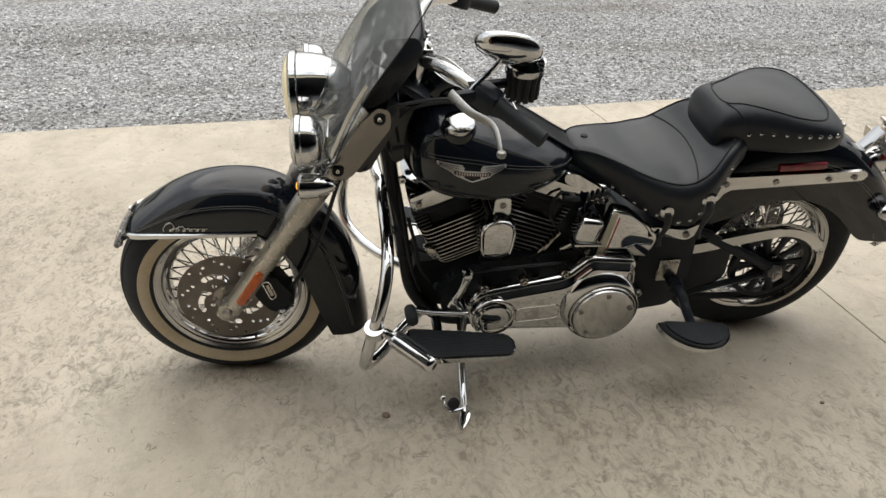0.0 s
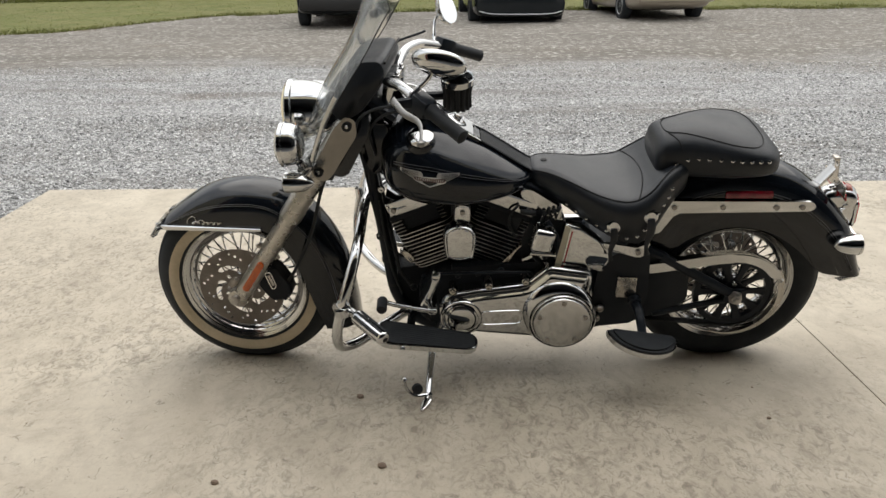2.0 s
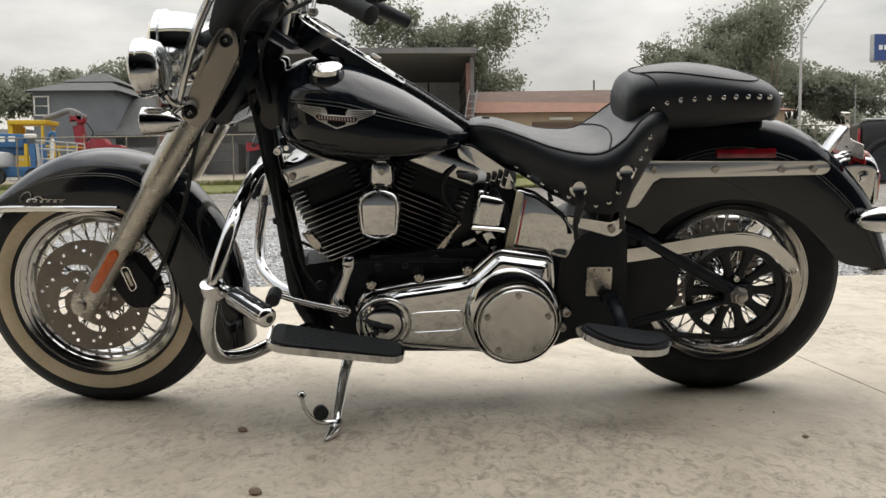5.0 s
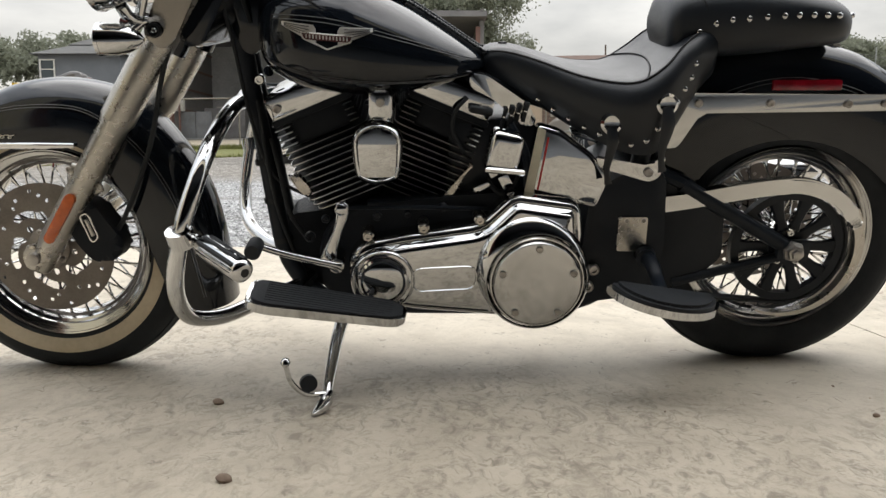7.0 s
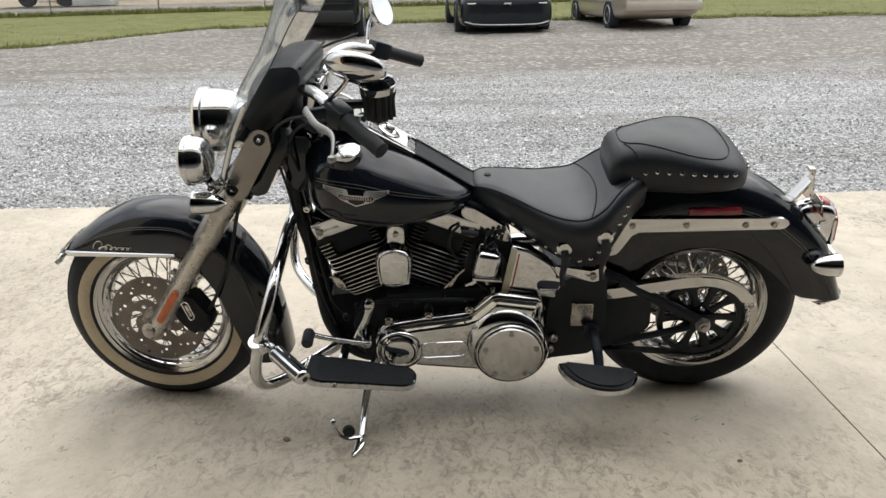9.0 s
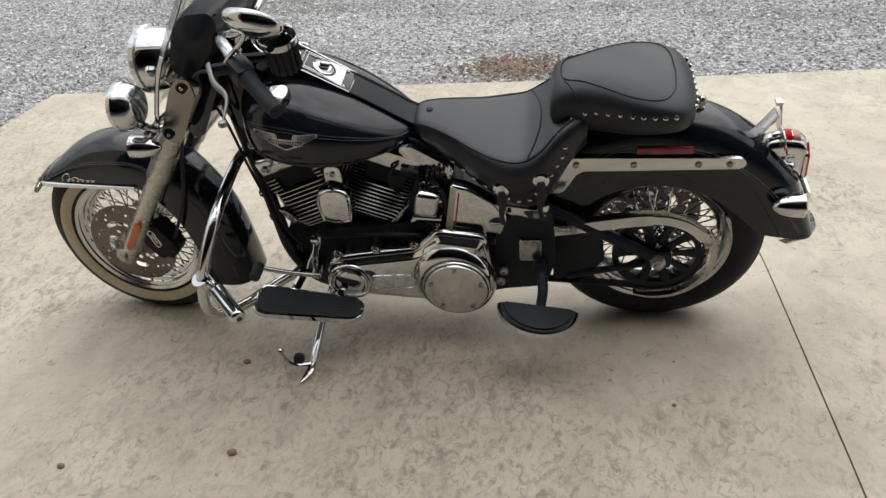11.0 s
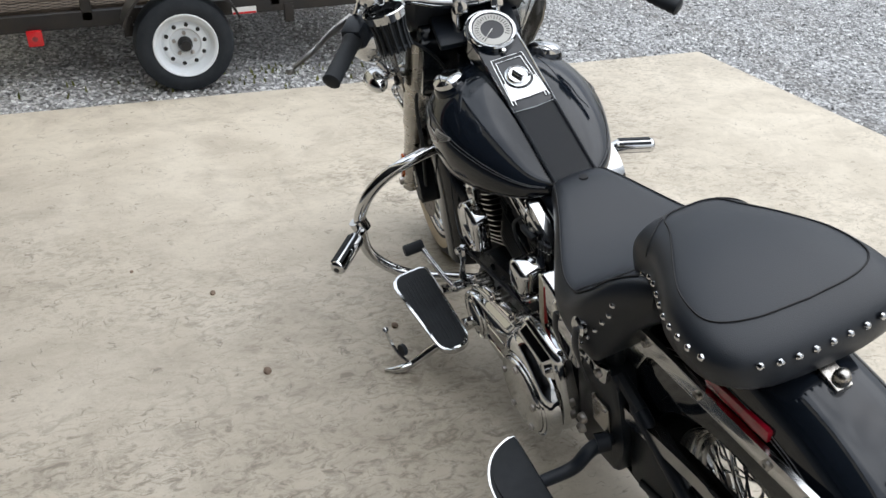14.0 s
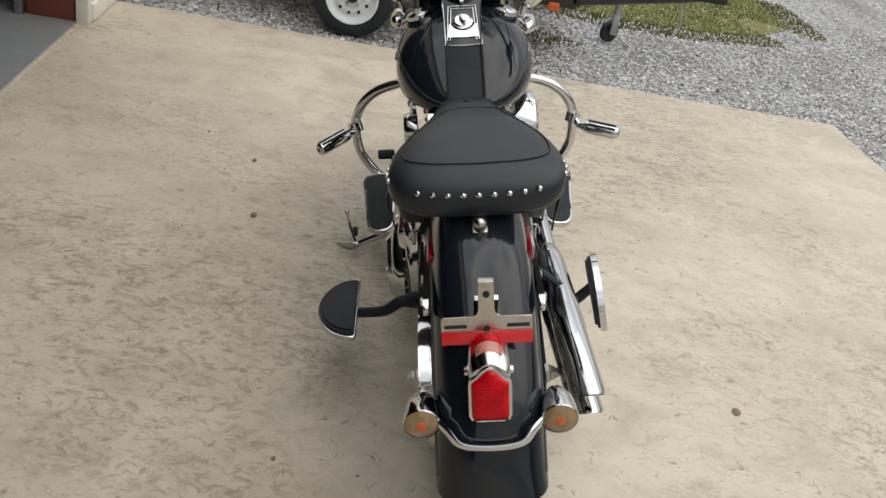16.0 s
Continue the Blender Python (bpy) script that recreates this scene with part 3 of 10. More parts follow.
def building():
    before = set(bpy.data.objects)
    bm = B()
    plate(bm, [(-9, -12), (9, -12), (9, -1.955), (-9, -1.955)], -0.12, 0.004, 0.004, 1, place=lambda x, y, z: (x, z, y))
    part("floor", bm, FLOOR_PAINT, label="grey painted garage floor, dusty at the threshold", category="floor", kind="structure")
    bm = B()
    box(bm, (3.5, -1.949, -0.02), (11.0, 0.018, 0.052), 0.006)
    part("threshold", bm, CONCRETE, label="worn pale edge strip along the garage doorway", category="threshold", kind="structure")

    def ribbed(name, x0, x1, z0, z1, label):
        b2 = B()
        pts, x, k = [], x0, 0
        while x < x1 - 0.01:
            for dx, dy in ((0.0, 0.0), (0.05, 0.0), (0.065, 0.022), (0.10, 0.022), (0.115, 0.0)):
                if x + dx <= x1:
                    pts.append((x + dx, dy))
            x += 0.152
        pts.append((x1, 0.0))
        front = [[b2.verts.new((px, -1.925 + py, z)) for px, py in pts] for z in (z0, z1)]
        for i in range(len(pts) - 1):
            b2.faces.new((front[0][i], front[0][i + 1], front[1][i + 1], front[1][i]))
        w = part(name, b2, SIDING, label=label, category="wall", kind="structure", sharp=20)
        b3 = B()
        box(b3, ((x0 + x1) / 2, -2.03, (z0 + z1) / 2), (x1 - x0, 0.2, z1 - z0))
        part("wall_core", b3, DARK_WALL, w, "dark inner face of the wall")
        return w

    ribbed("wall_front", -9.0, -2.06, 0.0, 3.3, "cream ribbed metal siding of the garage wall")
    # Header is out of view; its height sets how much sky reaches the slab.
    ribbed("wall_header", -2.06, 8.94, 2.75, 3.3, "cream ribbed metal siding above the garage doorway")
    for x, sx in ((-2.03, 0.06), (8.97, 0.06)):
        bm = B()
        box(bm, (x, -1.925, 1.375), (sx, 0.065, 2.75), 0.006)
        part("door_jamb", bm, WHITE_TRIM, label="white painted metal jamb of the garage doorway", category="door jamb", kind="structure")
    bm = B()
    box(bm, (-5.53, -1.893, 0.05), (6.94, 0.026, 0.09), 0.005)
    part("baseboard", bm, WHITE_TRIM, label="white base trim along the metal wall", category="trim", kind="structure")
    # Far walls and ceiling are unseen, assumed to close the dark room.
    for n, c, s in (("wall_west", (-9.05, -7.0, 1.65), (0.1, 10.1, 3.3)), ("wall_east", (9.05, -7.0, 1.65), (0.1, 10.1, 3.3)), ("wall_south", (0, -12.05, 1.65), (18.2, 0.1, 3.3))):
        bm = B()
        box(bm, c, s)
        part(n, bm, DARK_WALL, label="dark grey inner wall of the garage, out of view", category="wall", kind="structure")
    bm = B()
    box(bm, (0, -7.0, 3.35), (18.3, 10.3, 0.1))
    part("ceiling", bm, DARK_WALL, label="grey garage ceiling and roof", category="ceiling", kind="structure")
    bm = B()
    box(bm, (-2.037, -2.085, 1.375), (0.045, 0.235, 2.742), 0.004)
    part("door_frame", bm, RED_BROWN, label="red-brown steel post inside the garage doorway", category="door frame", kind="structure")
    bm = B()
    box(bm, (-2.01, -2.232, 1.375), (0.055, 0.04, 2.742), 0.004)
    part("door_track", bm, STEEL, label="dark steel roller door track", category="door track", kind="structure")
    # The garage stands four degrees askew to the motorcycle.
    corner = Matrix.Translation((-2.0, -1.955, 0))
    turn = corner @ Matrix.Rotation(radians(4.0), 4, "Z") @ corner.inverted()
    for ob in set(bpy.data.objects) - before:
        if ob.parent is None:
            ob.matrix_world = turn @ ob.matrix_world


building()

# ---- the motorcycle: x runs back along it, y to its right, z up its own leaning frame ----
bike = tagged(new("motorcycle"), "black cruiser motorcycle with chrome trim, whitewall tyres, on its side stand", "motorcycle")
bike.matrix_world = Matrix.Translation((0, 0.0815, 0)) @ Matrix.Rotation(radians(0.90), 4, "Z") @ Matrix.Rotation(radians(13.24), 4, "X")

# The fork is turned a little to the right about the raked steering head.
AXIS = Vector((0.537, 0, 0.843))
HEAD = Vector((-0.40, 0, 0.86))
STEER = Matrix.Translation(HEAD) @ Matrix.Rotation(radians(-6.5), 4, AXIS) @ Matrix.Translation(-HEAD)


def fpart(name, bm, mat, parent=None, label="", sharp=38):
    bm.transform(STEER)
    return part(name, bm, mat, parent or bike, label, sharp)


def bpart(name, bm, mat, parent=None, label="", sharp=38):
    return part(name, bm, mat, parent or bike, label, sharp)


def both(name, make, mat, label="", front=False, parent=None, sharp=38):
    """A part on the left side and its twin on the right."""
    out = []
    for s in (-1, 1):
        bm = make()
        if s > 0:
            bm.transform(Matrix.Diagonal((1, -1, 1, 1)))
            bmesh.ops.reverse_faces(bm, faces=bm.faces)
        out.append((fpart if front else bpart)(name, bm, mat, parent, label, sharp))
    return out


def bolt(bm, at, axis, r=0.008, h=0.006):
    lathe(bm, [(0, r), (h * 0.7, r), (h, r * 0.75), (h, r * 0.45), (h * 0.5, r * 0.42)], at, axis, 12)


# Wheels.
def wheel(c, R, rim_r, half, white, name, front):
    put = fpart if front else bpart
    ox, oz = c
    o = (ox, 0, oz)
    ax = (0, 1, 0)
    bm = lathe(B(), [(-0.075, 0.018), (-0.07, 0.036), (-0.045, 0.040), (-0.03, 0.028), (0.03, 0.028), (0.045, 0.040), (0.07, 0.036), (0.075, 0.018)], o, ax, 24)
    w = put(name, bm, CHROME, label="laced wire wheel with a chrome hub")
    rim = [(half - 0.004, rim_r), (half - 0.001, rim_r + 0.006), (half - 0.004, rim_r + 0.010), (half - 0.010, rim_r + 0.006), (half - 0.013, rim_r - 0.004), (half - 0.017, rim_r - 0.009), (half - 0.025, rim_r - 0.010),
           (half - 0.028, rim_r - 0.016), (half - 0.036, rim_r - 0.019), (half - 0.040, rim_r - 0.026), (0.006, rim_r - 0.030)]
    rim = [(-y, r) for y, r in rim] + rim[::-1]
    rim = rim + [(y, r - 0.005) for y, r in rim[::-1]]
    bm = B()
    lathe(bm, rim + rim[:1], o, ax, 72, caps=False)
    put("rim", bm, CHROME_SATIN, w, "polished chrome rim")
    T = R - rim_r
    tyre = [(-half + 0.008, rim_r + 0.004), (-half - 0.004, rim_r + 0.25 * T), (-half - 0.008, rim_r + 0.45 * T), (-half - 0.003, rim_r + 0.66 * T), (-half * 0.80, R - 0.020), (-half * 0.55, R - 0.007), (-half * 0.25, R - 0.001), (0, R)]
    tyre += [(-y, r) for y, r in tyre[-2::-1]]
    bm = lathe(B(), tyre, o, ax, 96, caps=False)
    t = put("tyre", bm, TYRE, w, "black rubber tyre with a worn tread")
    # Raised tread bands with grooves between them.
    bm = B()
    for y0, y1 in ((-0.60, -0.36), (-0.28, -0.06), (0.06, 0.28), (0.36, 0.60)):
        r0, r1 = (R - 0.007 * (abs(y) / 0.55) ** 2.4 for y in (y0, y1))
        lathe(bm, [(y0 * half, r0 - 0.003), (y0 * half, r0 + 0.002), (y1 * half, r1 + 0.002), (y1 * half, r1 - 0.003)], o, ax, 96, caps=False)
    put("tread", bm, TYRE, t)
    if white:
        for s in (-1, 1):
            prof = [(s * (half - 0.006), rim_r + 0.010), (s * (half + 0.0055), rim_r + 0.25 * T), (s * (half + 0.0088), rim_r + 0.40 * T), (s * (half + 0.0092), rim_r + 0.47 * T), (s * (half + 0.003), rim_r + 0.49 * T)]
            put("whitewall", lathe(B(), prof, o, ax, 96, caps=False), WHITEWALL, w, "cream whitewall band")
    # Spokes, crossed and laced from flange to rim.
    for k in range(60):
        a = math.tau * k / 60
        side = -1 if k % 2 else 1
        lean = 0.62 if (k // 2) % 2 else -0.62
        p = Vector((ox + 0.036 * math.cos(a + lean), side * 0.055, oz + 0.036 * math.sin(a + lean)))
        q = Vector((ox + (rim_r - 0.026) * math.cos(a), side * 0.012, oz + (rim_r - 0.026) * math.sin(a)))
        bm = tube(B(), [p, p.lerp(q, 0.86), p.lerp(q, 0.87), q], [0.0024, 0.0024, 0.0038, 0.0038], 6)
        put("spoke", bm, CHROME, w)
    return w


fw = wheel((-0.815, 0.312), 0.312, 0.208, 0.056, True, "front_wheel", True)
rw = wheel((0.819, 0.318), 0.318, 0.212, 0.066, False, "rear_wheel", False)


def brake_disc(c, r_out, r_in, y, put, parent, name):
    ox, oz = c
    # A polar sheet with the drilled holes and the long curved slots left open.
    seg, rows, r_hub = 420, 54, 0.022
    holes = []
    for k in range(5):
        a = math.tau * k / 5 + 0.25
        for r, u, w in ((0.107, 0.0, 0.0042), (0.118, 0.16, 0.0042), (0.130, 0.30, 0.0042), (0.122, 0.62, 0.0042), (0.111, 0.76, 0.0042), (0.134, 0.95, 0.0036), (0.056, 0.85, 0.0065), (0.036, 0.2, 0.0048)):
            holes.append((r * math.cos(a + u), r * math.sin(a + u), w))

    def open_at(r, a):
        x, z = r * math.cos(a), r * math.sin(a)
        if any((x - hx) ** 2 + (z - hz) ** 2 < w * w for hx, hz, w in holes):
            return True
        for k in range(5):
            u = (a - math.tau * k / 5 - 0.25) % math.tau
            if u < 0.98 and abs(r - (0.060 + 0.031 * math.sin(min(u / 0.98, 1) * 1.5))) < 0.0084 * min(1, u / 0.06, (0.98 - u) / 0.06) + 0.006 * (u < 0.3) * min(u, 0.3 - u) / 0.15:
                return True
        return False

    bm = B()
    grid = [[bm.verts.new((ox + r * math.cos(math.tau * i / seg), y, oz + r * math.sin(math.tau * i / seg))) for i in range(seg)] for r in [r_hub + (r_out - r_hub) * j / rows for j in range(rows + 1)]]
    for j in range(rows):
        rm = r_hub + (r_out - r_hub) * (j + 0.5) / rows
        for i in range(seg):
            if not open_at(rm, math.tau * (i + 0.5) / seg):
                bm.faces.new((grid[j][i], grid[j][(i + 1) % seg], grid[j + 1][(i + 1) % seg], grid[j + 1][i]))
    for v in [v for v in bm.verts if not v.link_faces]:
        bm.verts.remove(v)
    bmesh.ops.solidify(bm, geom=bm.faces[:], thickness=0.005)
    d = put(name, bm, DISC_STEEL, parent, "drilled and slotted steel brake disc")
    bm = lathe(B(), [(-0.012, 0.020), (-0.012, 0.034), (-0.004, 0.046), (0.008, 0.048), (0.008, 0.020)], (ox, y, oz), (0, 1, 0), 28, caps=False)
    put("disc_carrier", bm, DISC_STEEL, d)
    for k in range(5):
        a = math.tau * k / 5 + 0.6
        bm = B()
        bolt(bm, (ox + 0.040 * math.cos(a), y - 0.008 if y < 0 else y + 0.008, oz + 0.040 * math.sin(a)), (0, -1 if y < 0 else 1, 0), 0.007, 0.007)
        put("disc_bolt", bm, STEEL, d)
    return d


brake_disc((-0.815, 0.312), 0.146, 0.090, -0.078, fpart, fw, "brake_disc")
brake_disc((0.819, 0.318), 0.146, 0.095, 0.085, bpart, rw, "brake_disc")


# Fenders: a U-shaped shell swept round the wheel.
def fender(outer, inner, half, steps, crown=2.4):
    fo, fi = spline(range(len(outer)), outer), spline(range(len(inner)), inner)
    rings = []
    for i in range(steps + 1):
        u = (len(outer) - 1) * i / steps
        O, I = fo(u), fi(u)
        D = O - I
        h = half(u / (len(outer) - 1)) if callable(half) else half
        side = []
        for s in range(13):
            a = math.pi / 2 * s / 12
            up, w = math.sin(a) ** (2 / crown), math.cos(a) ** (2 / crown)
            side.append((w, up))
        pts = [(-h * (0.985), 0.0), (-h, 0.16)] + [(-h * w, 0.30 + 0.70 * up) for w, up in side]
        ring = [Vector((I[0] + D[0] * f, y, I[1] + D[1] * f)) for y, f in pts]
        ring += [Vector((p.x, -p.y, p.z)) for p in ring[-2::-1]]
        rings.append(ring)
    bm = loft(B(), rings, caps=False, closed=False)
    bmesh.ops.recalc_face_normals(bm, faces=bm.faces)
    bmesh.ops.solidify(bm, geom=bm.faces[:], thickness=0.003)
    return bm


F_OUT = [(-1.094, 0.508), (-1.062, 0.548), (-1.022, 0.582), (-0.953, 0.630), (-0.875, 0.664), (-0.789, 0.677), (-0.705, 0.669), (-0.640, 0.645), (-0.565, 0.592), (-0.497, 0.500), (-0.456, 0.398), (-0.432, 0.262), (-0.425, 0.178)]
F_IN = [(-1.050, 0.530), (-1.005, 0.534), (-0.965, 0.536), (-0.915, 0.538), (-0.860, 0.540), (-0.790, 0.541), (-0.720, 0.541), (-0.675, 0.505), (-0.640, 0.455), (-0.608, 0.390), (-0.588, 0.330), (-0.562, 0.250), (-0.530, 0.170)]
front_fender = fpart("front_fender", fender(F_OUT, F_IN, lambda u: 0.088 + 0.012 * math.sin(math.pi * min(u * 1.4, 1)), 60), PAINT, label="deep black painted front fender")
for s in (-1, 1):
    path = [(-1.085, s * 0.055, 0.522), (-1.045, s * 0.088, 0.532), (-0.98, s * 0.099, 0.538), (-0.88, s * 0.103, 0.541), (-0.78, s * 0.104, 0.543), (-0.72, s * 0.104, 0.544)]
    bm = tube(B(), smooth_path(path), [0.011 - 0.006 * i / 30 for i in range(31)], 8, flat=0.6)
    fpart("fender_trim", bm, CHROME, front_fender, "chrome side trim")
bm = B()
tip = [[Vector((x + 0.010 * abs(math.sin(t)) * 0 - 0.003, 0.090 * math.sin(t), z - 0.02 * (1 - math.cos(t)))) for t in np.linspace(-1.15, 1.15, 15)] for x, z in ((-1.063, 0.553), (-1.083, 0.533), (-1.100, 0.508), (-1.092, 0.500), (-1.075, 0.512))]
loft(bm, tip, caps=False, closed=False)
bmesh.ops.solidify(bm, geom=bm.faces[:], thickness=0.003)
fpart("fender_tip", bm, CHROME, front_fender, "chrome fender tip")
# Script emblem: a running flourish of loops in bright metal.
def flourish(s):
    pts = []
    for i in range(97):
        u = i / 96
        a = math.tau * 6.5 * u
        tall = 0.013 * math.exp(-(((u - 0.05) / 0.07) ** 2)) + 0.007 * math.exp(-(((u - 0.34) / 0.06) ** 2)) + 0.0046
        dx, dz = -0.0085 * math.sin(a) * (0.7 + 30 * tall), tall * (1 - math.cos(a)) * 0.75
        pts.append(Vector((-0.958 + 0.108 * u + dx + 0.5 * dz, s * (0.1032 - 0.14 * dz), 0.5575 + dz)))
    return pts


for s in (-1, 1):
    fpart("script_emblem", tube(B(), flourish(s), 0.0013, 5), SILVER, front_fender, "bright metal script flourish")


R_OUT = [(0.465, 0.47), (0.492, 0.60), (0.565, 0.705), (0.690, 0.757), (0.800, 0.768), (0.910, 0.749), (0.978, 0.724), (1.048, 0.680), (1.124, 0.615), (1.184, 0.543), (1.222, 0.462), (1.258, 0.366)]
R_IN = [(0.560, 0.405), (0.590, 0.450), (0.640, 0.510), (0.730, 0.552), (0.815, 0.560), (0.900, 0.543), (0.960, 0.512), (1.005, 0.478), (1.045, 0.440), (1.080, 0.405), (1.112, 0.385), (1.162, 0.376)]
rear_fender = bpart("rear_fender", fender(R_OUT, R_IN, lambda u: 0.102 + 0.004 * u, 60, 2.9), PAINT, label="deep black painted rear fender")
bm = B()
edge = [[Vector((x, 0.106 * math.sin(t) / math.sin(1.25), z - 0.0 * t)) for t in np.linspace(-1.25, 1.25, 15)] for x, z in ((1.236, 0.402), (1.254, 0.374), (1.272, 0.360), (1.264, 0.350), (1.240, 0.364))]
edge = [[Vector((p.x - 0.09 * (abs(p.y) / 0.106) ** 3, p.y, p.z + 0.006 * (abs(p.y) / 0.106) ** 3)) for p in r] for r in edge]
loft(bm, edge, caps=False, closed=False)
bmesh.ops.solidify(bm, geom=bm.faces[:], thickness=0.003)
bpart("fender_tip", bm, CHROME, rear_fender, "chrome rear fender tip")
# Pinstripes along the fenders.
def shell_line(outer, inner, half, f, u0, u1, crown=2.4, n=40):
    fo, fi = spline(range(len(outer)), outer), spline(range(len(inner)), inner)
    pts = []
    for i in range(n + 1):
        u = u0 + (u1 - u0) * i / n
        O, I = fo(u), fi(u)
        D = O - I
        h = half(u / (len(outer) - 1)) if callable(half) else half
        up = max((f - 0.30) / 0.70, 0.0)
        w = (1 - up**crown) ** (1 / crown)
        pts.append(Vector((I[0] + D[0] * f, -h * w - 0.0012, I[1] + D[1] * f)))
    return pts


for f in (0.60, 0.64):
    for s in (-1, 1):
        for put, outer, inner, half, crown, u1, owner in ((fpart, F_OUT, F_IN, lambda u: 0.088 + 0.012 * math.sin(math.pi * min(u * 1.4, 1)), 2.4, 11.6, front_fender), (bpart, R_OUT, R_IN, lambda u: 0.102 + 0.004 * u, 2.9, 10.6, rear_fender)):
            bm = tube(B(), shell_line(outer, inner, half, f, 1.2, u1, crown), 0.0008, 5)
            if s > 0:
                bm.transform(Matrix.Diagonal((1, -1, 1, 1)))
            put("pinstripe", bm, STRIPE, owner)
for s in (-1, 1):
    bm = B()
    box(bm, (0.815, s * 0.1015, 0.678), (0.150, 0.014, 0.024), 0.006, Matrix.Rotation(s * 0.10, 4, "X"))
    bpart("side_reflector", bm, DARK_RED, rear_fender, "dark red side reflector")

# Fender struts with bolts, and the lower frame covers.
STRUT = rounded([(0.525, 0.655), (0.545, 0.664), (1.010, 0.660), (1.026, 0.650), (1.026, 0.634), (1.010, 0.626), (0.590, 0.621), (0.545, 0.545), (0.500, 0.548), (0.520, 0.610)], 0.012)
for s in (-1, 1):
    bm = plate(B(), STRUT, s * 0.106, s * 0.117, 0.003)
    st = bpart("fender_strut", bm, CHROME_SATIN, label="chrome fender strut")
    for x, z in ((0.582, 0.643), (0.735, 0.642), (0.903, 0.641), (0.985, 0.641)):
        bm = B()
        bolt(bm, (x, s * 0.117, z), (0, s, 0), 0.009, 0.006)
        bpart("bolt", bm, STEEL, st)
    bm = plate(B(), rounded([(0.362, 0.540), (0.470, 0.520), (0.512, 0.540), (0.500, 0.492), (0.478, 0.484), (0.372, 0.515)], 0.008), s * 0.150, s * 0.160, 0.003)
    fc = bpart("frame_cover", bm, CHROME, label="chrome frame cover under the seat")
    bm = B()
    bolt(bm, (0.476, s * 0.160, 0.505), (0, s, 0), 0.010, 0.007)
    bpart("bolt", bm, STEEL, fc)

# Tail lamp, plate bracket and rear signals.
tomb = rounded([(-0.035, 0.0), (-0.035, 0.078), (-0.022, 0.086), (-0.010, 0.101), (0, 0.106), (0.010, 0.101), (0.022, 0.086), (0.035, 0.078), (0.035, 0.0), (0.029, -0.006), (-0.029, -0.006)], 0.005, 3)
ramp_t = Matrix.Translation((1.196, 0, 0.531)) @ Matrix.Rotation(radians(-2), 4, "Y")
COWL = spline([1.086, 1.096, 1.112, 1.140, 1.170, 1.184, 1.192, 1.197], [(0.030, 0.637, 0.618), (0.034, 0.648, 0.606), (0.0365, 0.655, 0.588), (0.0375, 0.658, 0.553), (0.0375, 0.656, 0.528), (0.0370, 0.651, 0.522), (0.0360, 0.645, 0.523), (0.0345, 0.640, 0.526)])


def cowl_ring(x, n=36):
    """A section of the lamp housing: round on top, nearly flat at the sides and below."""
    w, top, bot = COWL(x)
    zc = top - 0.030
    ring = []
    for k in range(n):
        a = math.tau * k / n
        c, q = math.cos(a), math.sin(a)
        e, h = (0.92, top - zc) if q > 0 else (0.35, zc - bot)
        ring.append(Vector((x, w * math.copysign(abs(c) ** (e if q > 0 else 0.35), c), zc + h * math.copysign(abs(q) ** e, q))))
    return ring


bm = loft(B(), [cowl_ring(x) for x in np.linspace(1.086, 1.197, 22)], caps=True)
tail = bpart("tail_lamp", bm, CHROME, label="wedge-shaped chrome tail lamp housing")
bm = plate(B(), inset(tomb, -0.0035), 0.0, 0.008, 0.002, place=lambda x, y, z: ramp_t @ Vector((y, x, z)))
bpart("lens_frame", bm, CHROME, tail)
bm = B()
loft(bm, [[ramp_t @ Vector((d, y * k, 0.045 + (z - 0.045) * k)) for y, z in tomb] for d, k in ((0.006, 0.97), (0.012, 0.94), (0.016, 0.85), (0.018, 0.60), (0.0185, 0.2))], caps=True)
bpart("lens", bm, RED_LENS, tail, "ribbed red tail lens")
for k in range(7):
    bm = tube(B(), [ramp_t @ Vector((0.0175, y, 0.030 + 0.007 * k)) for y in (-0.020, 0.020)], 0.0016, 6)
    bpart("lens_rib", bm, RED_LENS, tail)


def ridge(x0, x1, grow, name, mat, label=""):
    """A stretch of the half-round ridge along the top of the lamp housing."""
    line = spline([1.098, 1.108, 1.120, 1.150, 1.172, 1.186, 1.197], [(0.010, 0.646), (0.019, 0.657), (0.0225, 0.664), (0.0235, 0.667), (0.0235, 0.663), (0.0225, 0.655), (0.020, 0.645)])
    rings = []
    for x in np.linspace(x0, x1, 9):
        w, top = line(x)
        w, top = w + grow, top + grow
        arch = [Vector((x, w * math.cos(math.pi * k / 16), top - 0.020 + 0.020 * math.sin(math.pi * k / 16))) for k in range(17)]
        rings.append(arch + [Vector((x, -w, top - 0.032)), Vector((x, w, top - 0.032))])
    bpart(name, loft(B(), rings, caps=True), mat, tail, label)


ridge(1.098, 1.197, 0.0, "lamp_ridge", CHROME)
ridge(1.138, 1.156, 0.0012, "top_lens", RED_LENS, "small red upper lens")
ridge(1.159, 1.179, 0.0012, "clear_lens", PINK_LENS, "pale plate lamp window")
for q in (-1, 1):
    bm = lathe(B(), [(0.0, 0.016), (0.002, 0.016), (0.003, 0.010), (0.008, 0.009), (0.009, 0.006)], (1.158, q * 0.036, 0.602), (0, q, 0), 18)
    bpart("housing_screw", bm, CHROME, tail)
tilt = Matrix.Translation((1.122, 0, 0.684)) @ Matrix.Rotation(radians(-7), 4, "Y")
bm = B()
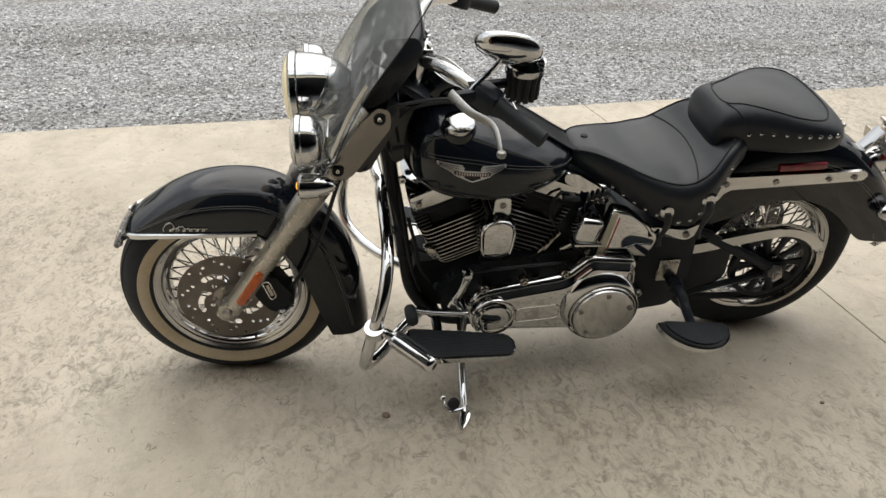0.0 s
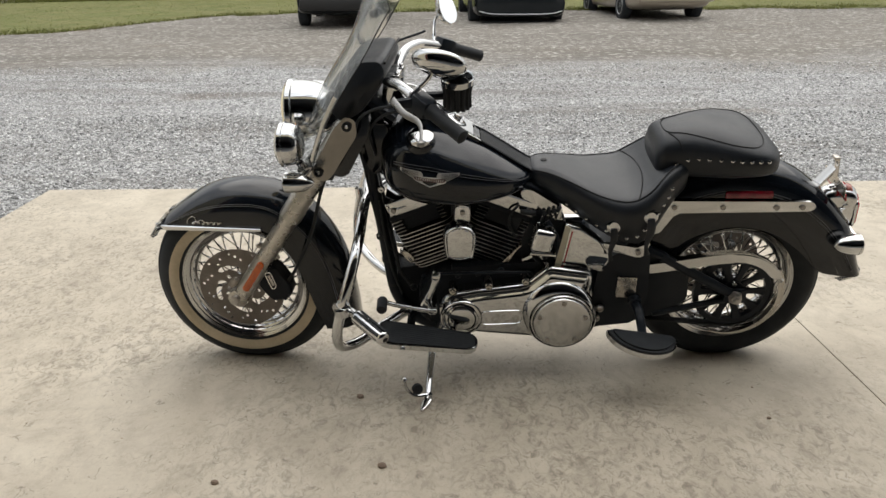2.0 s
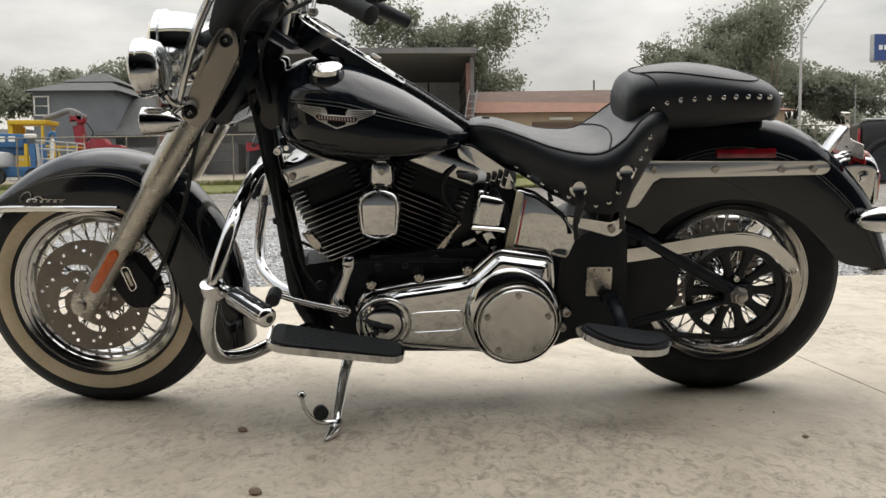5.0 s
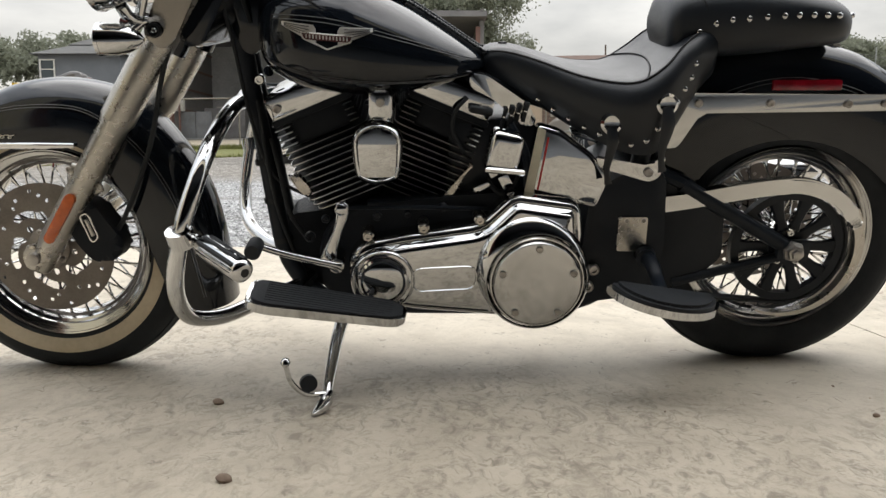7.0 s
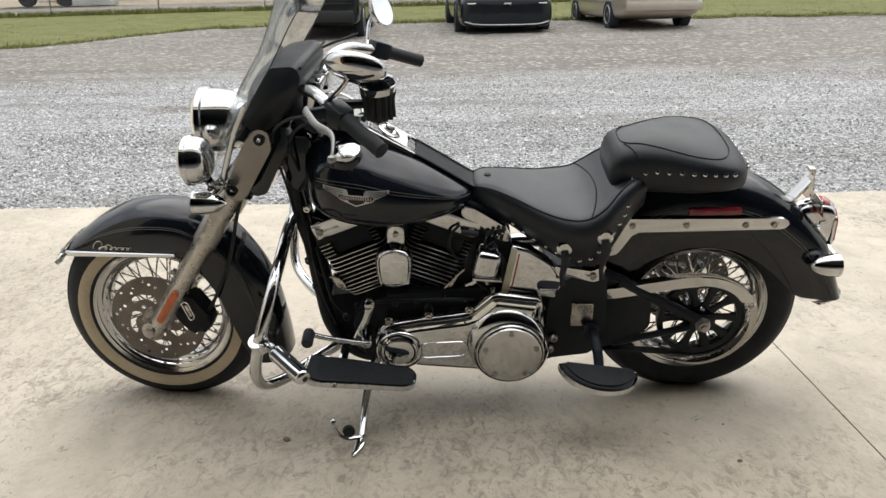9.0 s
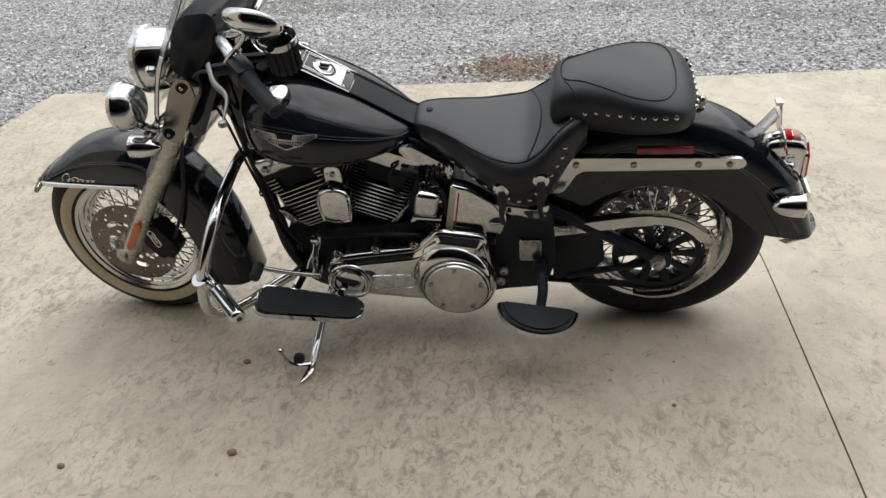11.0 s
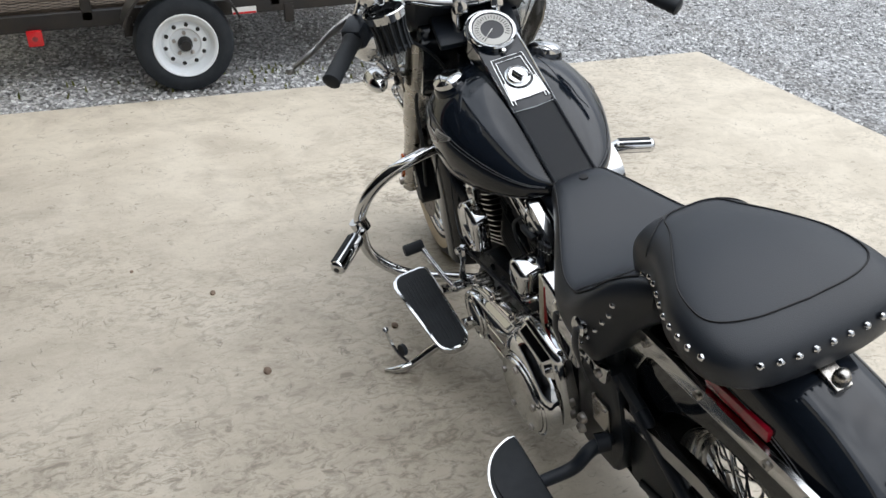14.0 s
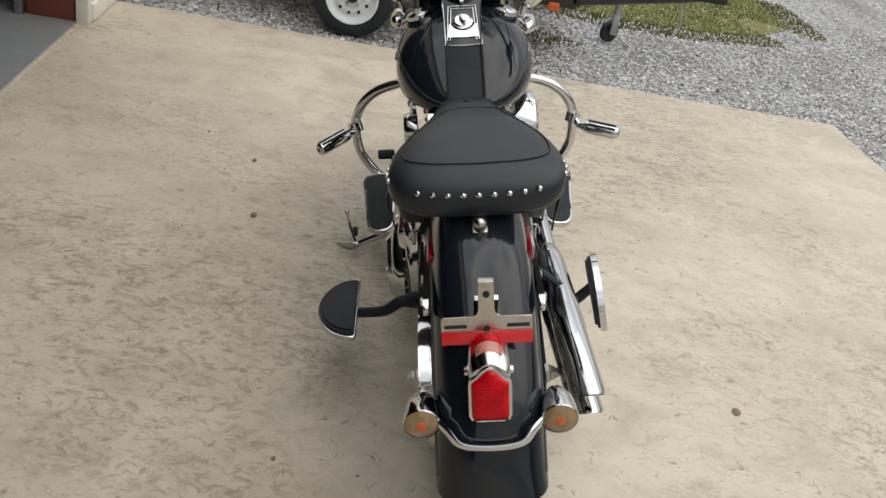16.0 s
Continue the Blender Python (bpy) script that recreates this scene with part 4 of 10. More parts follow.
frame_pts = rounded([(-0.082, -0.030), (0.082, -0.030), (0.082, 0.010), (0.021, 0.011), (0.0145, 0.017), (0.014, 0.076), (-0.014, 0.076), (-0.0145, 0.017), (-0.021, 0.011), (-0.082, 0.010)], 0.006, 3)
plate(bm, frame_pts, 0, 0.003, 0.001, 1, place=lambda x, y, z: tilt @ Vector((y, x, z)))
box(bm, tilt @ Vector((-0.004, 0, 0.075)), (0.018, 0.028, 0.010), 0.002)
pb = bpart("plate_bracket", bm, CHROME_DULL, label="bare metal plate bracket with no plate fitted")
# Slots and holes are solid black pieces standing for their dark depth.
for s in (-1, 1):
    bm = B()
    box(bm, tilt @ Vector((0.0035, s * 0.056, -0.008)), (0.002, 0.040, 0.006), 0, Matrix.Rotation(radians(-14), 4, "Y"))
    bpart("slot", bm, BLACK_INK, pb)
for r, z in ((0.0065, 0.054), (0.006, -0.014)):
    bpart("bracket_hole", lathe(B(), [(0, r), (0.0045, r)], tilt @ Vector((0, 0, z)), (0.97, 0, 0.24), 12), BLACK_INK, pb)
bm = B()
box(bm, tilt @ Vector((0.0055, 0, -0.030)), (0.004, 0.164, 0.024), 0.001, Matrix.Rotation(radians(-14), 4, "Y"))
bpart("red_strip", bm, RED_TAPE, pb, "bright red reflective strip")
bm = plate(B(), [(1.062, 0.664), (1.070, 0.660), (1.112, 0.722), (1.106, 0.728)], -0.022, 0.022, 0.001)
bpart("bracket_brace", bm, CHROME, pb)
bm = B()
path = smooth_path([(1.172, -0.108, 0.508), (1.205, -0.080, 0.505), (1.222, -0.055, 0.484), (1.226, 0, 0.478), (1.222, 0.055, 0.484), (1.205, 0.080, 0.505), (1.172, 0.108, 0.508)])
tube(bm, path, 0.011, 10, flat=0.55)
bar = bpart("signal_bar", bm, CHROME, label="curved chrome signal bar")


def bullet(at, fwd, put, lit=None, r=0.034, owner=None):
    a = Vector(fwd).normalized()
    bm = lathe(B(), [(-0.060, 0.004), (-0.052, r * 0.45), (-0.035, r * 0.75), (-0.010, r * 0.96), (0.012, r), (0.022, r)], at, a, 28)
    sig = put("turn_signal", bm, CHROME, owner, "chrome bullet turn signal")
    bm = lathe(B(), [(0.021, r * 0.96), (0.026, r * 0.93), (0.031, r * 0.7), (0.033, r * 0.3)], at, a, 28)
    put("lens", bm, AMBER_LENS, sig, "smoked amber lens")
    bm = lathe(B(), [(0.018, r * 1.02), (0.025, r * 1.02), (0.027, r * 0.95)], at, a, 28, caps=False)
    put("bezel", bm, CHROME, sig)
    bm = lathe(B(), [(0.030, 0.011), (0.0335, 0.010), (0.0355, 0.004)], at, a, 14)
    put("bulb", bm, lit or AMBER, sig)
    return sig


for s in (-1, 1):
    bullet((1.165, s * 0.126, 0.510), (1, 0, 0), bpart)
    bm = tube(B(), [(1.160, s * 0.098, 0.508), (1.160, s * 0.125, 0.510)], 0.009, 10)
    bpart("signal_stem", bm, CHROME, bar)

# Fuel tank: superellipse sections along x.
T_X = [-0.335, -0.318, -0.285, -0.235, -0.17, -0.10, -0.02, 0.05, 0.10, 0.135]
T_V = [(0.06, 0.845, 0.735), (0.125, 0.872, 0.712), (0.168, 0.893, 0.688), (0.192, 0.903, 0.668), (0.203, 0.898, 0.658), (0.202, 0.873, 0.655), (0.180, 0.833, 0.662), (0.145, 0.790, 0.674), (0.105, 0.757, 0.688), (0.055, 0.735, 0.702)]
tank_at = spline(T_X, T_V)


def tank_point(x, a, out=0.0):
    w, top, bot = tank_at(x)
    zc = bot + 0.40 * (top - bot)
    c, s = math.cos(a), math.sin(a)
    e = 2 / 2.35 if s > 0 else 2 / 2.9
    h = (top - zc) if s > 0 else (zc - bot)
    return Vector((x, (w + out) * math.copysign(abs(c) ** e, c), zc + (h + out) * math.copysign(abs(s) ** e, s)))


bm = loft(B(), [[tank_point(x, math.tau * k / 56 - math.pi / 2) for k in range(56)] for x in [T_X[0] + (T_X[-1] - T_X[0]) * i / 44 for i in range(45)]])
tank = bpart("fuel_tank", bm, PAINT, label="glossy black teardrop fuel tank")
for a in (158, 161.5, 200.0, 202.5):
    for s in (-1, 1):
        pts = [tank_point(x, radians(a if s < 0 else 180 - a), 0.0012) for x in np.linspace(-0.29, 0.125, 40)]
        if a > 180:
            pts = [tank_point(x, radians((a + 6 * (x + 0.29)) if s < 0 else 180 - a - 6 * (x + 0.29)), 0.0012) for x in np.linspace(-0.31, 0.10, 40)]
        bpart("pinstripe", tube(B(), pts, 0.0007, 5), STRIPE, tank)
# Winged badge on each side.
for s in (-1, 1):
    def on_tank(u, v, out=0.002):
        """u along the badge, v up it, laid on the tank's side."""
        x = -0.182 + u
        w, top, bot = tank_at(x)
        zc = bot + 0.40 * (top - bot)
        z = 0.793 + v - 0.07 * u
        k = min(abs(z - zc) / ((top - zc) if z > zc else (zc - bot)), 0.98)
        p = 2.35 if z > zc else 2.9
        return Vector((x, s * (w * (1 - k**p) ** (1 / p) + out), z))
    ring = rounded([(-0.050, -0.002), (-0.020, -0.003), (0.020, -0.003), (0.050, -0.002), (0.046, -0.014), (0.022, -0.022), (0.0, -0.031), (-0.022, -0.022), (-0.046, -0.014)], 0.004, 3)
    bm = tube(B(), [on_tank(u, v, 0.003) for u, v in ring], 0.0017, 6, closed=True)
    badge = bpart("tank_badge", bm, WING_METAL, tank, "silver winged badge with plain bars")

    def wing_edges(u):
        """The lower and the upper edge of a wing."""
        low = -0.027 + 0.034 * (u / 0.088) ** 1.2
        return low, 0.012 + 0.002 * (u / 0.088) - 0.012 * max(0.0, 0.026 - u) / 0.008

    for side in (-1, 1):
        bm = B()
        rows = []
        for u in np.linspace(0.021, 0.088, 15):
            low, high = wing_edges(u)
            rows.append([bm.verts.new(on_tank(side * u, low + (high - low) * k / 5, 0.0030)) for k in range(6)])
        for p, q in zip(rows, rows[1:]):
            for i in range(5):
                bm.faces.new((p[i], p[i + 1], q[i + 1], q[i]))
        bmesh.ops.recalc_face_normals(bm, faces=bm.faces)
        bmesh.ops.solidify(bm, geom=bm.faces[:], thickness=0.0015)
        wing = bpart("wing", bm, WING_METAL, badge)
        for k in range(1, 5):
            line = []
            for u in np.linspace(0.034, 0.083, 9):
                low, high = wing_edges(u)
                line.append(on_tank(side * u, low + (high - low) * (k / 5 + 0.10 * (1 - u / 0.088)), 0.0042))
            bpart("feather_groove", tube(B(), line, 0.0008, 5), DIAL, wing)
    bm = B()
    rows = [[bm.verts.new(on_tank(u, v, 0.0036)) for u in np.linspace(-0.047, 0.047, 9)] for v in (-0.015, -0.009, -0.003)]
    for p, q in zip(rows, rows[1:]):
        for i in range(8):
            bm.faces.new((p[i], p[i + 1], q[i + 1], q[i]))
    bpart("badge_field", bm, BADGE_FIELD, badge)
    for k in range(13):
        u = -0.039 + 0.0065 * k
        bm = tube(B(), [on_tank(u, v, 0.0042) for v in (-0.0125, -0.0055)], 0.0016, 5, flat=0.6)
        bpart("lettering_bar", bm, WING_METAL, badge)

# Console, speedometer and fuel door, laid along the sloping top of the tank.
con = Matrix.Translation((-0.142, 0, 0.902)) @ Matrix.Rotation(radians(31.5), 4, "Y")
# In its own frame: x back along the tank, z out of it.
bm = B()
outline = [(0.128, -0.052), (0.131, 0.0), (0.128, 0.052), (-0.03, 0.056)] + [(-0.105 + 0.062 * math.cos(a), 0.062 * math.sin(a)) for a in np.linspace(radians(64), radians(296), 15)] + [(-0.03, -0.056)]
plate(bm, outline, -0.045, 0.010, 0.005, 2, place=lambda x, y, z: con @ Vector((x, z, y)))
console = bpart("tank_console", bm, PAINT, label="black console with chrome borders")
bm = tube(B(), [con @ Vector((x, y, 0.0105)) for x, y in outline], 0.0022, 6, closed=True)
bpart("console_border", bm, CHROME, console)
bm = B()
plate(bm, [(0.100, -0.044), (0.102, 0.0), (0.100, 0.044), (0.050, 0.040)] + [(0.040 + 0.037 * math.cos(a), 0.037 * math.sin(a)) for a in np.linspace(1.2, -1.2, 13)] + [(0.050, -0.040)], 0.009, 0.0135, 0.0,  1, place=lambda x, y, z: con @ Vector((x, z, y)))
bpart("console_plate", bm, CHROME, console, "polished lower console plate")
bm = tube(B(), [con @ Vector((x, y, 0.012)) for x, y in ((-0.020, -0.040), (-0.020, 0.040), (0.112, 0.046), (0.112, 0.038), (-0.010, 0.032), (-0.010, -0.032), (0.112, -0.038), (0.112, -0.046))], 0.0014, 5, closed=True)
bpart("door_border", bm, CHROME, console)
bm = lathe(B(), [(0.008, 0.030), (0.014, 0.030), (0.016, 0.024), (0.018, 0.022)], con @ Vector((0.040, 0, 0)), con.to_3x3() @ Vector((0, 0, 1)), 28)
key = bpart("ignition_switch", bm, CHROME, console, "chrome ignition knob")
bm = B()
box(bm, con @ Vector((0.040, 0, 0.024)), (0.030, 0.010, 0.014), 0.004, con.to_3x3().to_4x4() @ Matrix.Rotation(0.5, 4, "Z"))
bpart("knob_grip", bm, CHROME, key)
bm = lathe(B(), [(0.009, 0.008), (0.018, 0.008), (0.022, 0.005)], con @ Vector((-0.034, 0, 0)), con.to_3x3() @ Vector((0, 0, 1)), 14)
bpart("warning_stud", bm, CHROME, console)
gz = con.to_3x3() @ Vector((0, 0, 1))
gc = con @ Vector((-0.098, 0, 0.008))
bm = lathe(B(), [(-0.03, 0.055), (0.010, 0.0585), (0.015, 0.0585), (0.018, 0.055), (0.017, 0.0495), (0.012, 0.049)], gc, gz, 48, caps=False)
gauge = bpart("speedometer", bm, CHROME, label="round speedometer with a chrome bezel and cream dial ring")
bpart("dial", lathe(B(), [(0.010, 0.050), (0.0135, 0.0495), (0.0135, 0.001)], gc, gz, 40), DIAL, gauge)
bpart("dial_ring", lathe(B(), [(0.0138, 0.046), (0.0146, 0.046), (0.0146, 0.028), (0.0138, 0.028)], gc, gz, 40, caps=False), DIAL_RING, gauge)
bm = B()
cu, cv = con.to_3x3() @ Vector((1, 0, 0)), Vector((0, 1, 0))
for k in range(25):
    a = radians(-40 + 260 * k / 24)
    d = -cu * math.sin(a) * 1.0 + cv * -math.cos(a)
    p = gc + gz * 0.0152 + d * 0.037
    tube(bm, [p - d * (0.004 if k % 3 else 0.006), p + d * 0.005], 0.0009, 4)
bpart("dial_marks", bm, BLACK_INK, gauge)
bm = tube(B(), [gc + gz * 0.017, gc + gz * 0.017 + (cu * 0.6 - cv * 0.8).normalized() * 0.030], [0.0012, 0.0005], 5)
bpart("needle", bm, WHITE_INK, gauge)
# Leather strip from the console to the seat, with braided edges.
bm = B()
rows = []
for x in np.linspace(-0.035, 0.150, 16):
    row = []
    for y in np.linspace(-1, 1, 9):
        w, top, bot = tank_at(min(x, 0.135))
        row.append(bm.verts.new((x, y * 0.050, top + 0.006 - 0.0018 * (y * y))))
    rows.append(row)
for p, q in zip(rows, rows[1:]):
    for i in range(8):
        bm.faces.new((p[i], p[i + 1], q[i + 1], q[i]))
bmesh.ops.solidify(bm, geom=bm.faces[:], thickness=0.006)
strip = bpart("tank_strip", bm, LEATHER, label="black leather tank strip with braided edges")
for s in (-1, 1):
    pts = []
    for i, x in enumerate(np.linspace(-0.035, 0.150, 60)):
        w, top, bot = tank_at(min(x, 0.135))
        pts.append(Vector((x, s * (0.050 + 0.0022 * (1 if i % 2 else -1)), top + 0.0060)))
    bpart("braid", tube(B(), pts, 0.0032, 6), LEATHER, strip)
for x, s in ((-0.209, -1), (-0.209, 1)):
    w, top, bot = tank_at(x)
    bm = lathe(B(), [(-0.03, 0.037), (0.004, 0.040), (0.012, 0.039), (0.018, 0.030), (0.0215, 0.016), (0.022, 0.002)], (x, s * 0.127, top - 0.020), (0.0, s * 0.28, 1), 32)
    bpart("fuel_cap", bm, CHROME, tank, "domed chrome fuel cap")
    bm = lathe(B(), [(-0.025, 0.047), (-0.008, 0.045), (0.0, 0.041)], (x, s * 0.127, top - 0.020), (0.0, s * 0.28, 1), 28, caps=False)
    bpart("cap_collar", bm, PAINT, tank)

# Seats.
S_X = [0.122, 0.145, 0.19, 0.25, 0.32, 0.385, 0.44, 0.49, 0.53, 0.57, 0.61]
#      half width, centre top, edge top, bottom
S_V = [(0.036, 0.728, 0.722, 0.700), (0.062, 0.748, 0.742, 0.682), (0.084, 0.752, 0.742, 0.664), (0.116, 0.735, 0.728, 0.632), (0.158, 0.711, 0.707, 0.592), (0.192, 0.699, 0.697, 0.562),
       (0.203, 0.700, 0.700, 0.546), (0.200, 0.727, 0.730, 0.552), (0.178, 0.764, 0.766, 0.606), (0.150, 0.787, 0.785, 0.665), (0.118, 0.792, 0.786, 0.700)]
seat_at = spline(S_X, S_V)


def seat_ring(x, n=20):
    w, tc, te, bt = seat_at(x)
    right = []
    for i in range(n + 1):
        u = i / n
        if u < 0.45:
            k = u / 0.45 * 0.80
            right.append((w * k, tc + (te - tc) * k * k))
        elif u < 0.70:
            a = (u - 0.45) / 0.25 * math.pi / 2
            r = 0.20 * w
            h = min(0.045, 0.45 * (te - bt))
            right.append((0.80 * w + r * math.sin(a), te - h * (1 - math.cos(a)) + (te - tc) * -0.2 * (1 - 0.8)))
        else:
            k = (u - 0.70) / 0.30
            h = min(0.045, 0.45 * (te - bt))
            right.append((w * (1 - 0.16 * k * k), te - h + (bt - te + h) * k))
    pts = [Vector((x, y, z)) for y, z in right]
    return pts + [Vector((x, -p.y, p.z)) for p in pts[::-1][0:-1]]


bm = loft(B(), [seat_ring(x) for x in np.linspace(S_X[0], S_X[-1], 46)])
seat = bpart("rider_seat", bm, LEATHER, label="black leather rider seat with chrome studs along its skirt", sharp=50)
def on_seat(x, k, out=0.0016):
    """A point on the seat's top, k of the half width across."""
    w, tc, te, bt = seat_at(x)
    a = abs(k)
    if a <= 0.80:
        return Vector((x, k * w, tc + (te - tc) * a * a + out))
    h = min(0.045, 0.45 * (te - bt))
    u = math.asin(min((a - 0.80) / 0.20, 1))
    return Vector((x, k * w, te - h * (1 - math.cos(u)) + out))


for s in (-1, 1):
    edge = [on_seat(x, s * 0.88) for x in np.linspace(0.145, 0.452, 36)]
    rise = [on_seat(0.452 + 0.118 * u, s * (0.88 - 0.10 * u * u)) for u in np.linspace(0, 1, 16)]
    bpart("seam", tube(B(), edge + rise[1:], 0.0020, 5), STITCH, seat)
bpart("seam", tube(B(), [on_seat(0.452 + 0.034 * (1 - (y / 0.88) ** 2), y) for y in np.linspace(-0.88, 0.88, 29)], 0.0020, 5), STITCH, seat)


def stud(at, axis, owner, r=0.0062):
    bpart("stud", lathe(B(), [(-0.002, r), (0.0015, r), (0.004, r * 0.6), (0.005, r * 0.15)], at, axis, 10), CHROME, owner)


def on_skirt(x, z):
    """The half width of the seat's skirt at that height."""
    w, tc, te, bt = seat_at(x)
    h = min(0.045, 0.45 * (te - bt))
    k = min(max((te - h - z) / (te - h - bt), 0), 1)
    return w * (1 - 0.16 * k * k)


for s in (-1, 1):
    for x, z in ((0.246, 0.648), (0.276, 0.630), (0.306, 0.613), (0.337, 0.599), (0.366, 0.588), (0.399, 0.576), (0.428, 0.569), (0.458, 0.578), (0.478, 0.604), (0.500, 0.632), (0.516, 0.656), (0.531, 0.681), (0.545, 0.703), (0.553, 0.730)):
        stud((x, s * on_skirt(x, z), z), (0.3 if x > 0.5 else 0.0, s, -0.1), seat)
    for x, z, drop, wide in ((0.383, 0.614, 0.128, 0.012), (0.490, 0.655, 0.140, 0.013)):
        w = on_skirt(x, z)
        bm = lathe(B(), [(-0.004, 0.022), (0.004, 0.022), (0.008, 0.016), (0.006, 0.010)], (x, s * w, z), (0, s, 0.1), 20)
        con_c = bpart("concho", bm, CHROME, seat, "chrome concho")
        bm = tube(B(), smooth_path([(x, s * (w + 0.008), z - 0.004), (x + 0.003, s * (w + 0.014), z - 0.3 * drop), (x - 0.003, s * (w + 0.004), z - 0.7 * drop), (x + 0.004, s * (w - 0.004), z - drop)], 4), [wide * (0.75 + 0.25 * math.sin(i * 0.5)) for i in range(13)], 8, flat=0.3)
        bpart("tassel_strap", bm, LEATHER, con_c, "black leather lace")
bm = lathe(B(), [(0, 0.010), (0.003, 0.010), (0.004, 0.007)], (0.178, 0, 0.752), (0, 0, 1), 16)
bpart("snap", bm, STITCH, seat)

# Pillion pad: a rounded triangle, widest towards the back.
P_X = [0.512, 0.522, 0.545, 0.60, 0.66, 0.72, 0.785, 0.828, 0.859, 0.877, 0.887]
P_V = [(0.080, 0.822, 0.762), (0.098, 0.850, 0.740), (0.106, 0.868, 0.730), (0.116, 0.880, 0.729), (0.141, 0.886, 0.735), (0.169, 0.884, 0.743), (0.182, 0.874, 0.753), (0.178, 0.863, 0.758), (0.158, 0.849, 0.762), (0.126, 0.834, 0.766), (0.080, 0.818, 0.774)]
pil_at = spline(P_X, P_V)


def pillion_ring(x, n=40):
    w, top, bot = pil_at(x)
    zc = bot + 0.50 * (top - bot)
    out = []
    for k in range(n):
        a = math.tau * k / n - math.pi / 2
        c, s = math.cos(a), math.sin(a)
        e = 2 / 2.9 if s > 0 else 2 / 4.5
        h = (top - zc) if s > 0 else (zc - bot)
        y = w * math.copysign(abs(c) ** e, c) * (1.0 if s > 0 else 1 - 0.10 * abs(s))
        out.append(Vector((x, y, zc + h * math.copysign(abs(s) ** e, s))))
    return out


bm = loft(B(), [pillion_ring(x) for x in np.linspace(P_X[0], P_X[-1], 44)])
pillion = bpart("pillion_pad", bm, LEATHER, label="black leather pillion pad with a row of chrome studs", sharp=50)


def on_pad(x, k, out=0.0012):
    """A point on the pad's top, k of the half width across."""
    w, top, bot = pil_at(x)
    return Vector((x, k * w, top - (top - bot) * 0.5 * (1 - (1 - min(abs(k), 0.995) ** 2.9) ** (1 / 2.9)) + out))


# The top panel: narrow in front, swelling in an S to the squared back.
panel = spline([0, 1, 2, 3, 4, 5, 6, 7, 8, 9], [(0.540, 0.0), (0.542, 0.30), (0.556, 0.50), (0.590, 0.60), (0.630, 0.72), (0.680, 0.81), (0.745, 0.845), (0.800, 0.78), (0.828, 0.50), (0.835, 0.0)])
side = [panel(u) for u in np.linspace(0, 9, 46)]
bpart("seam", tube(B(), [on_pad(x, k) for x, k in side] + [on_pad(x, -k) for x, k in side[-2:0:-1]], 0.0016, 5, closed=True), STITCH, pillion)
for s in (-1, 1):
    welt = [on_pad(0.548 + 0.035 * u, s * (0.50 + 0.48 * u)) for u in np.linspace(0, 1, 14)]
    bpart("seam", tube(B(), welt, 0.0014, 5), STITCH, pillion)
    for x, z in zip((0.524, 0.545, 0.571, 0.602, 0.631, 0.660, 0.690, 0.719, 0.745, 0.772, 0.798, 0.824), (0.745, 0.766, 0.787, 0.804, 0.813, 0.816, 0.821, 0.824, 0.826, 0.827, 0.827, 0.826)):
        w, top, bot = pil_at(x)
        zc = bot + 0.5 * (top - bot)
        p, h = (2.9, top - zc) if z > zc else (4.5, zc - bot)
        k = min(abs(z - zc) / h, 0.98)
        stud((x, s * w * (1 - k**p) ** (1 / p), z), (-0.25 if x < 0.56 else 0.0, s, 0), pillion)
for k in range(9):
    y = -0.120 + 0.030 * k
    x = 0.887
    while x > 0.79 and pil_at(x)[0] < abs(y) + 0.002:
        x -= 0.0005
    stud((x + 0.001, y, 0.817 + 0.008 * (y / 0.15) ** 2), (1, 2.2 * y / 0.15 * (abs(y) / 0.15) ** 2, 0), pillion)
bm = B()
box(bm, (0.895, 0, 0.756), (0.050, 0.030, 0.012), 0.004, Matrix.Rotation(0.35, 4, "Y"))
lathe(bm, [(0, 0.013), (0.012, 0.013), (0.020, 0.010), (0.024, 0.004)], (0.908, 0, 0.757), (0.3, 0, 1), 16)
bpart("seat_bolt", bm, CHROME_DULL, pillion, "chrome seat fixing bolt")

# Engine: crankcase, two finned cylinders, rocker covers.
bm = B()
plate(bm, rounded([(-0.215, 0.22), (0.34, 0.20), (0.36, 0.33), (0.30, 0.44), (0.16, 0.455), (-0.02, 0.440), (-0.16, 0.420), (-0.225, 0.34)], 0.03), -0.135, 0.135, 0.02)
engine = bpart("engine_case", bm, WRINKLE, label="black crankcase and gearbox")
bm = plate(B(), rounded([(-0.292, 0.388), (-0.305, 0.300), (-0.280, 0.222), (-0.190, 0.215), (-0.185, 0.400)], 0.018), -0.062, 0.062, 0.010)
bpart("front_mount", bm, WRINKLE, engine, "black front engine mount")
CR = Vector((-0.085, 0, 0.285))
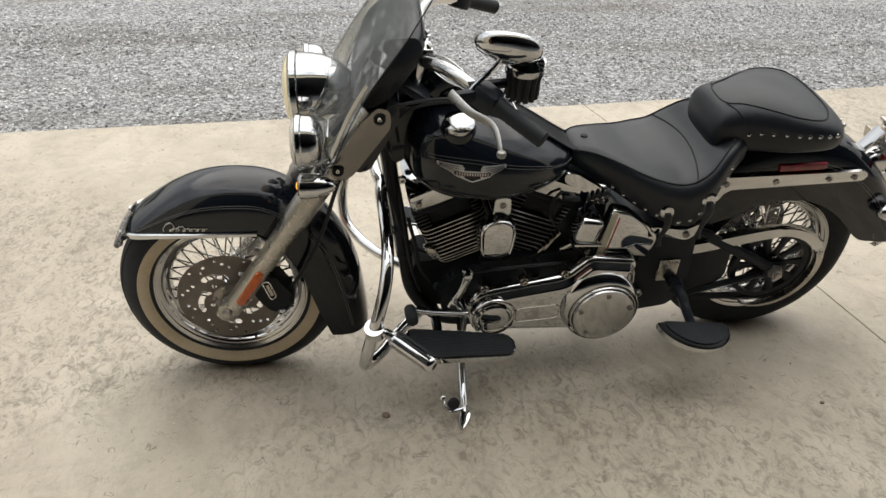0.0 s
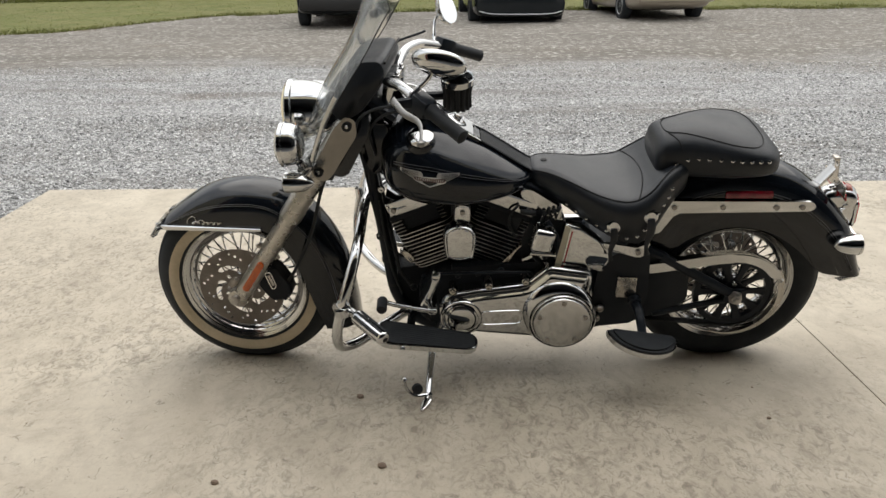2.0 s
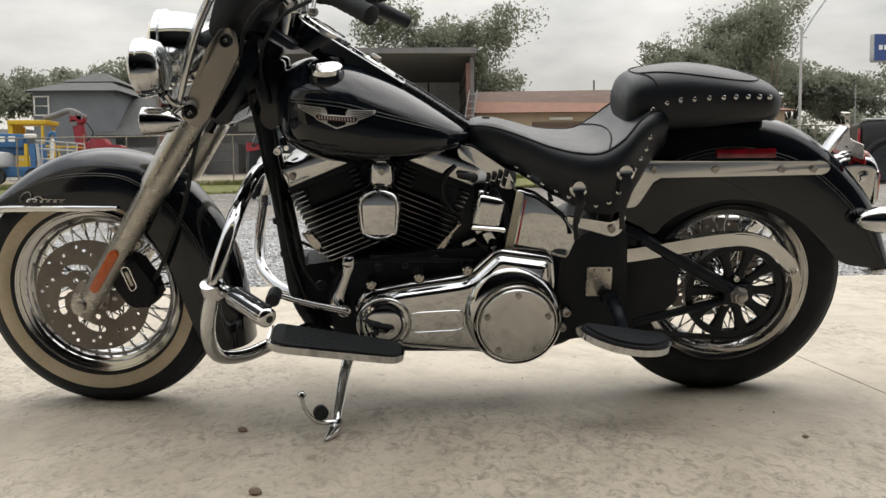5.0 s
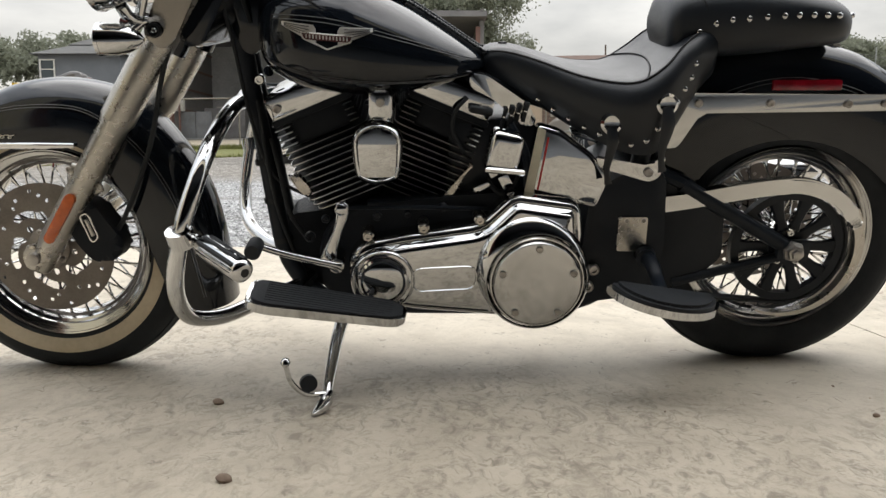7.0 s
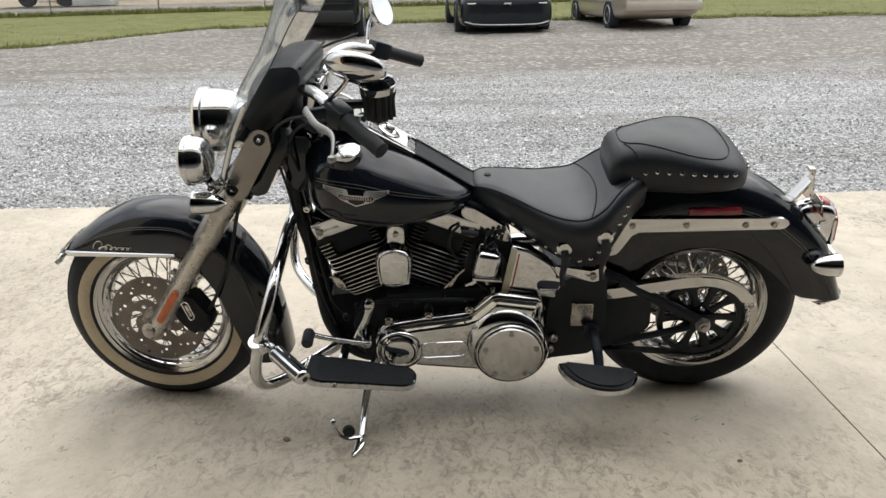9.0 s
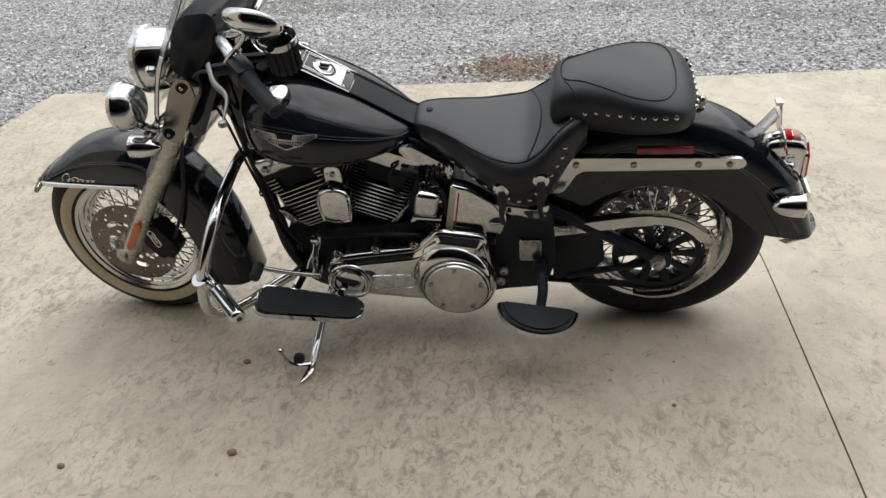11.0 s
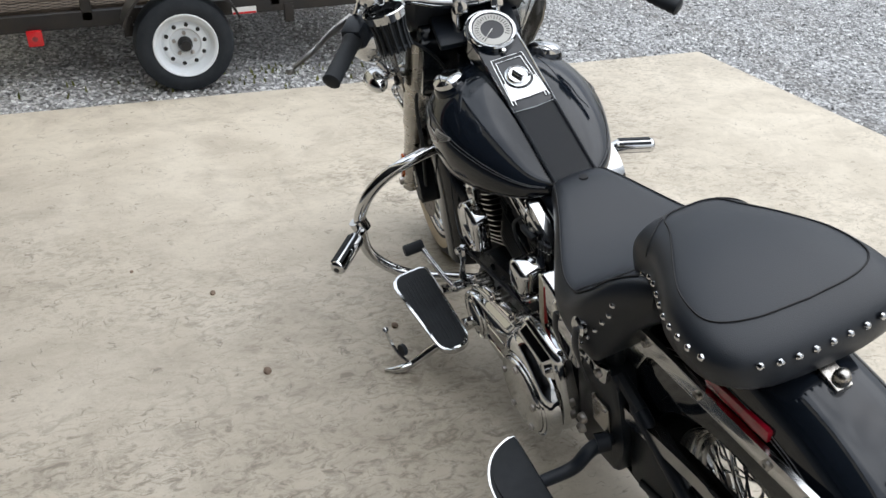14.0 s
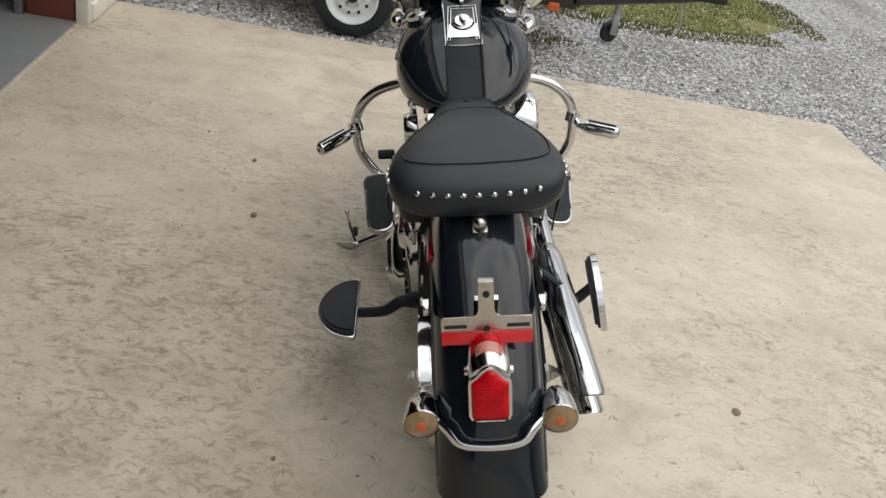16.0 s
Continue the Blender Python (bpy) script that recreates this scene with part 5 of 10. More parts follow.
for lean_deg, name in ((-22.5, "front"), (22.5, "rear")):
    q = Matrix.Translation(CR) @ Matrix.Rotation(radians(lean_deg), 4, "Y")
    bm = lathe(B(), [(0.09, 0.070), (0.385, 0.078)], q @ Vector((0, 0, 0)), q.to_3x3() @ Vector((0, 0, 1)), 28)
    cyl = bpart("cylinder", bm, WRINKLE, label="black air-cooled cylinder with bright fin edges")
    for i in range(11):
        h = 0.163 + 0.0140 * i
        grow = 0.005 * i if i < 3 else 0.012
        sx, sy = 0.084 + grow * 0.9, 0.098 + grow
        prof = rounded([(-sx, -sy), (sx, -sy), (sx, sy), (-sx, sy)], 0.030, 3)
        bm = plate(B(), prof, h, h + 0.0034, 0, place=lambda x, y, z: q @ Vector((x, z, y)))
        fin = bpart("cooling_fin", bm, WRINKLE, cyl)
        bm = tube(B(), [q @ Vector((x * 1.001, y * 1.001, h + 0.0024)) for x, y in prof], 0.0015, 4, closed=True)
        bpart("fin_edge", bm, FIN_EDGE, cyl)
    # The head above: plain black, with short fins at its outer and inner corners.
    bm = B()
    box(bm, q @ Vector((0, 0, 0.343)), (0.150, 0.196, 0.064), 0.012, q.to_3x3().to_4x4())
    bpart("cylinder_head", bm, WRINKLE, cyl, "smooth black cylinder head")
    for i in range(5):
        h = 0.318 + 0.0125 * i
        for x0, x1 in ((-0.094, -0.052), (0.060, 0.088)):
            bm = plate(B(), rounded([(x0, -0.110), (x1, -0.110), (x1, 0.110), (x0, 0.110)], 0.010, 3), h, h + 0.0034, 0, place=lambda x, y, z: q @ Vector((x, z, y)))
            bpart("head_fin", bm, WRINKLE, cyl)
            bm = tube(B(), [q @ Vector((x, -0.1105, h + 0.0022)) for x in (x0 + 0.004, x1 - 0.004)], 0.0014, 4)
            bpart("fin_edge", bm, FIN_EDGE, cyl)
    bm = B()
    box(bm, q @ Vector((0, 0, 0.402)), (0.174, 0.222, 0.056), 0.012, q.to_3x3().to_4x4())
    hd = bpart("rocker_box", bm, CHROME, label="chrome rocker cover")
    bm = B()
    box(bm, q @ Vector((0, 0, 0.372)), (0.180, 0.225, 0.016), 0.005, q.to_3x3().to_4x4())
    bpart("rocker_base", bm, WRINKLE, hd)
    for sx in (-0.065, 0.065):
        bm = B()
        bolt(bm, q @ Vector((sx, -0.112, 0.402)), q.to_3x3() @ Vector((0, -1, 0)), 0.009, 0.006)
        bpart("bolt", bm, STEEL, hd)
# Horn cover between the cylinders.
HORN = rounded([(-0.0905 + 0.0525 * math.cos(a), 0.572 + 0.046 * math.sin(a)) for a in np.linspace(0, math.pi, 13)] + [(-0.1400, 0.530), (-0.1345, 0.499), (-0.112, 0.489), (-0.0905, 0.485), (-0.069, 0.489), (-0.0465, 0.499), (-0.0410, 0.530)], 0.007, 3)
bm = dish(B(), HORN, ((0.0, -0.150), (0.0, -0.178), (0.002, -0.186), (0.006, -0.190), (0.010, -0.188), (0.0125, -0.183)), caps=False)
rows = []
for i in range(15):
    z = 0.5035 + (0.6035 - 0.5035) * i / 14
    u = (z - 0.552) / 0.056
    half = 0.0385 * (1 - 0.10 * max(-u, 0)) if z < 0.578 else 0.0385 * math.sqrt(max(1 - ((z - 0.578) / 0.029) ** 2, 0.04))
    rows.append([Vector((-0.0905 + half * q, -0.1835 - 0.0055 * (1 - u * u) - 0.0012 * (1 - q * q), z)) for q in np.linspace(-1, 1, 11)])
loft(bm, rows, caps=False, closed=False)
horn = bpart("horn_cover", bm, CHROME, label="polished chrome horn cover")
bm = plate(B(), rounded([(-0.105, 0.678), (-0.061, 0.678), (-0.059, 0.618), (-0.107, 0.618)], 0.012), -0.150, -0.168, 0.005)
bpart("horn_bracket", bm, CHROME, horn)
bm = B()
bolt(bm, (-0.083, -0.168, 0.655), (0, -1, 0), 0.009, 0.007)
bpart("bolt", bm, STEEL, horn)
# Primary cover with its derby and inspection covers.
PRIM = rounded([(-0.158, 0.318), (-0.155, 0.262), (-0.130, 0.228), (-0.022, 0.207), (0.135, 0.192), (0.240, 0.180), (0.305, 0.190), (0.342, 0.230), (0.348, 0.310), (0.336, 0.430), (0.322, 0.448), (0.200, 0.466), (0.180, 0.458), (0.122, 0.402), (-0.035, 0.380), (-0.110, 0.366), (-0.142, 0.350)], 0.022)
bm = dish(B(), PRIM, ((0.0, -0.120), (0.0, -0.168), (0.002, -0.180), (0.007, -0.188), (0.012, -0.190), (0.015, -0.188), (0.018, -0.190), (0.024, -0.203), (0.028, -0.207), (0.034, -0.2085)))
prim = bpart("primary_cover", bm, CHROME, label="polished chrome primary drive cover", sharp=50)
rings = []
for wide, d in ((1.0, -0.010), (0.9, 0.004), (0.62, 0.014), (0.3, 0.021), (0.08, 0.0235), (0.0, 0.022), (-0.08, 0.018)):
    ring = []
    for k in range(72):
        a = math.tau * k / 72
        r = 0.105 + (0.012 + 0.026 * max(0, math.cos(a - radians(118))) ** 1.3) * wide
        ring.append(Vector((0.240 + r * math.cos(a), -0.206 - d, 0.287 + r * math.sin(a))))
    rings.append(ring)
bm = loft(B(), rings, caps=False)
bpart("cover_shoulder", bm, CHROME, prim, "rolled chrome shoulder round the clutch cover")
bm = lathe(B(), [(0.016, 0.101), (0.024, 0.101), (0.028, 0.0985), (0.028, 0.096), (0.022, 0.094)], (0.240, -0.206, 0.287), (0, -1, 0), 64, caps=False)
bpart("cover_ring", bm, CHROME, prim)
bm = lathe(B(), [(-0.012, 0.070), (-0.002, 0.069), (0.005, 0.067), (0.007, 0.065), (0.003, 0.062), (0.001, 0.057), (0.004, 0.053)], (-0.083, -0.206, 0.285), (0, -1, 0), 56, caps=False)
bpart("inspection_rim", bm, CHROME, prim, "stepped chrome rim round the inspection cover")
bm = lathe(B(), [(0.018, 0.093), (0.032, 0.093), (0.036, 0.090), (0.0368, 0.087), (0.0388, 0.060), (0.039, 0.0)], (0.240, -0.206, 0.287), (0, -1, 0), 64)
derby = bpart("derby_cover", bm, CHROME_SATIN, prim, "round satin chrome clutch cover")
for k in range(5):
    a = radians(90 + 72 * k)
    bm = B()
    bolt(bm, (0.240 + 0.078 * math.cos(a), -0.2435, 0.287 + 0.078 * math.sin(a)), (0, -1, 0), 0.0080, 0.005)
    bpart("cover_bolt", bm, STEEL, prim)
bm = lathe(B(), [(0.0, 0.0525), (0.008, 0.0515), (0.012, 0.047), (0.0105, 0.042), (0.0125, 0.038), (0.016, 0.020), (0.017, 0.002)], (-0.083, -0.206, 0.285), (0, -1, 0), 48)
bpart("inspection_cover", bm, CHROME, prim, "round chrome inspection cover")
bm = tube(B(), [(x, -0.2090, z) for x, z in rounded([(-0.022, 0.310), (0.114, 0.316), (0.114, 0.264), (-0.022, 0.258)], 0.024, 6)], 0.0024, 6, closed=True)
bpart("oval_rib", bm, CHROME, prim, "pressed oval outline")
for x, z in ((-0.113, 0.376), (0.003, 0.393), (0.121, 0.411), (0.209, 0.434), (0.302, 0.418)):
    bm = lathe(B(), [(0, 0.012), (0.044, 0.012), (0.046, 0.0085), (0.054, 0.008), (0.054, 0.004), (0.050, 0.004)], (x, -0.14, z), (0, -1, 0), 14)
    bpart("cover_boss", bm, CHROME_DULL, prim)
# Coil box, oil tank side and other bright covers.
bm = B()
box(bm, (0.170, -0.150, 0.552), (0.070, 0.075, 0.085), 0.020, Matrix.Rotation(radians(12), 4, "Y"), 4)
coil = bpart("coil_cover", bm, CHROME, label="small boxy chrome cover behind the rear cylinder")
bm = tube(B(), [(0.170 + 0.037 * x, -0.150 + y * 0.04, 0.552 + z * 0.044) for x, y, z in ((-1, -1, -0.75), (1, -1, -0.9), (1, 1, -0.9), (-1, 1, -0.75))], 0.006, 6, closed=True)
bpart("cover_band", bm, CHROME, coil)
bm = dish(B(), rounded([(0.240, 0.606), (0.290, 0.592), (0.360, 0.540), (0.392, 0.500), (0.392, 0.474), (0.372, 0.424), (0.300, 0.442), (0.216, 0.462)], 0.012), ((0, -0.120), (0, -0.149), (0.0015, -0.153), (0.004, -0.1555), (0.008, -0.157), (0.012, -0.158)))
oil = bpart("oil_tank", bm, CHROME, label="curved chrome oil tank side")
bm = plate(B(), [(0.240, 0.602), (0.257, 0.594), (0.236, 0.459), (0.216, 0.464)], -0.154, -0.159, 0.002)
bpart("tank_rib", bm, WHITE_ENAMEL, oil, "cream edge strip")
# Thin red line beside the cream strip.
bm = tube(B(), [(0.262, -0.1585, 0.580), (0.244, -0.1585, 0.468)], 0.0022, 6)
bpart("red_line", bm, RED_ENAMEL, oil)
# Pipe coloured black to stand for the dark under-seat reflections on it.
bm = tube(B(), smooth_path([(0.185, -0.125, 0.60), (0.217, -0.14, 0.545), (0.225, -0.14, 0.47)], 5), 0.009, 8)
bpart("pipe", bm, POWDER, label="bent black pipe behind the coil cover")
for k in range(4):
    p = Vector((0.172 + 0.015 * k, -0.118, 0.612 + 0.004 * k))
    bm = lathe(B(), [(-0.020, 0.0045), (0.010, 0.0045), (0.012, 0.0055), (0.020, 0.0055), (0.022, 0.004)], p, (0.25, 0, 1), 12)
    plug = bpart("coil_terminal", bm, RUBBER, label="short black coil terminal")
    bm = lathe(B(), [(0.001, 0.0052), (0.004, 0.0052)], p, (0.25, 0, 1), 12)
    bpart("terminal_ring", bm, CHROME, plug)
# Assumed black box, added to darken the gap behind the rear cylinder.
bm = B()
box(bm, (0.150, 0, 0.520), (0.190, 0.200, 0.170), 0.015)
bpart("battery_box", bm, POWDER, label="black battery box under the seat")
bm = plate(B(), rounded([(0.10, 0.705), (0.135, 0.70), (0.225, 0.64), (0.245, 0.60), (0.22, 0.59), (0.15, 0.65), (0.10, 0.675)], 0.01), -0.09, -0.11, 0.006)
bpart("heat_shield", bm, CHROME, label="chrome shield under the seat nose")

# Hoses and leads in the gap behind the rear cylinder and below the heads.
for pts, r in (([(0.095, -0.118, 0.655), (0.070, -0.128, 0.628), (0.066, -0.126, 0.585), (0.090, -0.118, 0.540)], 0.0045),
               ([(0.140, -0.120, 0.480), (0.165, -0.135, 0.455), (0.205, -0.135, 0.448), (0.250, -0.128, 0.470)], 0.0055),
               ([(0.110, -0.118, 0.440), (0.150, -0.130, 0.425), (0.190, -0.132, 0.462), (0.215, -0.128, 0.510)], 0.0040),
               ([(-0.320, -0.070, 0.560), (-0.300, -0.095, 0.480), (-0.285, -0.098, 0.400), (-0.250, -0.095, 0.340)], 0.0055),
               ([(-0.345, -0.060, 0.640), (-0.330, -0.085, 0.520), (-0.310, -0.090, 0.400), (-0.280, -0.088, 0.300)], 0.0045)):
    bpart("hose", tube(B(), smooth_path(pts, 6), r, 8), RUBBER, engine)
bm = lathe(B(), [(0.0, 0.007), (0.004, 0.0095), (0.045, 0.0085), (0.050, 0.006)], (0.148, -0.118, 0.624), (-1, -0.1, 0.20), 14)
bpart("plug_boot", bm, RUBBER, engine, "black rubber spark plug boot")
for x, z, w, h in ((0.128, 0.468, 0.036, 0.014), (0.178, 0.480, 0.024, 0.030), (0.150, 0.500, 0.018, 0.022)):
    bm = B()
    box(bm, (x, -0.128, z), (w, 0.020, h), 0.004, Matrix.Rotation(radians(-28), 4, "Y"))
    bpart("bracket", bm, CHROME, engine, "small chrome bracket")
for z in (0.330, 0.420, 0.505):
    bm = lathe(B(), [(-0.006, 0.0225), (0.006, 0.0225)], (-0.310 - 0.165 * (z - 0.330) * 1.1 + 0.002, -0.062 + 0.08 * (z - 0.33), z), (-0.16, 0.07, 1), 14, caps=False)
    bpart("cable_tie", bm, RUBBER, engine)

# Right side: air cleaner, exhaust.
bm = lathe(B(), [(0.0, 0.095), (0.045, 0.098), (0.062, 0.092), (0.070, 0.070), (0.073, 0.002)], (-0.085, 0.145, 0.575), (0, 1, 0), 48)
bpart("air_cleaner", bm, CHROME, label="round chrome air cleaner cover")
for z0, z1, x_end, y1 in ((0.425, 0.405, 1.035, 0.212), (0.330, 0.312, 0.985, 0.222)):
    path = smooth_path([(-0.20, 0.11, 0.60), (-0.265, 0.155, 0.50), (-0.20, 0.175, 0.36), (0.0, 0.185, z0 - 0.05), (0.25, 0.188, z0), (0.45, 0.195, (z0 + z1) / 2)], 6)
    bm = tube(B(), path, 0.023, 14)
    ex = bpart("exhaust_pipe", bm, CHROME, label="chrome exhaust pipe with a long slash-cut muffler")
    bm = lathe(B(), [(0.0, 0.024), (0.03, 0.032), (0.08, 0.037), (x_end - 0.46, 0.037), (x_end - 0.45, 0.033), (x_end - 0.50, 0.030)], (0.42, 0.192, (z0 + z1) / 2), (x_end - 0.42, y1 - 0.192, z1 - (z0 + z1) / 2), 30, caps=False)
    for v in bm.verts:
        if v.co.x > x_end - 0.12:
            v.co.x += (v.co.z - z1) * 1.1
    bpart("muffler", bm, CHROME, ex)
bm = tube(B(), [(0.62, 0.12, 0.50), (0.64, 0.20, 0.44), (0.645, 0.235, 0.40)], 0.010, 8)
bpart("muffler_hanger", bm, POWDER, label="black muffler hanger")

# Frame, swingarm, belt drive.
bm = B()
for s in (-1, 1):
    tube(bm, smooth_path([(-0.380, s * 0.024, 0.800), (-0.359, s * 0.032, 0.65), (-0.341, s * 0.040, 0.54), (-0.323, s * 0.052, 0.41), (-0.298, s * 0.068, 0.285), (-0.225, s * 0.092, 0.205), (-0.12, s * 0.105, 0.190), (0.1, s * 0.11, 0.185), (0.33, s * 0.112, 0.19), (0.42, s * 0.115, 0.25), (0.45, s * 0.118, 0.40), (0.475, s * 0.115, 0.56)], 6), 0.020, 12)
    tube(bm, smooth_path([(-0.36, s * 0.03, 0.85), (-0.1, s * 0.04, 0.76), (0.2, s * 0.06, 0.66), (0.47, s * 0.10, 0.58)], 6), 0.018, 10)
lathe(bm, [(-0.10, 0.034), (-0.09, 0.040), (0.09, 0.040), (0.10, 0.034)], HEAD, AXIS, 24)
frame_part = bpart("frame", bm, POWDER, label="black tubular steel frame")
for s in (-1, 1):
    bm = plate(B(), rounded([(-0.412, 0.872), (-0.392, 0.905), (-0.310, 0.900), (-0.312, 0.790), (-0.338, 0.735), (-0.366, 0.735), (-0.392, 0.800)], 0.012), s * 0.030, s * 0.058, 0.006)
    bpart("neck_cover", bm, PAINT, frame_part)
    bm = B()
    bolt(bm, (-0.338, s * 0.062, 0.684), (0, s, 0), 0.012, 0.010)
    bpart("neck_bolt", bm, CHROME, frame_part)
bm = B()
plate(bm, rounded([(0.36, 0.46), (0.47, 0.52), (0.52, 0.50), (0.53, 0.33), (0.50, 0.22), (0.34, 0.20)], 0.02), -0.145, 0.145, 0.008)
bpart("swingarm_pivot", bm, POWDER, frame_part)
bm = B()
plate(bm, rounded([(0.423, 0.404), (0.487, 0.404), (0.487, 0.326), (0.423, 0.326)], 0.006, 3), -0.147, -0.153, 0.001)
plate_p = bpart("bracket_plate", bm, CHROME_DULL, frame_part, "small bare metal plate")
for x in (0.441, 0.478):
    bm = B()
    bolt(bm, (x, -0.153, 0.396), (0, -1, 0), 0.0045, 0.003)
    bpart("screw", bm, STEEL, plate_p)
bm = B()
for x, z in ((0.375, 0.285), (0.365, 0.245)):
    bolt(bm, (x, -0.150, z), (0, -1, 0), 0.013, 0.014)
bpart("frame_bolt", bm, STEEL, frame_part)
swing = None
for s in (-1, 1):
    bm = B()
    tube(bm, [(0.560, s * 0.128, 0.470), (0.815, s * 0.132, 0.322)], 0.017, 10)
    tube(bm, [(0.560, s * 0.122, 0.240), (0.820, s * 0.130, 0.308)], 0.011, 10)
    tube(bm, [(0.500, s * 0.125, 0.50), (0.575, s * 0.128, 0.468)], 0.015, 8)
    box(bm, (0.822, s * 0.134, 0.318), (0.075, 0.020, 0.052), 0.010)
    swing = bpart("swingarm", bm, POWDER, label="black triangulated swingarm")
    bm = B()
    lathe(bm, [(0.0, 0.024), (0.010, 0.024), (0.014, 0.019), (0.022, 0.018), (0.024, 0.013), (0.031, 0.012), (0.033, 0.008)], (0.819, s * 0.142, 0.320), (0, s, 0), 6)
    bpart("axle_nut", bm, STEEL, swing, "bare steel axle nut")
bm = plate(B(), rounded([(0.520, 0.480), (0.600, 0.450), (0.662, 0.415), (0.668, 0.300), (0.610, 0.245), (0.520, 0.225)], 0.012), -0.117, -0.124, 0.002)
bpart("swingarm_gusset", bm, POWDER, swing)
bm = B()
lathe(bm, [(-0.010, 0.128), (-0.010, 0.110), (0.010, 0.110), (0.010, 0.128), (-0.010, 0.128)], (0.819, -0.104, 0.318), (0, 1, 0), 64, caps=False)
lathe(bm, [(-0.012, 0.006), (-0.012, 0.042), (0.012, 0.042), (0.012, 0.006)], (0.819, -0.104, 0.318), (0, 1, 0), 32, caps=False)
pulley = bpart("drive_pulley", bm, POWDER, label="black ten-spoked rear drive pulley")
for k in range(10):
    a = math.tau * k / 10
    d = Vector((math.cos(a), 0, math.sin(a)))
    bm = tube(B(), [Vector((0.819, -0.104, 0.318)) + d * r for r in (0.036, 0.060, 0.085, 0.116)], [0.017, 0.012, 0.013, 0.021], 8, flat=0.5)
    bpart("pulley_spoke", bm, POWDER, pulley)
for k in range(5):
    a = math.tau * k / 5 + 0.3
    bm = B()
    bolt(bm, (0.819 + 0.036 * math.cos(a), -0.116, 0.318 + 0.036 * math.sin(a)), (0, -1, 0), 0.009, 0.008)
    bpart("pulley_bolt", bm, CHROME, pulley)
bm = B()
belt = [(0.819 + 0.131 * math.cos(a), 0.318 + 0.131 * math.sin(a)) for a in np.linspace(radians(96), radians(-96), 30)] + [(0.27, 0.235), (0.235, 0.285), (0.27, 0.335)]
loft(bm, [[Vector((0.819 + (x - 0.819) * k, y, 0.318 + (z - 0.318) * k)) for k, y in ((1.0, -0.117), (1.04, -0.117), (1.04, -0.091), (1.0, -0.091))] for x, z in belt + belt[:1]], caps=False)
bpart("drive_belt", bm, RUBBER, pulley, "black toothed drive belt")
GUARD = smooth_path([(0.455, -0.135, 0.420), (0.560, -0.138, 0.432), (0.680, -0.138, 0.452), (0.765, -0.138, 0.464), (0.835, -0.138, 0.464), (0.900, -0.138, 0.440), (0.948, -0.138, 0.395), (0.962, -0.138, 0.370)], 6)
def band(path, width, y0, y1):
    rings = []
    n = len(path)
    for i, p in enumerate(path):
        t = (path[min(i + 1, n - 1)] - path[max(i - 1, 0)]).normalized()
        nrm = Vector((-t.z, 0, t.x))
        w = width if not callable(width) else width(i / (n - 1))
        a, b = p + nrm * w, p - nrm * w
        rings.append([Vector((a.x, y0, a.z)), Vector((a.x, y1, a.z)), Vector((b.x, y1, b.z)), Vector((b.x, y0, b.z))])
    return loft(B(), rings)
bm = band(GUARD, lambda u: 0.017 if u < 0.85 else 0.017 * (1.4 - u * 0.75), -0.140, -0.112)
bmesh.ops.bevel(bm, geom=[e for e in bm.edges if abs(e.verts[0].co.y - e.verts[1].co.y) < 1e-6 and (e.verts[0].co - e.verts[1].co).length < 0.03], offset=0.004, segments=2, affect="EDGES")
bpart("belt_guard", bm, CHROME_SATIN, label="chrome upper belt guard")
arc = [Vector((0.819 + 0.158 * math.cos(a), 0, 0.318 + 0.158 * math.sin(a))) for a in np.linspace(radians(34), radians(-112), 30)]
bm = band(arc, lambda u: 0.013 - 0.0105 * u, -0.128, -0.105)
bpart("debris_guard", bm, CHROME_DULL, label="curved chrome guard round the rear pulley")

# Engine guard, highway pegs, boards, shift lever, side stand.
def guard():
    return tube(B(), smooth_path([(-0.386, 0.0, 0.628), (-0.393, -0.050, 0.629), (-0.395, -0.130, 0.625), (-0.397, -0.220, 0.612), (-0.404, -0.290, 0.588), (-0.417, -0.342, 0.545), (-0.435, -0.373, 0.489), (-0.449, -0.382, 0.440), (-0.468, -0.375, 0.340), (-0.462, -0.325, 0.262), (-0.415, -0.255, 0.228), (-0.350, -0.170, 0.225), (-0.262, -0.085, 0.232)], 7), 0.0165, 14)
both("engine_guard", guard, CHROME, "tubular chrome engine guard")


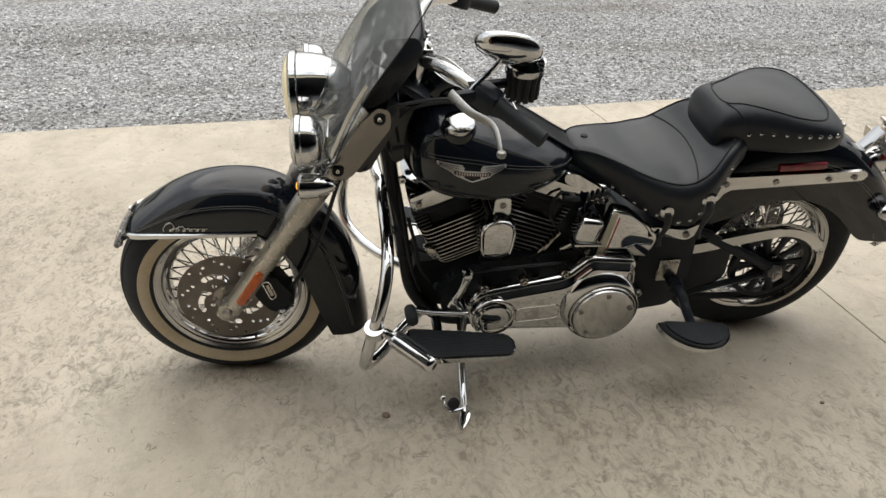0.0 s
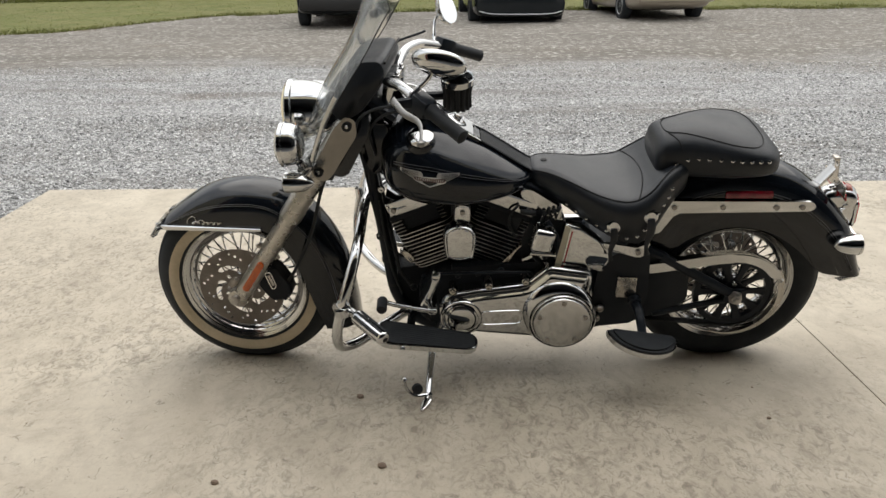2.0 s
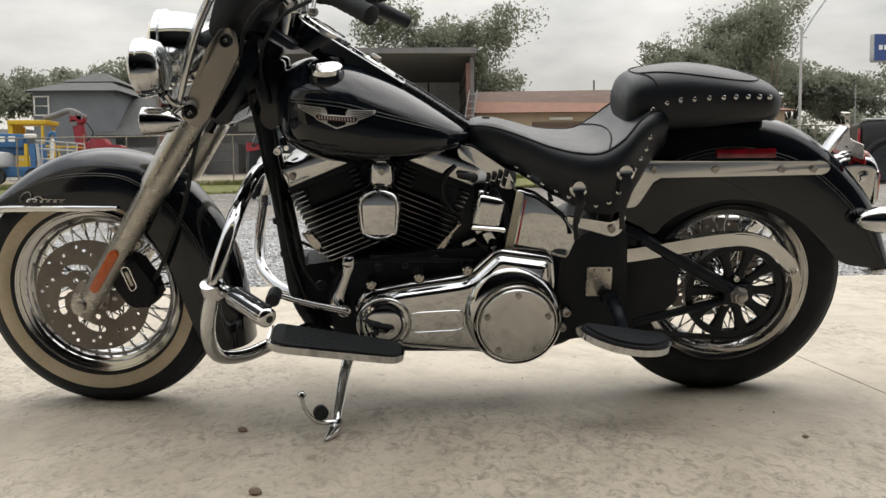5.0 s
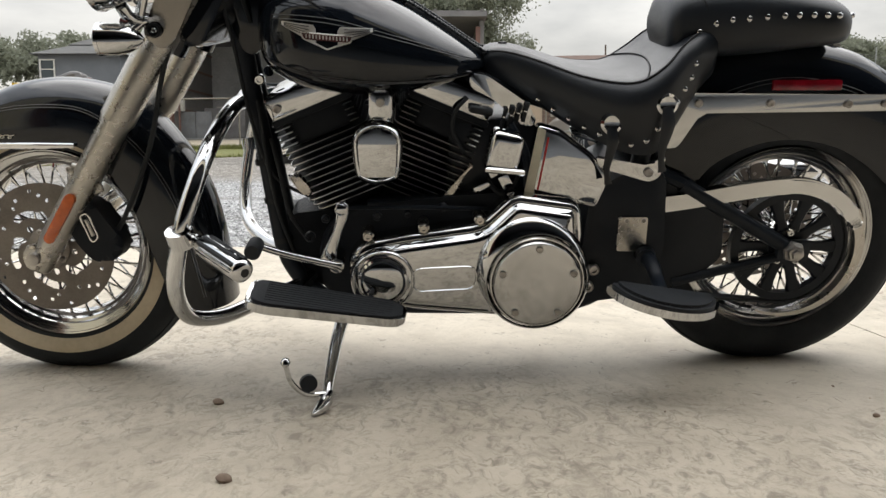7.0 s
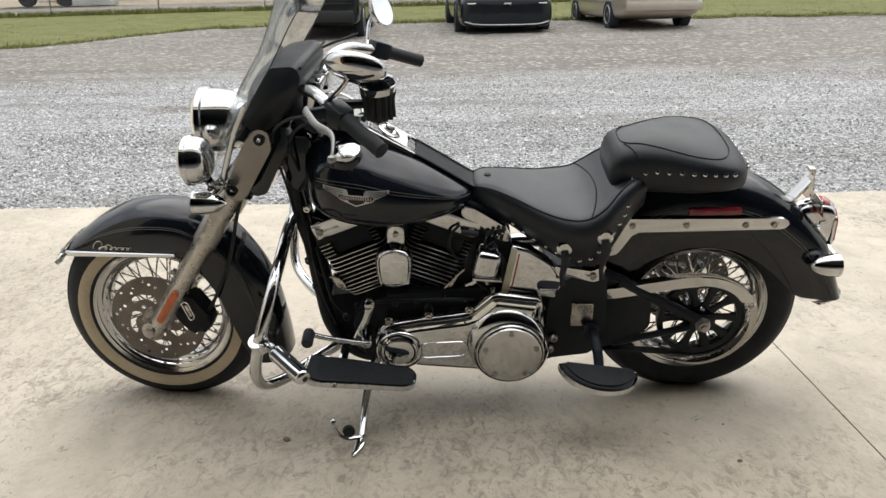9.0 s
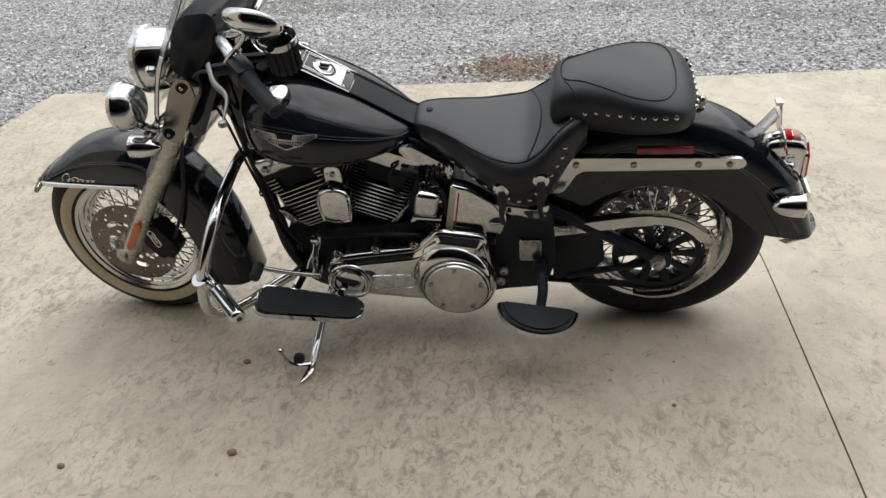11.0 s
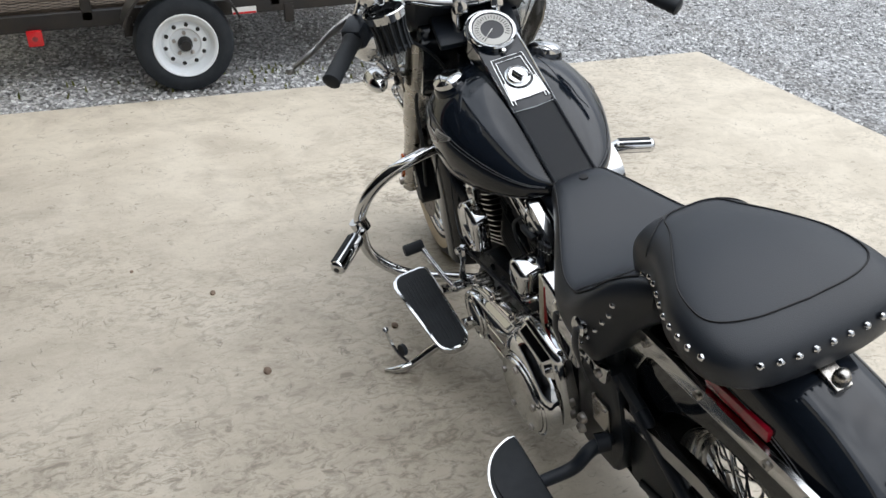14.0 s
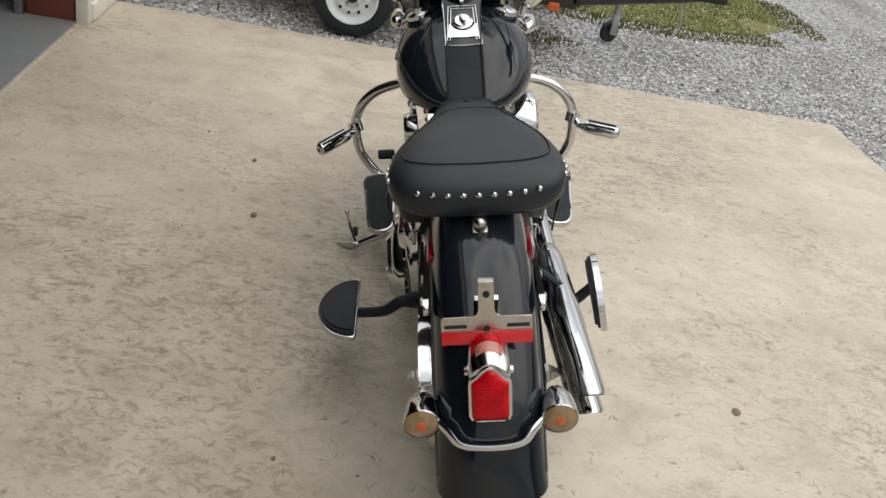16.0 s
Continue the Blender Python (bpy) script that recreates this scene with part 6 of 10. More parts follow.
def peg_at(s):
    base, end = Vector((-0.415, s * 0.392, 0.440)), Vector((-0.318, s * 0.492, 0.420))
    if s > 0:
        end = Vector((-0.372, 0.522, 0.408))
        base = Vector((-0.412, 0.400, 0.428))
    a = (end - base).normalized()
    bm = lathe(B(), [(-0.006, 0.012), (0.012, 0.014), (0.022, 0.020), (0.026, 0.022), ((end - base).length, 0.022), ((end - base).length + 0.004, 0.021), ((end - base).length + 0.009, 0.016), ((end - base).length + 0.010, 0.011)], base, a, 24)
    lathe(bm, [(-0.016, 0.026), (0.016, 0.026)], Vector((-0.446, s * 0.382, 0.445)), (0.15, -s * 0.25, -0.95), 18)
    tube(bm, [Vector((-0.440, s * 0.384, 0.445)), base], 0.012, 10)
    peg = bpart("highway_peg", bm, CHROME, label="chrome highway peg with rubber ribs")
    u = a.orthogonal().normalized()
    w = a.cross(u)
    for k in range(9):
        d = u * math.cos(math.tau * k / 9) + w * math.sin(math.tau * k / 9)
        # Thick strips are rubber; thin black ones stand for dark slots in the chrome.
        thick = 0.0052 if d.z > 0.45 else 0.0020
        bm = tube(B(), [base + a * 0.030 + d * 0.0205, end - a * 0.004 + d * 0.0205], thick, 6)
        bpart("peg_rubber", bm, RUBBER, peg, "narrow black strip, rubber above and dark slot below")
    # Black disc stands for the dark bore in the peg's end.
    bm = lathe(B(), [(0.0085, 0.008), (0.0112, 0.008)], end, a, 16)
    bpart("peg_hole", bm, BLACK_INK, peg)


peg_at(-1)
peg_at(1)


def board(s):
    tip = Matrix.Translation((-0.19, s * 0.292, 0.272)) @ Matrix.Rotation(radians(10.5), 4, "Y") @ Matrix.Rotation(radians(-s * 4), 4, "X")
    shape = rounded([(-0.160, -0.046), (-0.162, 0.052), (-0.128, 0.068), (0.130, 0.040), (0.158, 0.022), (0.158, -0.030), (0.130, -0.046)], 0.022, 4)
    f = lambda x, y, z: tip @ Vector((x, s * z, y))
    bm = plate(B(), shape, -0.013, 0.005, 0.004, 3, place=f)
    tube(bm, [tip @ Vector((-0.06, -s * 0.05, -0.012)), tip @ Vector((-0.05, -s * 0.17, -0.03))], 0.014, 8)
    tube(bm, [tip @ Vector((0.08, -s * 0.05, -0.012)), tip @ Vector((0.08, -s * 0.17, -0.03))], 0.014, 8)
    fb = bpart("footboard", bm, CHROME, label="chrome rider footboard with a black rubber pad")
    bm = plate(B(), [(x * 0.948, y * 0.872) for x, y in shape], 0.003, 0.0080, 0.002, 2, place=f)
    pad = bpart("rubber_pad", bm, RUBBER, fb, "ribbed black rubber pad")
    bm = B()
    for i in range(9):
        y = -0.034 + 0.0095 * i
        x1 = 0.130 - max(0, y - 0.012) * 1.6
        tube(bm, [tip @ Vector((-0.125, s * y, 0.0078)), tip @ Vector((x1, s * y, 0.0078))], 0.0013, 5)
    bpart("pad_rib", bm, RUBBER, pad)


board(-1)
board(1)


def pillion_board(s, place):
    n = 18
    shape = [(0.113 * math.cos(a), -0.100 * math.sin(a)) for a in np.linspace(0, math.pi, n)]
    shape = rounded([(0.116, 0.006)] + shape[1:-1] + [(-0.116, 0.006)], 0.012, 3)
    f = lambda x, y, z: place @ Vector((x, -s * z, y))
    bm = plate(B(), shape, -0.018, -0.002, 0.004, 3, place=f)
    bd = bpart("pillion_footboard", bm, CHROME, label="half-round chrome pillion footboard with a black pad")
    bm = plate(B(), [(x * 0.925, y * 0.925 - 0.003) for x, y in shape], -0.006, 0.004, 0.003, 2, place=f)
    plate(bm, [(x * 0.84, y * 0.84 - 0.004) for x, y in shape], 0.003, 0.010, 0.004, 2, place=f)
    bpart("rubber_pad", bm, RUBBER, bd, "black rubber pad")
    return bd


pillion_board(-1, Matrix.Translation((0.480, -0.322, 0.302)) @ Matrix.Rotation(radians(9), 4, "Y"))
pillion_board(1, Matrix.Translation((0.525, 0.303, 0.335)) @ Matrix.Rotation(radians(20), 4, "Y") @ Matrix.Rotation(radians(98), 4, "X"))
for s in (-1, 1):
    bm = tube(B(), smooth_path([(0.478, s * 0.13, 0.318), (0.488, s * 0.20, 0.316), (0.492, s * 0.245, 0.292), (0.485, s * 0.315, 0.284 if s < 0 else 0.345)], 5), [0.017 - 0.0002 * i for i in range(16)], 10)
    lathe(bm, [(-0.014, 0.022), (0.014, 0.022)], (0.484, s * 0.170, 0.318), (0.2, 1, 0), 14)
    bpart("board_arm", bm, POWDER, label="black cast arm of the pillion footboard")
bm = tube(B(), smooth_path([(-0.170, -0.225, 0.325), (-0.215, -0.236, 0.340), (-0.285, -0.246, 0.362), (-0.335, -0.252, 0.382)], 5), [0.012] + [0.0075] * 14 + [0.009], 10)
lathe(bm, [(-0.06, 0.014), (0.02, 0.016), (0.024, 0.012)], (-0.178, -0.205, 0.325), (0, -1, 0), 14)
shift = bpart("shift_lever", bm, CHROME, label="chrome heel-less shift lever")
bm = lathe(B(), [(0.0, 0.0150), (0.004, 0.0165), (0.052, 0.0165), (0.056, 0.0145)], (-0.335, -0.245, 0.383), (0, -1, 0), 18)
bpart("peg_rubber", bm, RUBBER, shift, "black rubber shift peg")
bm = tube(B(), smooth_path([(-0.198, -0.190, 0.322), (-0.192, -0.190, 0.350), (-0.178, -0.190, 0.385), (-0.166, -0.188, 0.425), (-0.166, -0.186, 0.452)], 5), [0.020, 0.019, 0.018, 0.0165, 0.015, 0.0135, 0.0125, 0.0115, 0.011, 0.0105, 0.010, 0.010, 0.0105, 0.0115, 0.0125, 0.0135, 0.014, 0.0145, 0.0145, 0.013, 0.008], 12, flat=0.6)
lathe(bm, [(-0.014, 0.012), (0.014, 0.012), (0.017, 0.008)], (-0.168, -0.188, 0.438), (0, -1, 0), 14)
bpart("shift_arm", bm, CHROME, shift, "curved chrome shift arm")
bm = tube(B(), [(-0.165, -0.178, 0.437), (0.02, -0.160, 0.431), (0.140, -0.150, 0.424)], 0.0048, 8)
bpart("shift_rod", bm, POWDER, shift, "thin black shift rod")
for pts in ([(-0.284, 0.492), (-0.262, 0.495), (-0.240, 0.470), (-0.230, 0.452), (-0.246, 0.446), (-0.262, 0.462)], [(0.112, 0.515), (0.100, 0.508), (0.066, 0.470), (0.046, 0.446), (0.058, 0.442), (0.072, 0.456), (0.090, 0.490)]):
    bpart("base_bracket", plate(B(), rounded(pts, 0.006, 3), -0.105, -0.128, 0.006, 3), CHROME_DULL, label="small chrome bracket at the cylinder's foot")
for x, z, r in ((-0.095, 0.405, 0.010), (-0.03, 0.410, 0.008), (0.045, 0.425, 0.010), (-0.24, 0.36, 0.012), (-0.205, 0.40, 0.009)):
    bm = B()
    bolt(bm, (x, -0.134, z), (0, -1, 0), r, 0.010)
    bpart("case_bolt", bm, POWDER, engine)
bm = B()
box(bm, (-0.085, -0.120, 0.428), (0.062, 0.030, 0.016), 0.005)
bpart("case_block", bm, POWDER, engine)
bm = B()
tube(bm, smooth_path([(-0.150, -0.115, 0.215), (-0.175, -0.215, 0.185), (-0.188, -0.330, 0.138), (-0.192, -0.392, 0.112)], 6), [0.017 - 0.0004 * i for i in range(19)], 12)
tube(bm, smooth_path([(-0.188, -0.385, 0.116), (-0.200, -0.425, 0.108), (-0.212, -0.462, 0.115)], 5), [0.014, 0.017, 0.020, 0.022, 0.022, 0.021, 0.019, 0.016, 0.013, 0.009, 0.004], 12, flat=0.6)
tube(bm, smooth_path([(-0.195, -0.392, 0.120), (-0.232, -0.405, 0.128), (-0.256, -0.416, 0.160), (-0.264, -0.421, 0.200)], 5), 0.0052, 8)
lathe(bm, [(-0.010, 0.002), (-0.007, 0.007), (0, 0.010), (0.007, 0.007), (0.010, 0.002)], (-0.264, -0.421, 0.205), (0, 0, 1), 14)
stand = bpart("side_stand", bm, CHROME, label="chrome side stand resting on the concrete")
bm = lathe(B(), [(-0.006, 0.017), (0.006, 0.017)], (-0.226, -0.395, 0.146), (0.3, -1, 0.2), 18)
bpart("rubber_stop", bm, RUBBER, stand, "round black rubber stop")

# Fork, lower legs, calliper, lamps.
leg_a, leg_b = Vector((-0.808, 0, 0.300)), Vector((-0.395, 0, 0.948))


def fork_leg():
    d = (leg_b - leg_a).normalized()
    y = Vector((0, -0.118, 0))
    bm = lathe(B(), [(-0.030, 0.018), (-0.022, 0.026), (0.03, 0.029), (0.34, 0.030), (0.36, 0.034), (0.375, 0.034)], leg_a + y, d, 28)
    lathe(bm, [(0.36, 0.036), (0.72, 0.036), (0.735, 0.030)], leg_a + y, d, 28)
    return bm


forks = both("fork_leg", fork_leg, FORK_METAL, "dull polished fork leg with weather stains", front=True)
for s, fork in zip((-1, 1), forks):
    d = (leg_b - leg_a).normalized()
    bm = B()
    q = Matrix.Translation(leg_a + d * 0.115 + Vector((0, s * 0.149, 0))) @ d.to_track_quat("Z", "Y").to_matrix().to_4x4()
    turn = Matrix.Translation(q.translation) @ Matrix.Rotation(radians(32.5), 4, "Y")
    pill = [(0.0115 * math.cos(t), (0.051 if math.sin(t) > 0 else -0.051) + 0.0115 * math.sin(t)) for t in np.linspace(0.01, math.tau - 0.01, 29)]
    plate(bm, pill, -0.006, 0.006, 0.003, 2, place=lambda x, y, z: turn @ Vector((x, y, z)))
    fpart("side_reflector", bm, AMBER, fork, "long orange reflector")
    bm = lathe(B(), [(0, 0.021), (0.010, 0.021), (0.014, 0.014), (0.026, 0.013), (0.028, 0.008)], (-0.815, s * 0.128, 0.306), (0, s, 0), 16)
    fpart("axle_nut", bm, STEEL, fork)
    bm = plate(B(), rounded([(-0.846, 0.292), (-0.838, 0.330), (-0.806, 0.338), (-0.782, 0.318), (-0.790, 0.286), (-0.820, 0.272)], 0.012), s * 0.100, s * 0.140, 0.006)
    fpart("axle_clamp", bm, FORK_METAL, fork)
    for dx in (-0.012, 0.016):
        bm = B()
        bolt(bm, (-0.800 + dx, s * 0.140, 0.296 + dx), (0, s, 0), 0.0055, 0.006)
        fpart("clamp_bolt", bm, STEEL, fork)
bm = plate(B(), rounded([(-0.752, 0.405), (-0.722, 0.436), (-0.686, 0.430), (-0.660, 0.388), (-0.628, 0.345), (-0.636, 0.308), (-0.668, 0.292), (-0.700, 0.300), (-0.735, 0.345)], 0.022), -0.060, -0.125, 0.016, 4)
for x, z in ((-0.729, 0.497), (-0.668, 0.461), (-0.692, 0.411)):
    lug = tube(B(), [(x, -0.110, z), (x + (0.030 if x < -0.71 else -0.028), -0.112, z - 0.012)], [0.013, 0.017], 10, flat=0.5)
    lug = fpart("fork_lug", lug, FORK_METAL, None, "small cast lug on the fork leg")
    head = B()
    bolt(head, (x, -0.117, z), (0, -1, 0), 0.0075, 0.006)
    fpart("lug_bolt", head, STEEL, lug)
cal = fpart("brake_calliper", bm, WRINKLE, label="black front brake calliper")
bm = tube(B(), [(x, -0.1255, z) for x, z in rounded([(-0.716, 0.398), (-0.698, 0.404), (-0.678, 0.350), (-0.694, 0.338)], 0.010)], 0.0022, 6, closed=True)
fpart("calliper_ring", bm, SILVER, cal, "thin silver outline")
bm = tube(B(), [(-0.703, -0.1255, 0.390), (-0.690, -0.1255, 0.354)], 0.0045, 8, flat=0.4)
fpart("calliper_inset", bm, CHROME_DULL, cal)
bm = tube(B(), smooth_path([(-0.665, -0.10, 0.34), (-0.62, -0.11, 0.40), (-0.55, -0.12, 0.55), (-0.50, -0.13, 0.72), (-0.44, -0.10, 0.86)], 6), 0.0055, 8)
fpart("brake_hose", bm, RUBBER, cal, "black rubber brake hose")
bm = B()
for s in (-1, 1):
    tube(bm, smooth_path([(-0.40, s * 0.075, 0.90), (-0.455, s * 0.085, 0.82), (-0.50, s * 0.09, 0.74)], 4), 0.030, 14)
plate(bm, rounded([(-0.475, 0.760), (-0.425, 0.745), (-0.345, 0.900), (-0.350, 0.965), (-0.400, 0.965)], 0.02), -0.13, 0.13, 0.012)
fpart("fork_yoke", bm, PAINT, label="black fork yoke and covers")
# Headlamp nacelle.
lamp_axis = Vector((-1, 0, -0.06))
bm = lathe(B(), [(-0.115, 0.012), (-0.108, 0.030), (-0.092, 0.050), (-0.068, 0.068), (-0.035, 0.082), (0.0, 0.089), (0.026, 0.0905), (0.030, 0.096), (0.044, 0.096), (0.050, 0.088)], (-0.565, 0, 0.922), lamp_axis, 48)
head_lamp = fpart("headlamp", bm, CHROME, label="large chrome headlamp shell")
bm = lathe(B(), [(0.046, 0.088), (0.056, 0.082), (0.064, 0.062), (0.069, 0.030), (0.070, 0.002)], (-0.565, 0, 0.922), lamp_axis, 40)
fpart("lens", bm, WARM_LENS, head_lamp, "glowing warm headlamp lens")
for s in (-1, 1):
    c = (-0.560, s * 0.213, 0.885)
    bm = lathe(B(), [(-0.032, 0.014), (-0.028, 0.036), (-0.018, 0.054), (-0.002, 0.061), (0.015, 0.063), (0.018, 0.066), (0.028, 0.066), (0.032, 0.060)], c, (-1, s * -0.02, -0.05), 40)
    pl = fpart("passing_lamp", bm, CHROME, label="round chrome passing lamp")
    bm = lathe(B(), [(0.029, 0.060), (0.038, 0.054), (0.044, 0.036), (0.046, 0.002)], c, (-1, s * -0.02, -0.05), 32)
    fpart("lens", bm, LAMP_GLASS, pl, "clear fluted lens")
    bm = tube(B(), smooth_path([(-0.545, s * 0.210, 0.828), (-0.535, s * 0.190, 0.805), (-0.500, s * 0.150, 0.800), (-0.470, s * 0.10, 0.82)], 4), 0.012, 10)
    fpart("lamp_stem", bm, CHROME, pl)
    ts = bullet((-0.562, s * 0.222, 0.768), (-1, 0, 0), fpart, AMBER_BULB if s < 0 else AMBER, 0.031)
    bm = tube(B(), [(-0.545, s * 0.205, 0.776), (-0.520, s * 0.175, 0.800)], 0.009, 10)
    fpart("signal_stem", bm, CHROME, ts)
bm = tube(B(), smooth_path([(-0.545, -0.205, 0.802), (-0.535, -0.1, 0.806), (-0.53, 0, 0.808), (-0.535, 0.1, 0.806), (-0.545, 0.205, 0.802)], 4), 0.011, 10, flat=0.7)
fpart("lamp_bar", bm, CHROME, label="chrome passing lamp bar")

# Windshield, its side brackets, and the black bag behind it.
SHIELD_X = spline([0, 0.25, 0.4, 0.6, 0.8, 1.0], [-0.512, -0.457, -0.412, -0.340, -0.293, -0.262])


def shield_point(v, u):
    """v: 0 at the foot to 1 at the top; u: -1 to 1 across."""
    w = 0.195 + 0.042 * math.sin(min(v * 1.5, 1) * math.pi / 2) - 0.05 * max(v - 0.75, 0) ** 2 * 8
    z = 0.800 + 0.575 * v - 0.10 * abs(u) ** 4 * max(0.0, (v - 0.5) / 0.5) ** 2
    return Vector((float(SHIELD_X(v)) - 0.080 * (1 - u * u), w * u, z))


bm = B()
rows = [[bm.verts.new(shield_point(v, u)) for u in np.linspace(-1, 1, 25)] for v in np.linspace(0, 1, 22)]
for p, q in zip(rows, rows[1:]):
    for i in range(24):
        bm.faces.new((p[i], p[i + 1], q[i + 1], q[i]))
bmesh.ops.solidify(bm, geom=bm.faces[:], thickness=0.004)
shield = fpart("windshield", bm, SHIELD, label="smoked clear windshield")
shield.visible_shadow = False
rim_path = [shield_point(v, -1) for v in np.linspace(0, 1, 20)]
rim_path = rim_path + [shield_point(1, u) for u in np.linspace(-1, 1, 20)][1:] + [shield_point(v, 1) for v in np.linspace(1, 0, 20)][1:]
fpart("shield_edge", tube(B(), rim_path, 0.0016, 5), BLACK_INK, shield)
for s in (-1, 1):
    bm = plate(B(), rounded([(-0.525, 0.775), (-0.490, 0.745), (-0.462, 0.765), (-0.370, 0.915), (-0.372, 0.965), (-0.400, 0.975), (-0.440, 0.930)], 0.014), s * 0.186, s * 0.192, 0.002, place=lambda x, y, z: (x, y + s * 0.22 * (z - 0.86), z))
    br = fpart("shield_bracket", bm, TAN_CHROME, label="flat chrome windshield bracket")
    for x, z in ((-0.498, 0.784), (-0.397, 0.943)):
        bm = B()
        lathe(bm, [(0, 0.0145), (0.007, 0.0145), (0.009, 0.011), (0.004, 0.008)], (x, s * (0.191 + 0.22 * (z - 0.86)), z), (0, s, 0), 20)
        gr = fpart("rubber_grommet", bm, RUBBER, br)
        bm = B()
        bolt(bm, (x, s * (0.194 + 0.22 * (z - 0.86)), z), (0, s, 0), 0.0065, 0.006)
        fpart("grommet_bolt", bm, CHROME, gr)
    bm = tube(B(), [shield_point(v, s * 0.95) + Vector((-0.004, 0, 0)) for v in np.linspace(0.02, 0.40, 10)], 0.006, 6, flat=0.25)
    fpart("shield_strip", bm, CHROME, shield, "narrow chrome strip with bolts")
BAG = rounded([(-0.468, 0.952), (-0.432, 1.070), (-0.388, 1.116), (-0.302, 1.124), (-0.284, 1.090), (-0.312, 1.030), (-0.372, 0.950), (-0.430, 0.922)], 0.028, 4)
mid = Vector((-0.375, 1.025))
bag = []
for y in np.linspace(-1, 1, 15):
    f = (1 - abs(y) ** 6) ** 0.2 if abs(y) < 1 else 0.35
    bag.append([Vector((mid.x + (x - mid.x) * f, 0.165 * y, mid.y + (z - mid.y) * f)) for x, z in BAG])
bagp = fpart("windshield_bag", loft(B(), bag), LEATHER, label="black leather bag behind the windshield")
bm = tube(B(), [(-0.293, y * 0.150, 1.110) for y in np.linspace(-0.95, 0.95, 9)], 0.004, 6)
fpart("flap_edge", bm, STITCH, bagp)

# Handlebar with grips, levers, mirrors and switch gear.
BAR = [(-0.286, -0.045, 1.030), (-0.290, -0.100, 1.040), (-0.280, -0.170, 1.064), (-0.244, -0.226, 1.074), (-0.198, -0.276, 1.060), (-0.140, -0.334, 1.035), (-0.055, -0.401, 0.994)]


def bar_half():
    return tube(B(), smooth_path([(-0.283, 0.0, 1.029)] + BAR, 6), 0.0150, 14)


both("handlebar", bar_half, CHROME, "wide swept chrome handlebar", front=True)
bm = B()
for s in (-1, 1):
    box(bm, (-0.288, s * 0.045, 1.028), (0.050, 0.034, 0.050), 0.010)
    lathe(bm, [(0, 0.016), (0.085, 0.020)], (-0.310, s * 0.045, 0.945), (0.2, 0, 1), 18)
    bolt(bm, (-0.274, s * 0.045, 1.054), (0.1, 0, 1), 0.007, 0.006)
box(bm, (-0.286, 0, 1.040), (0.040, 0.115, 0.022), 0.008)
fpart("handlebar_clamp", bm, CHROME, label="polished handlebar clamp and risers")
bm = B()
box(bm, (-0.315, 0, 0.955), (0.10, 0.21, 0.022), 0.01, Matrix.Rotation(radians(32.5), 4, "Y"))
fpart("top_yoke", bm, POWDER, label="black top fork yoke cover")
g0, g1 = Vector((-0.140, -0.334, 1.035)), Vector((-0.052, -0.403, 0.993))
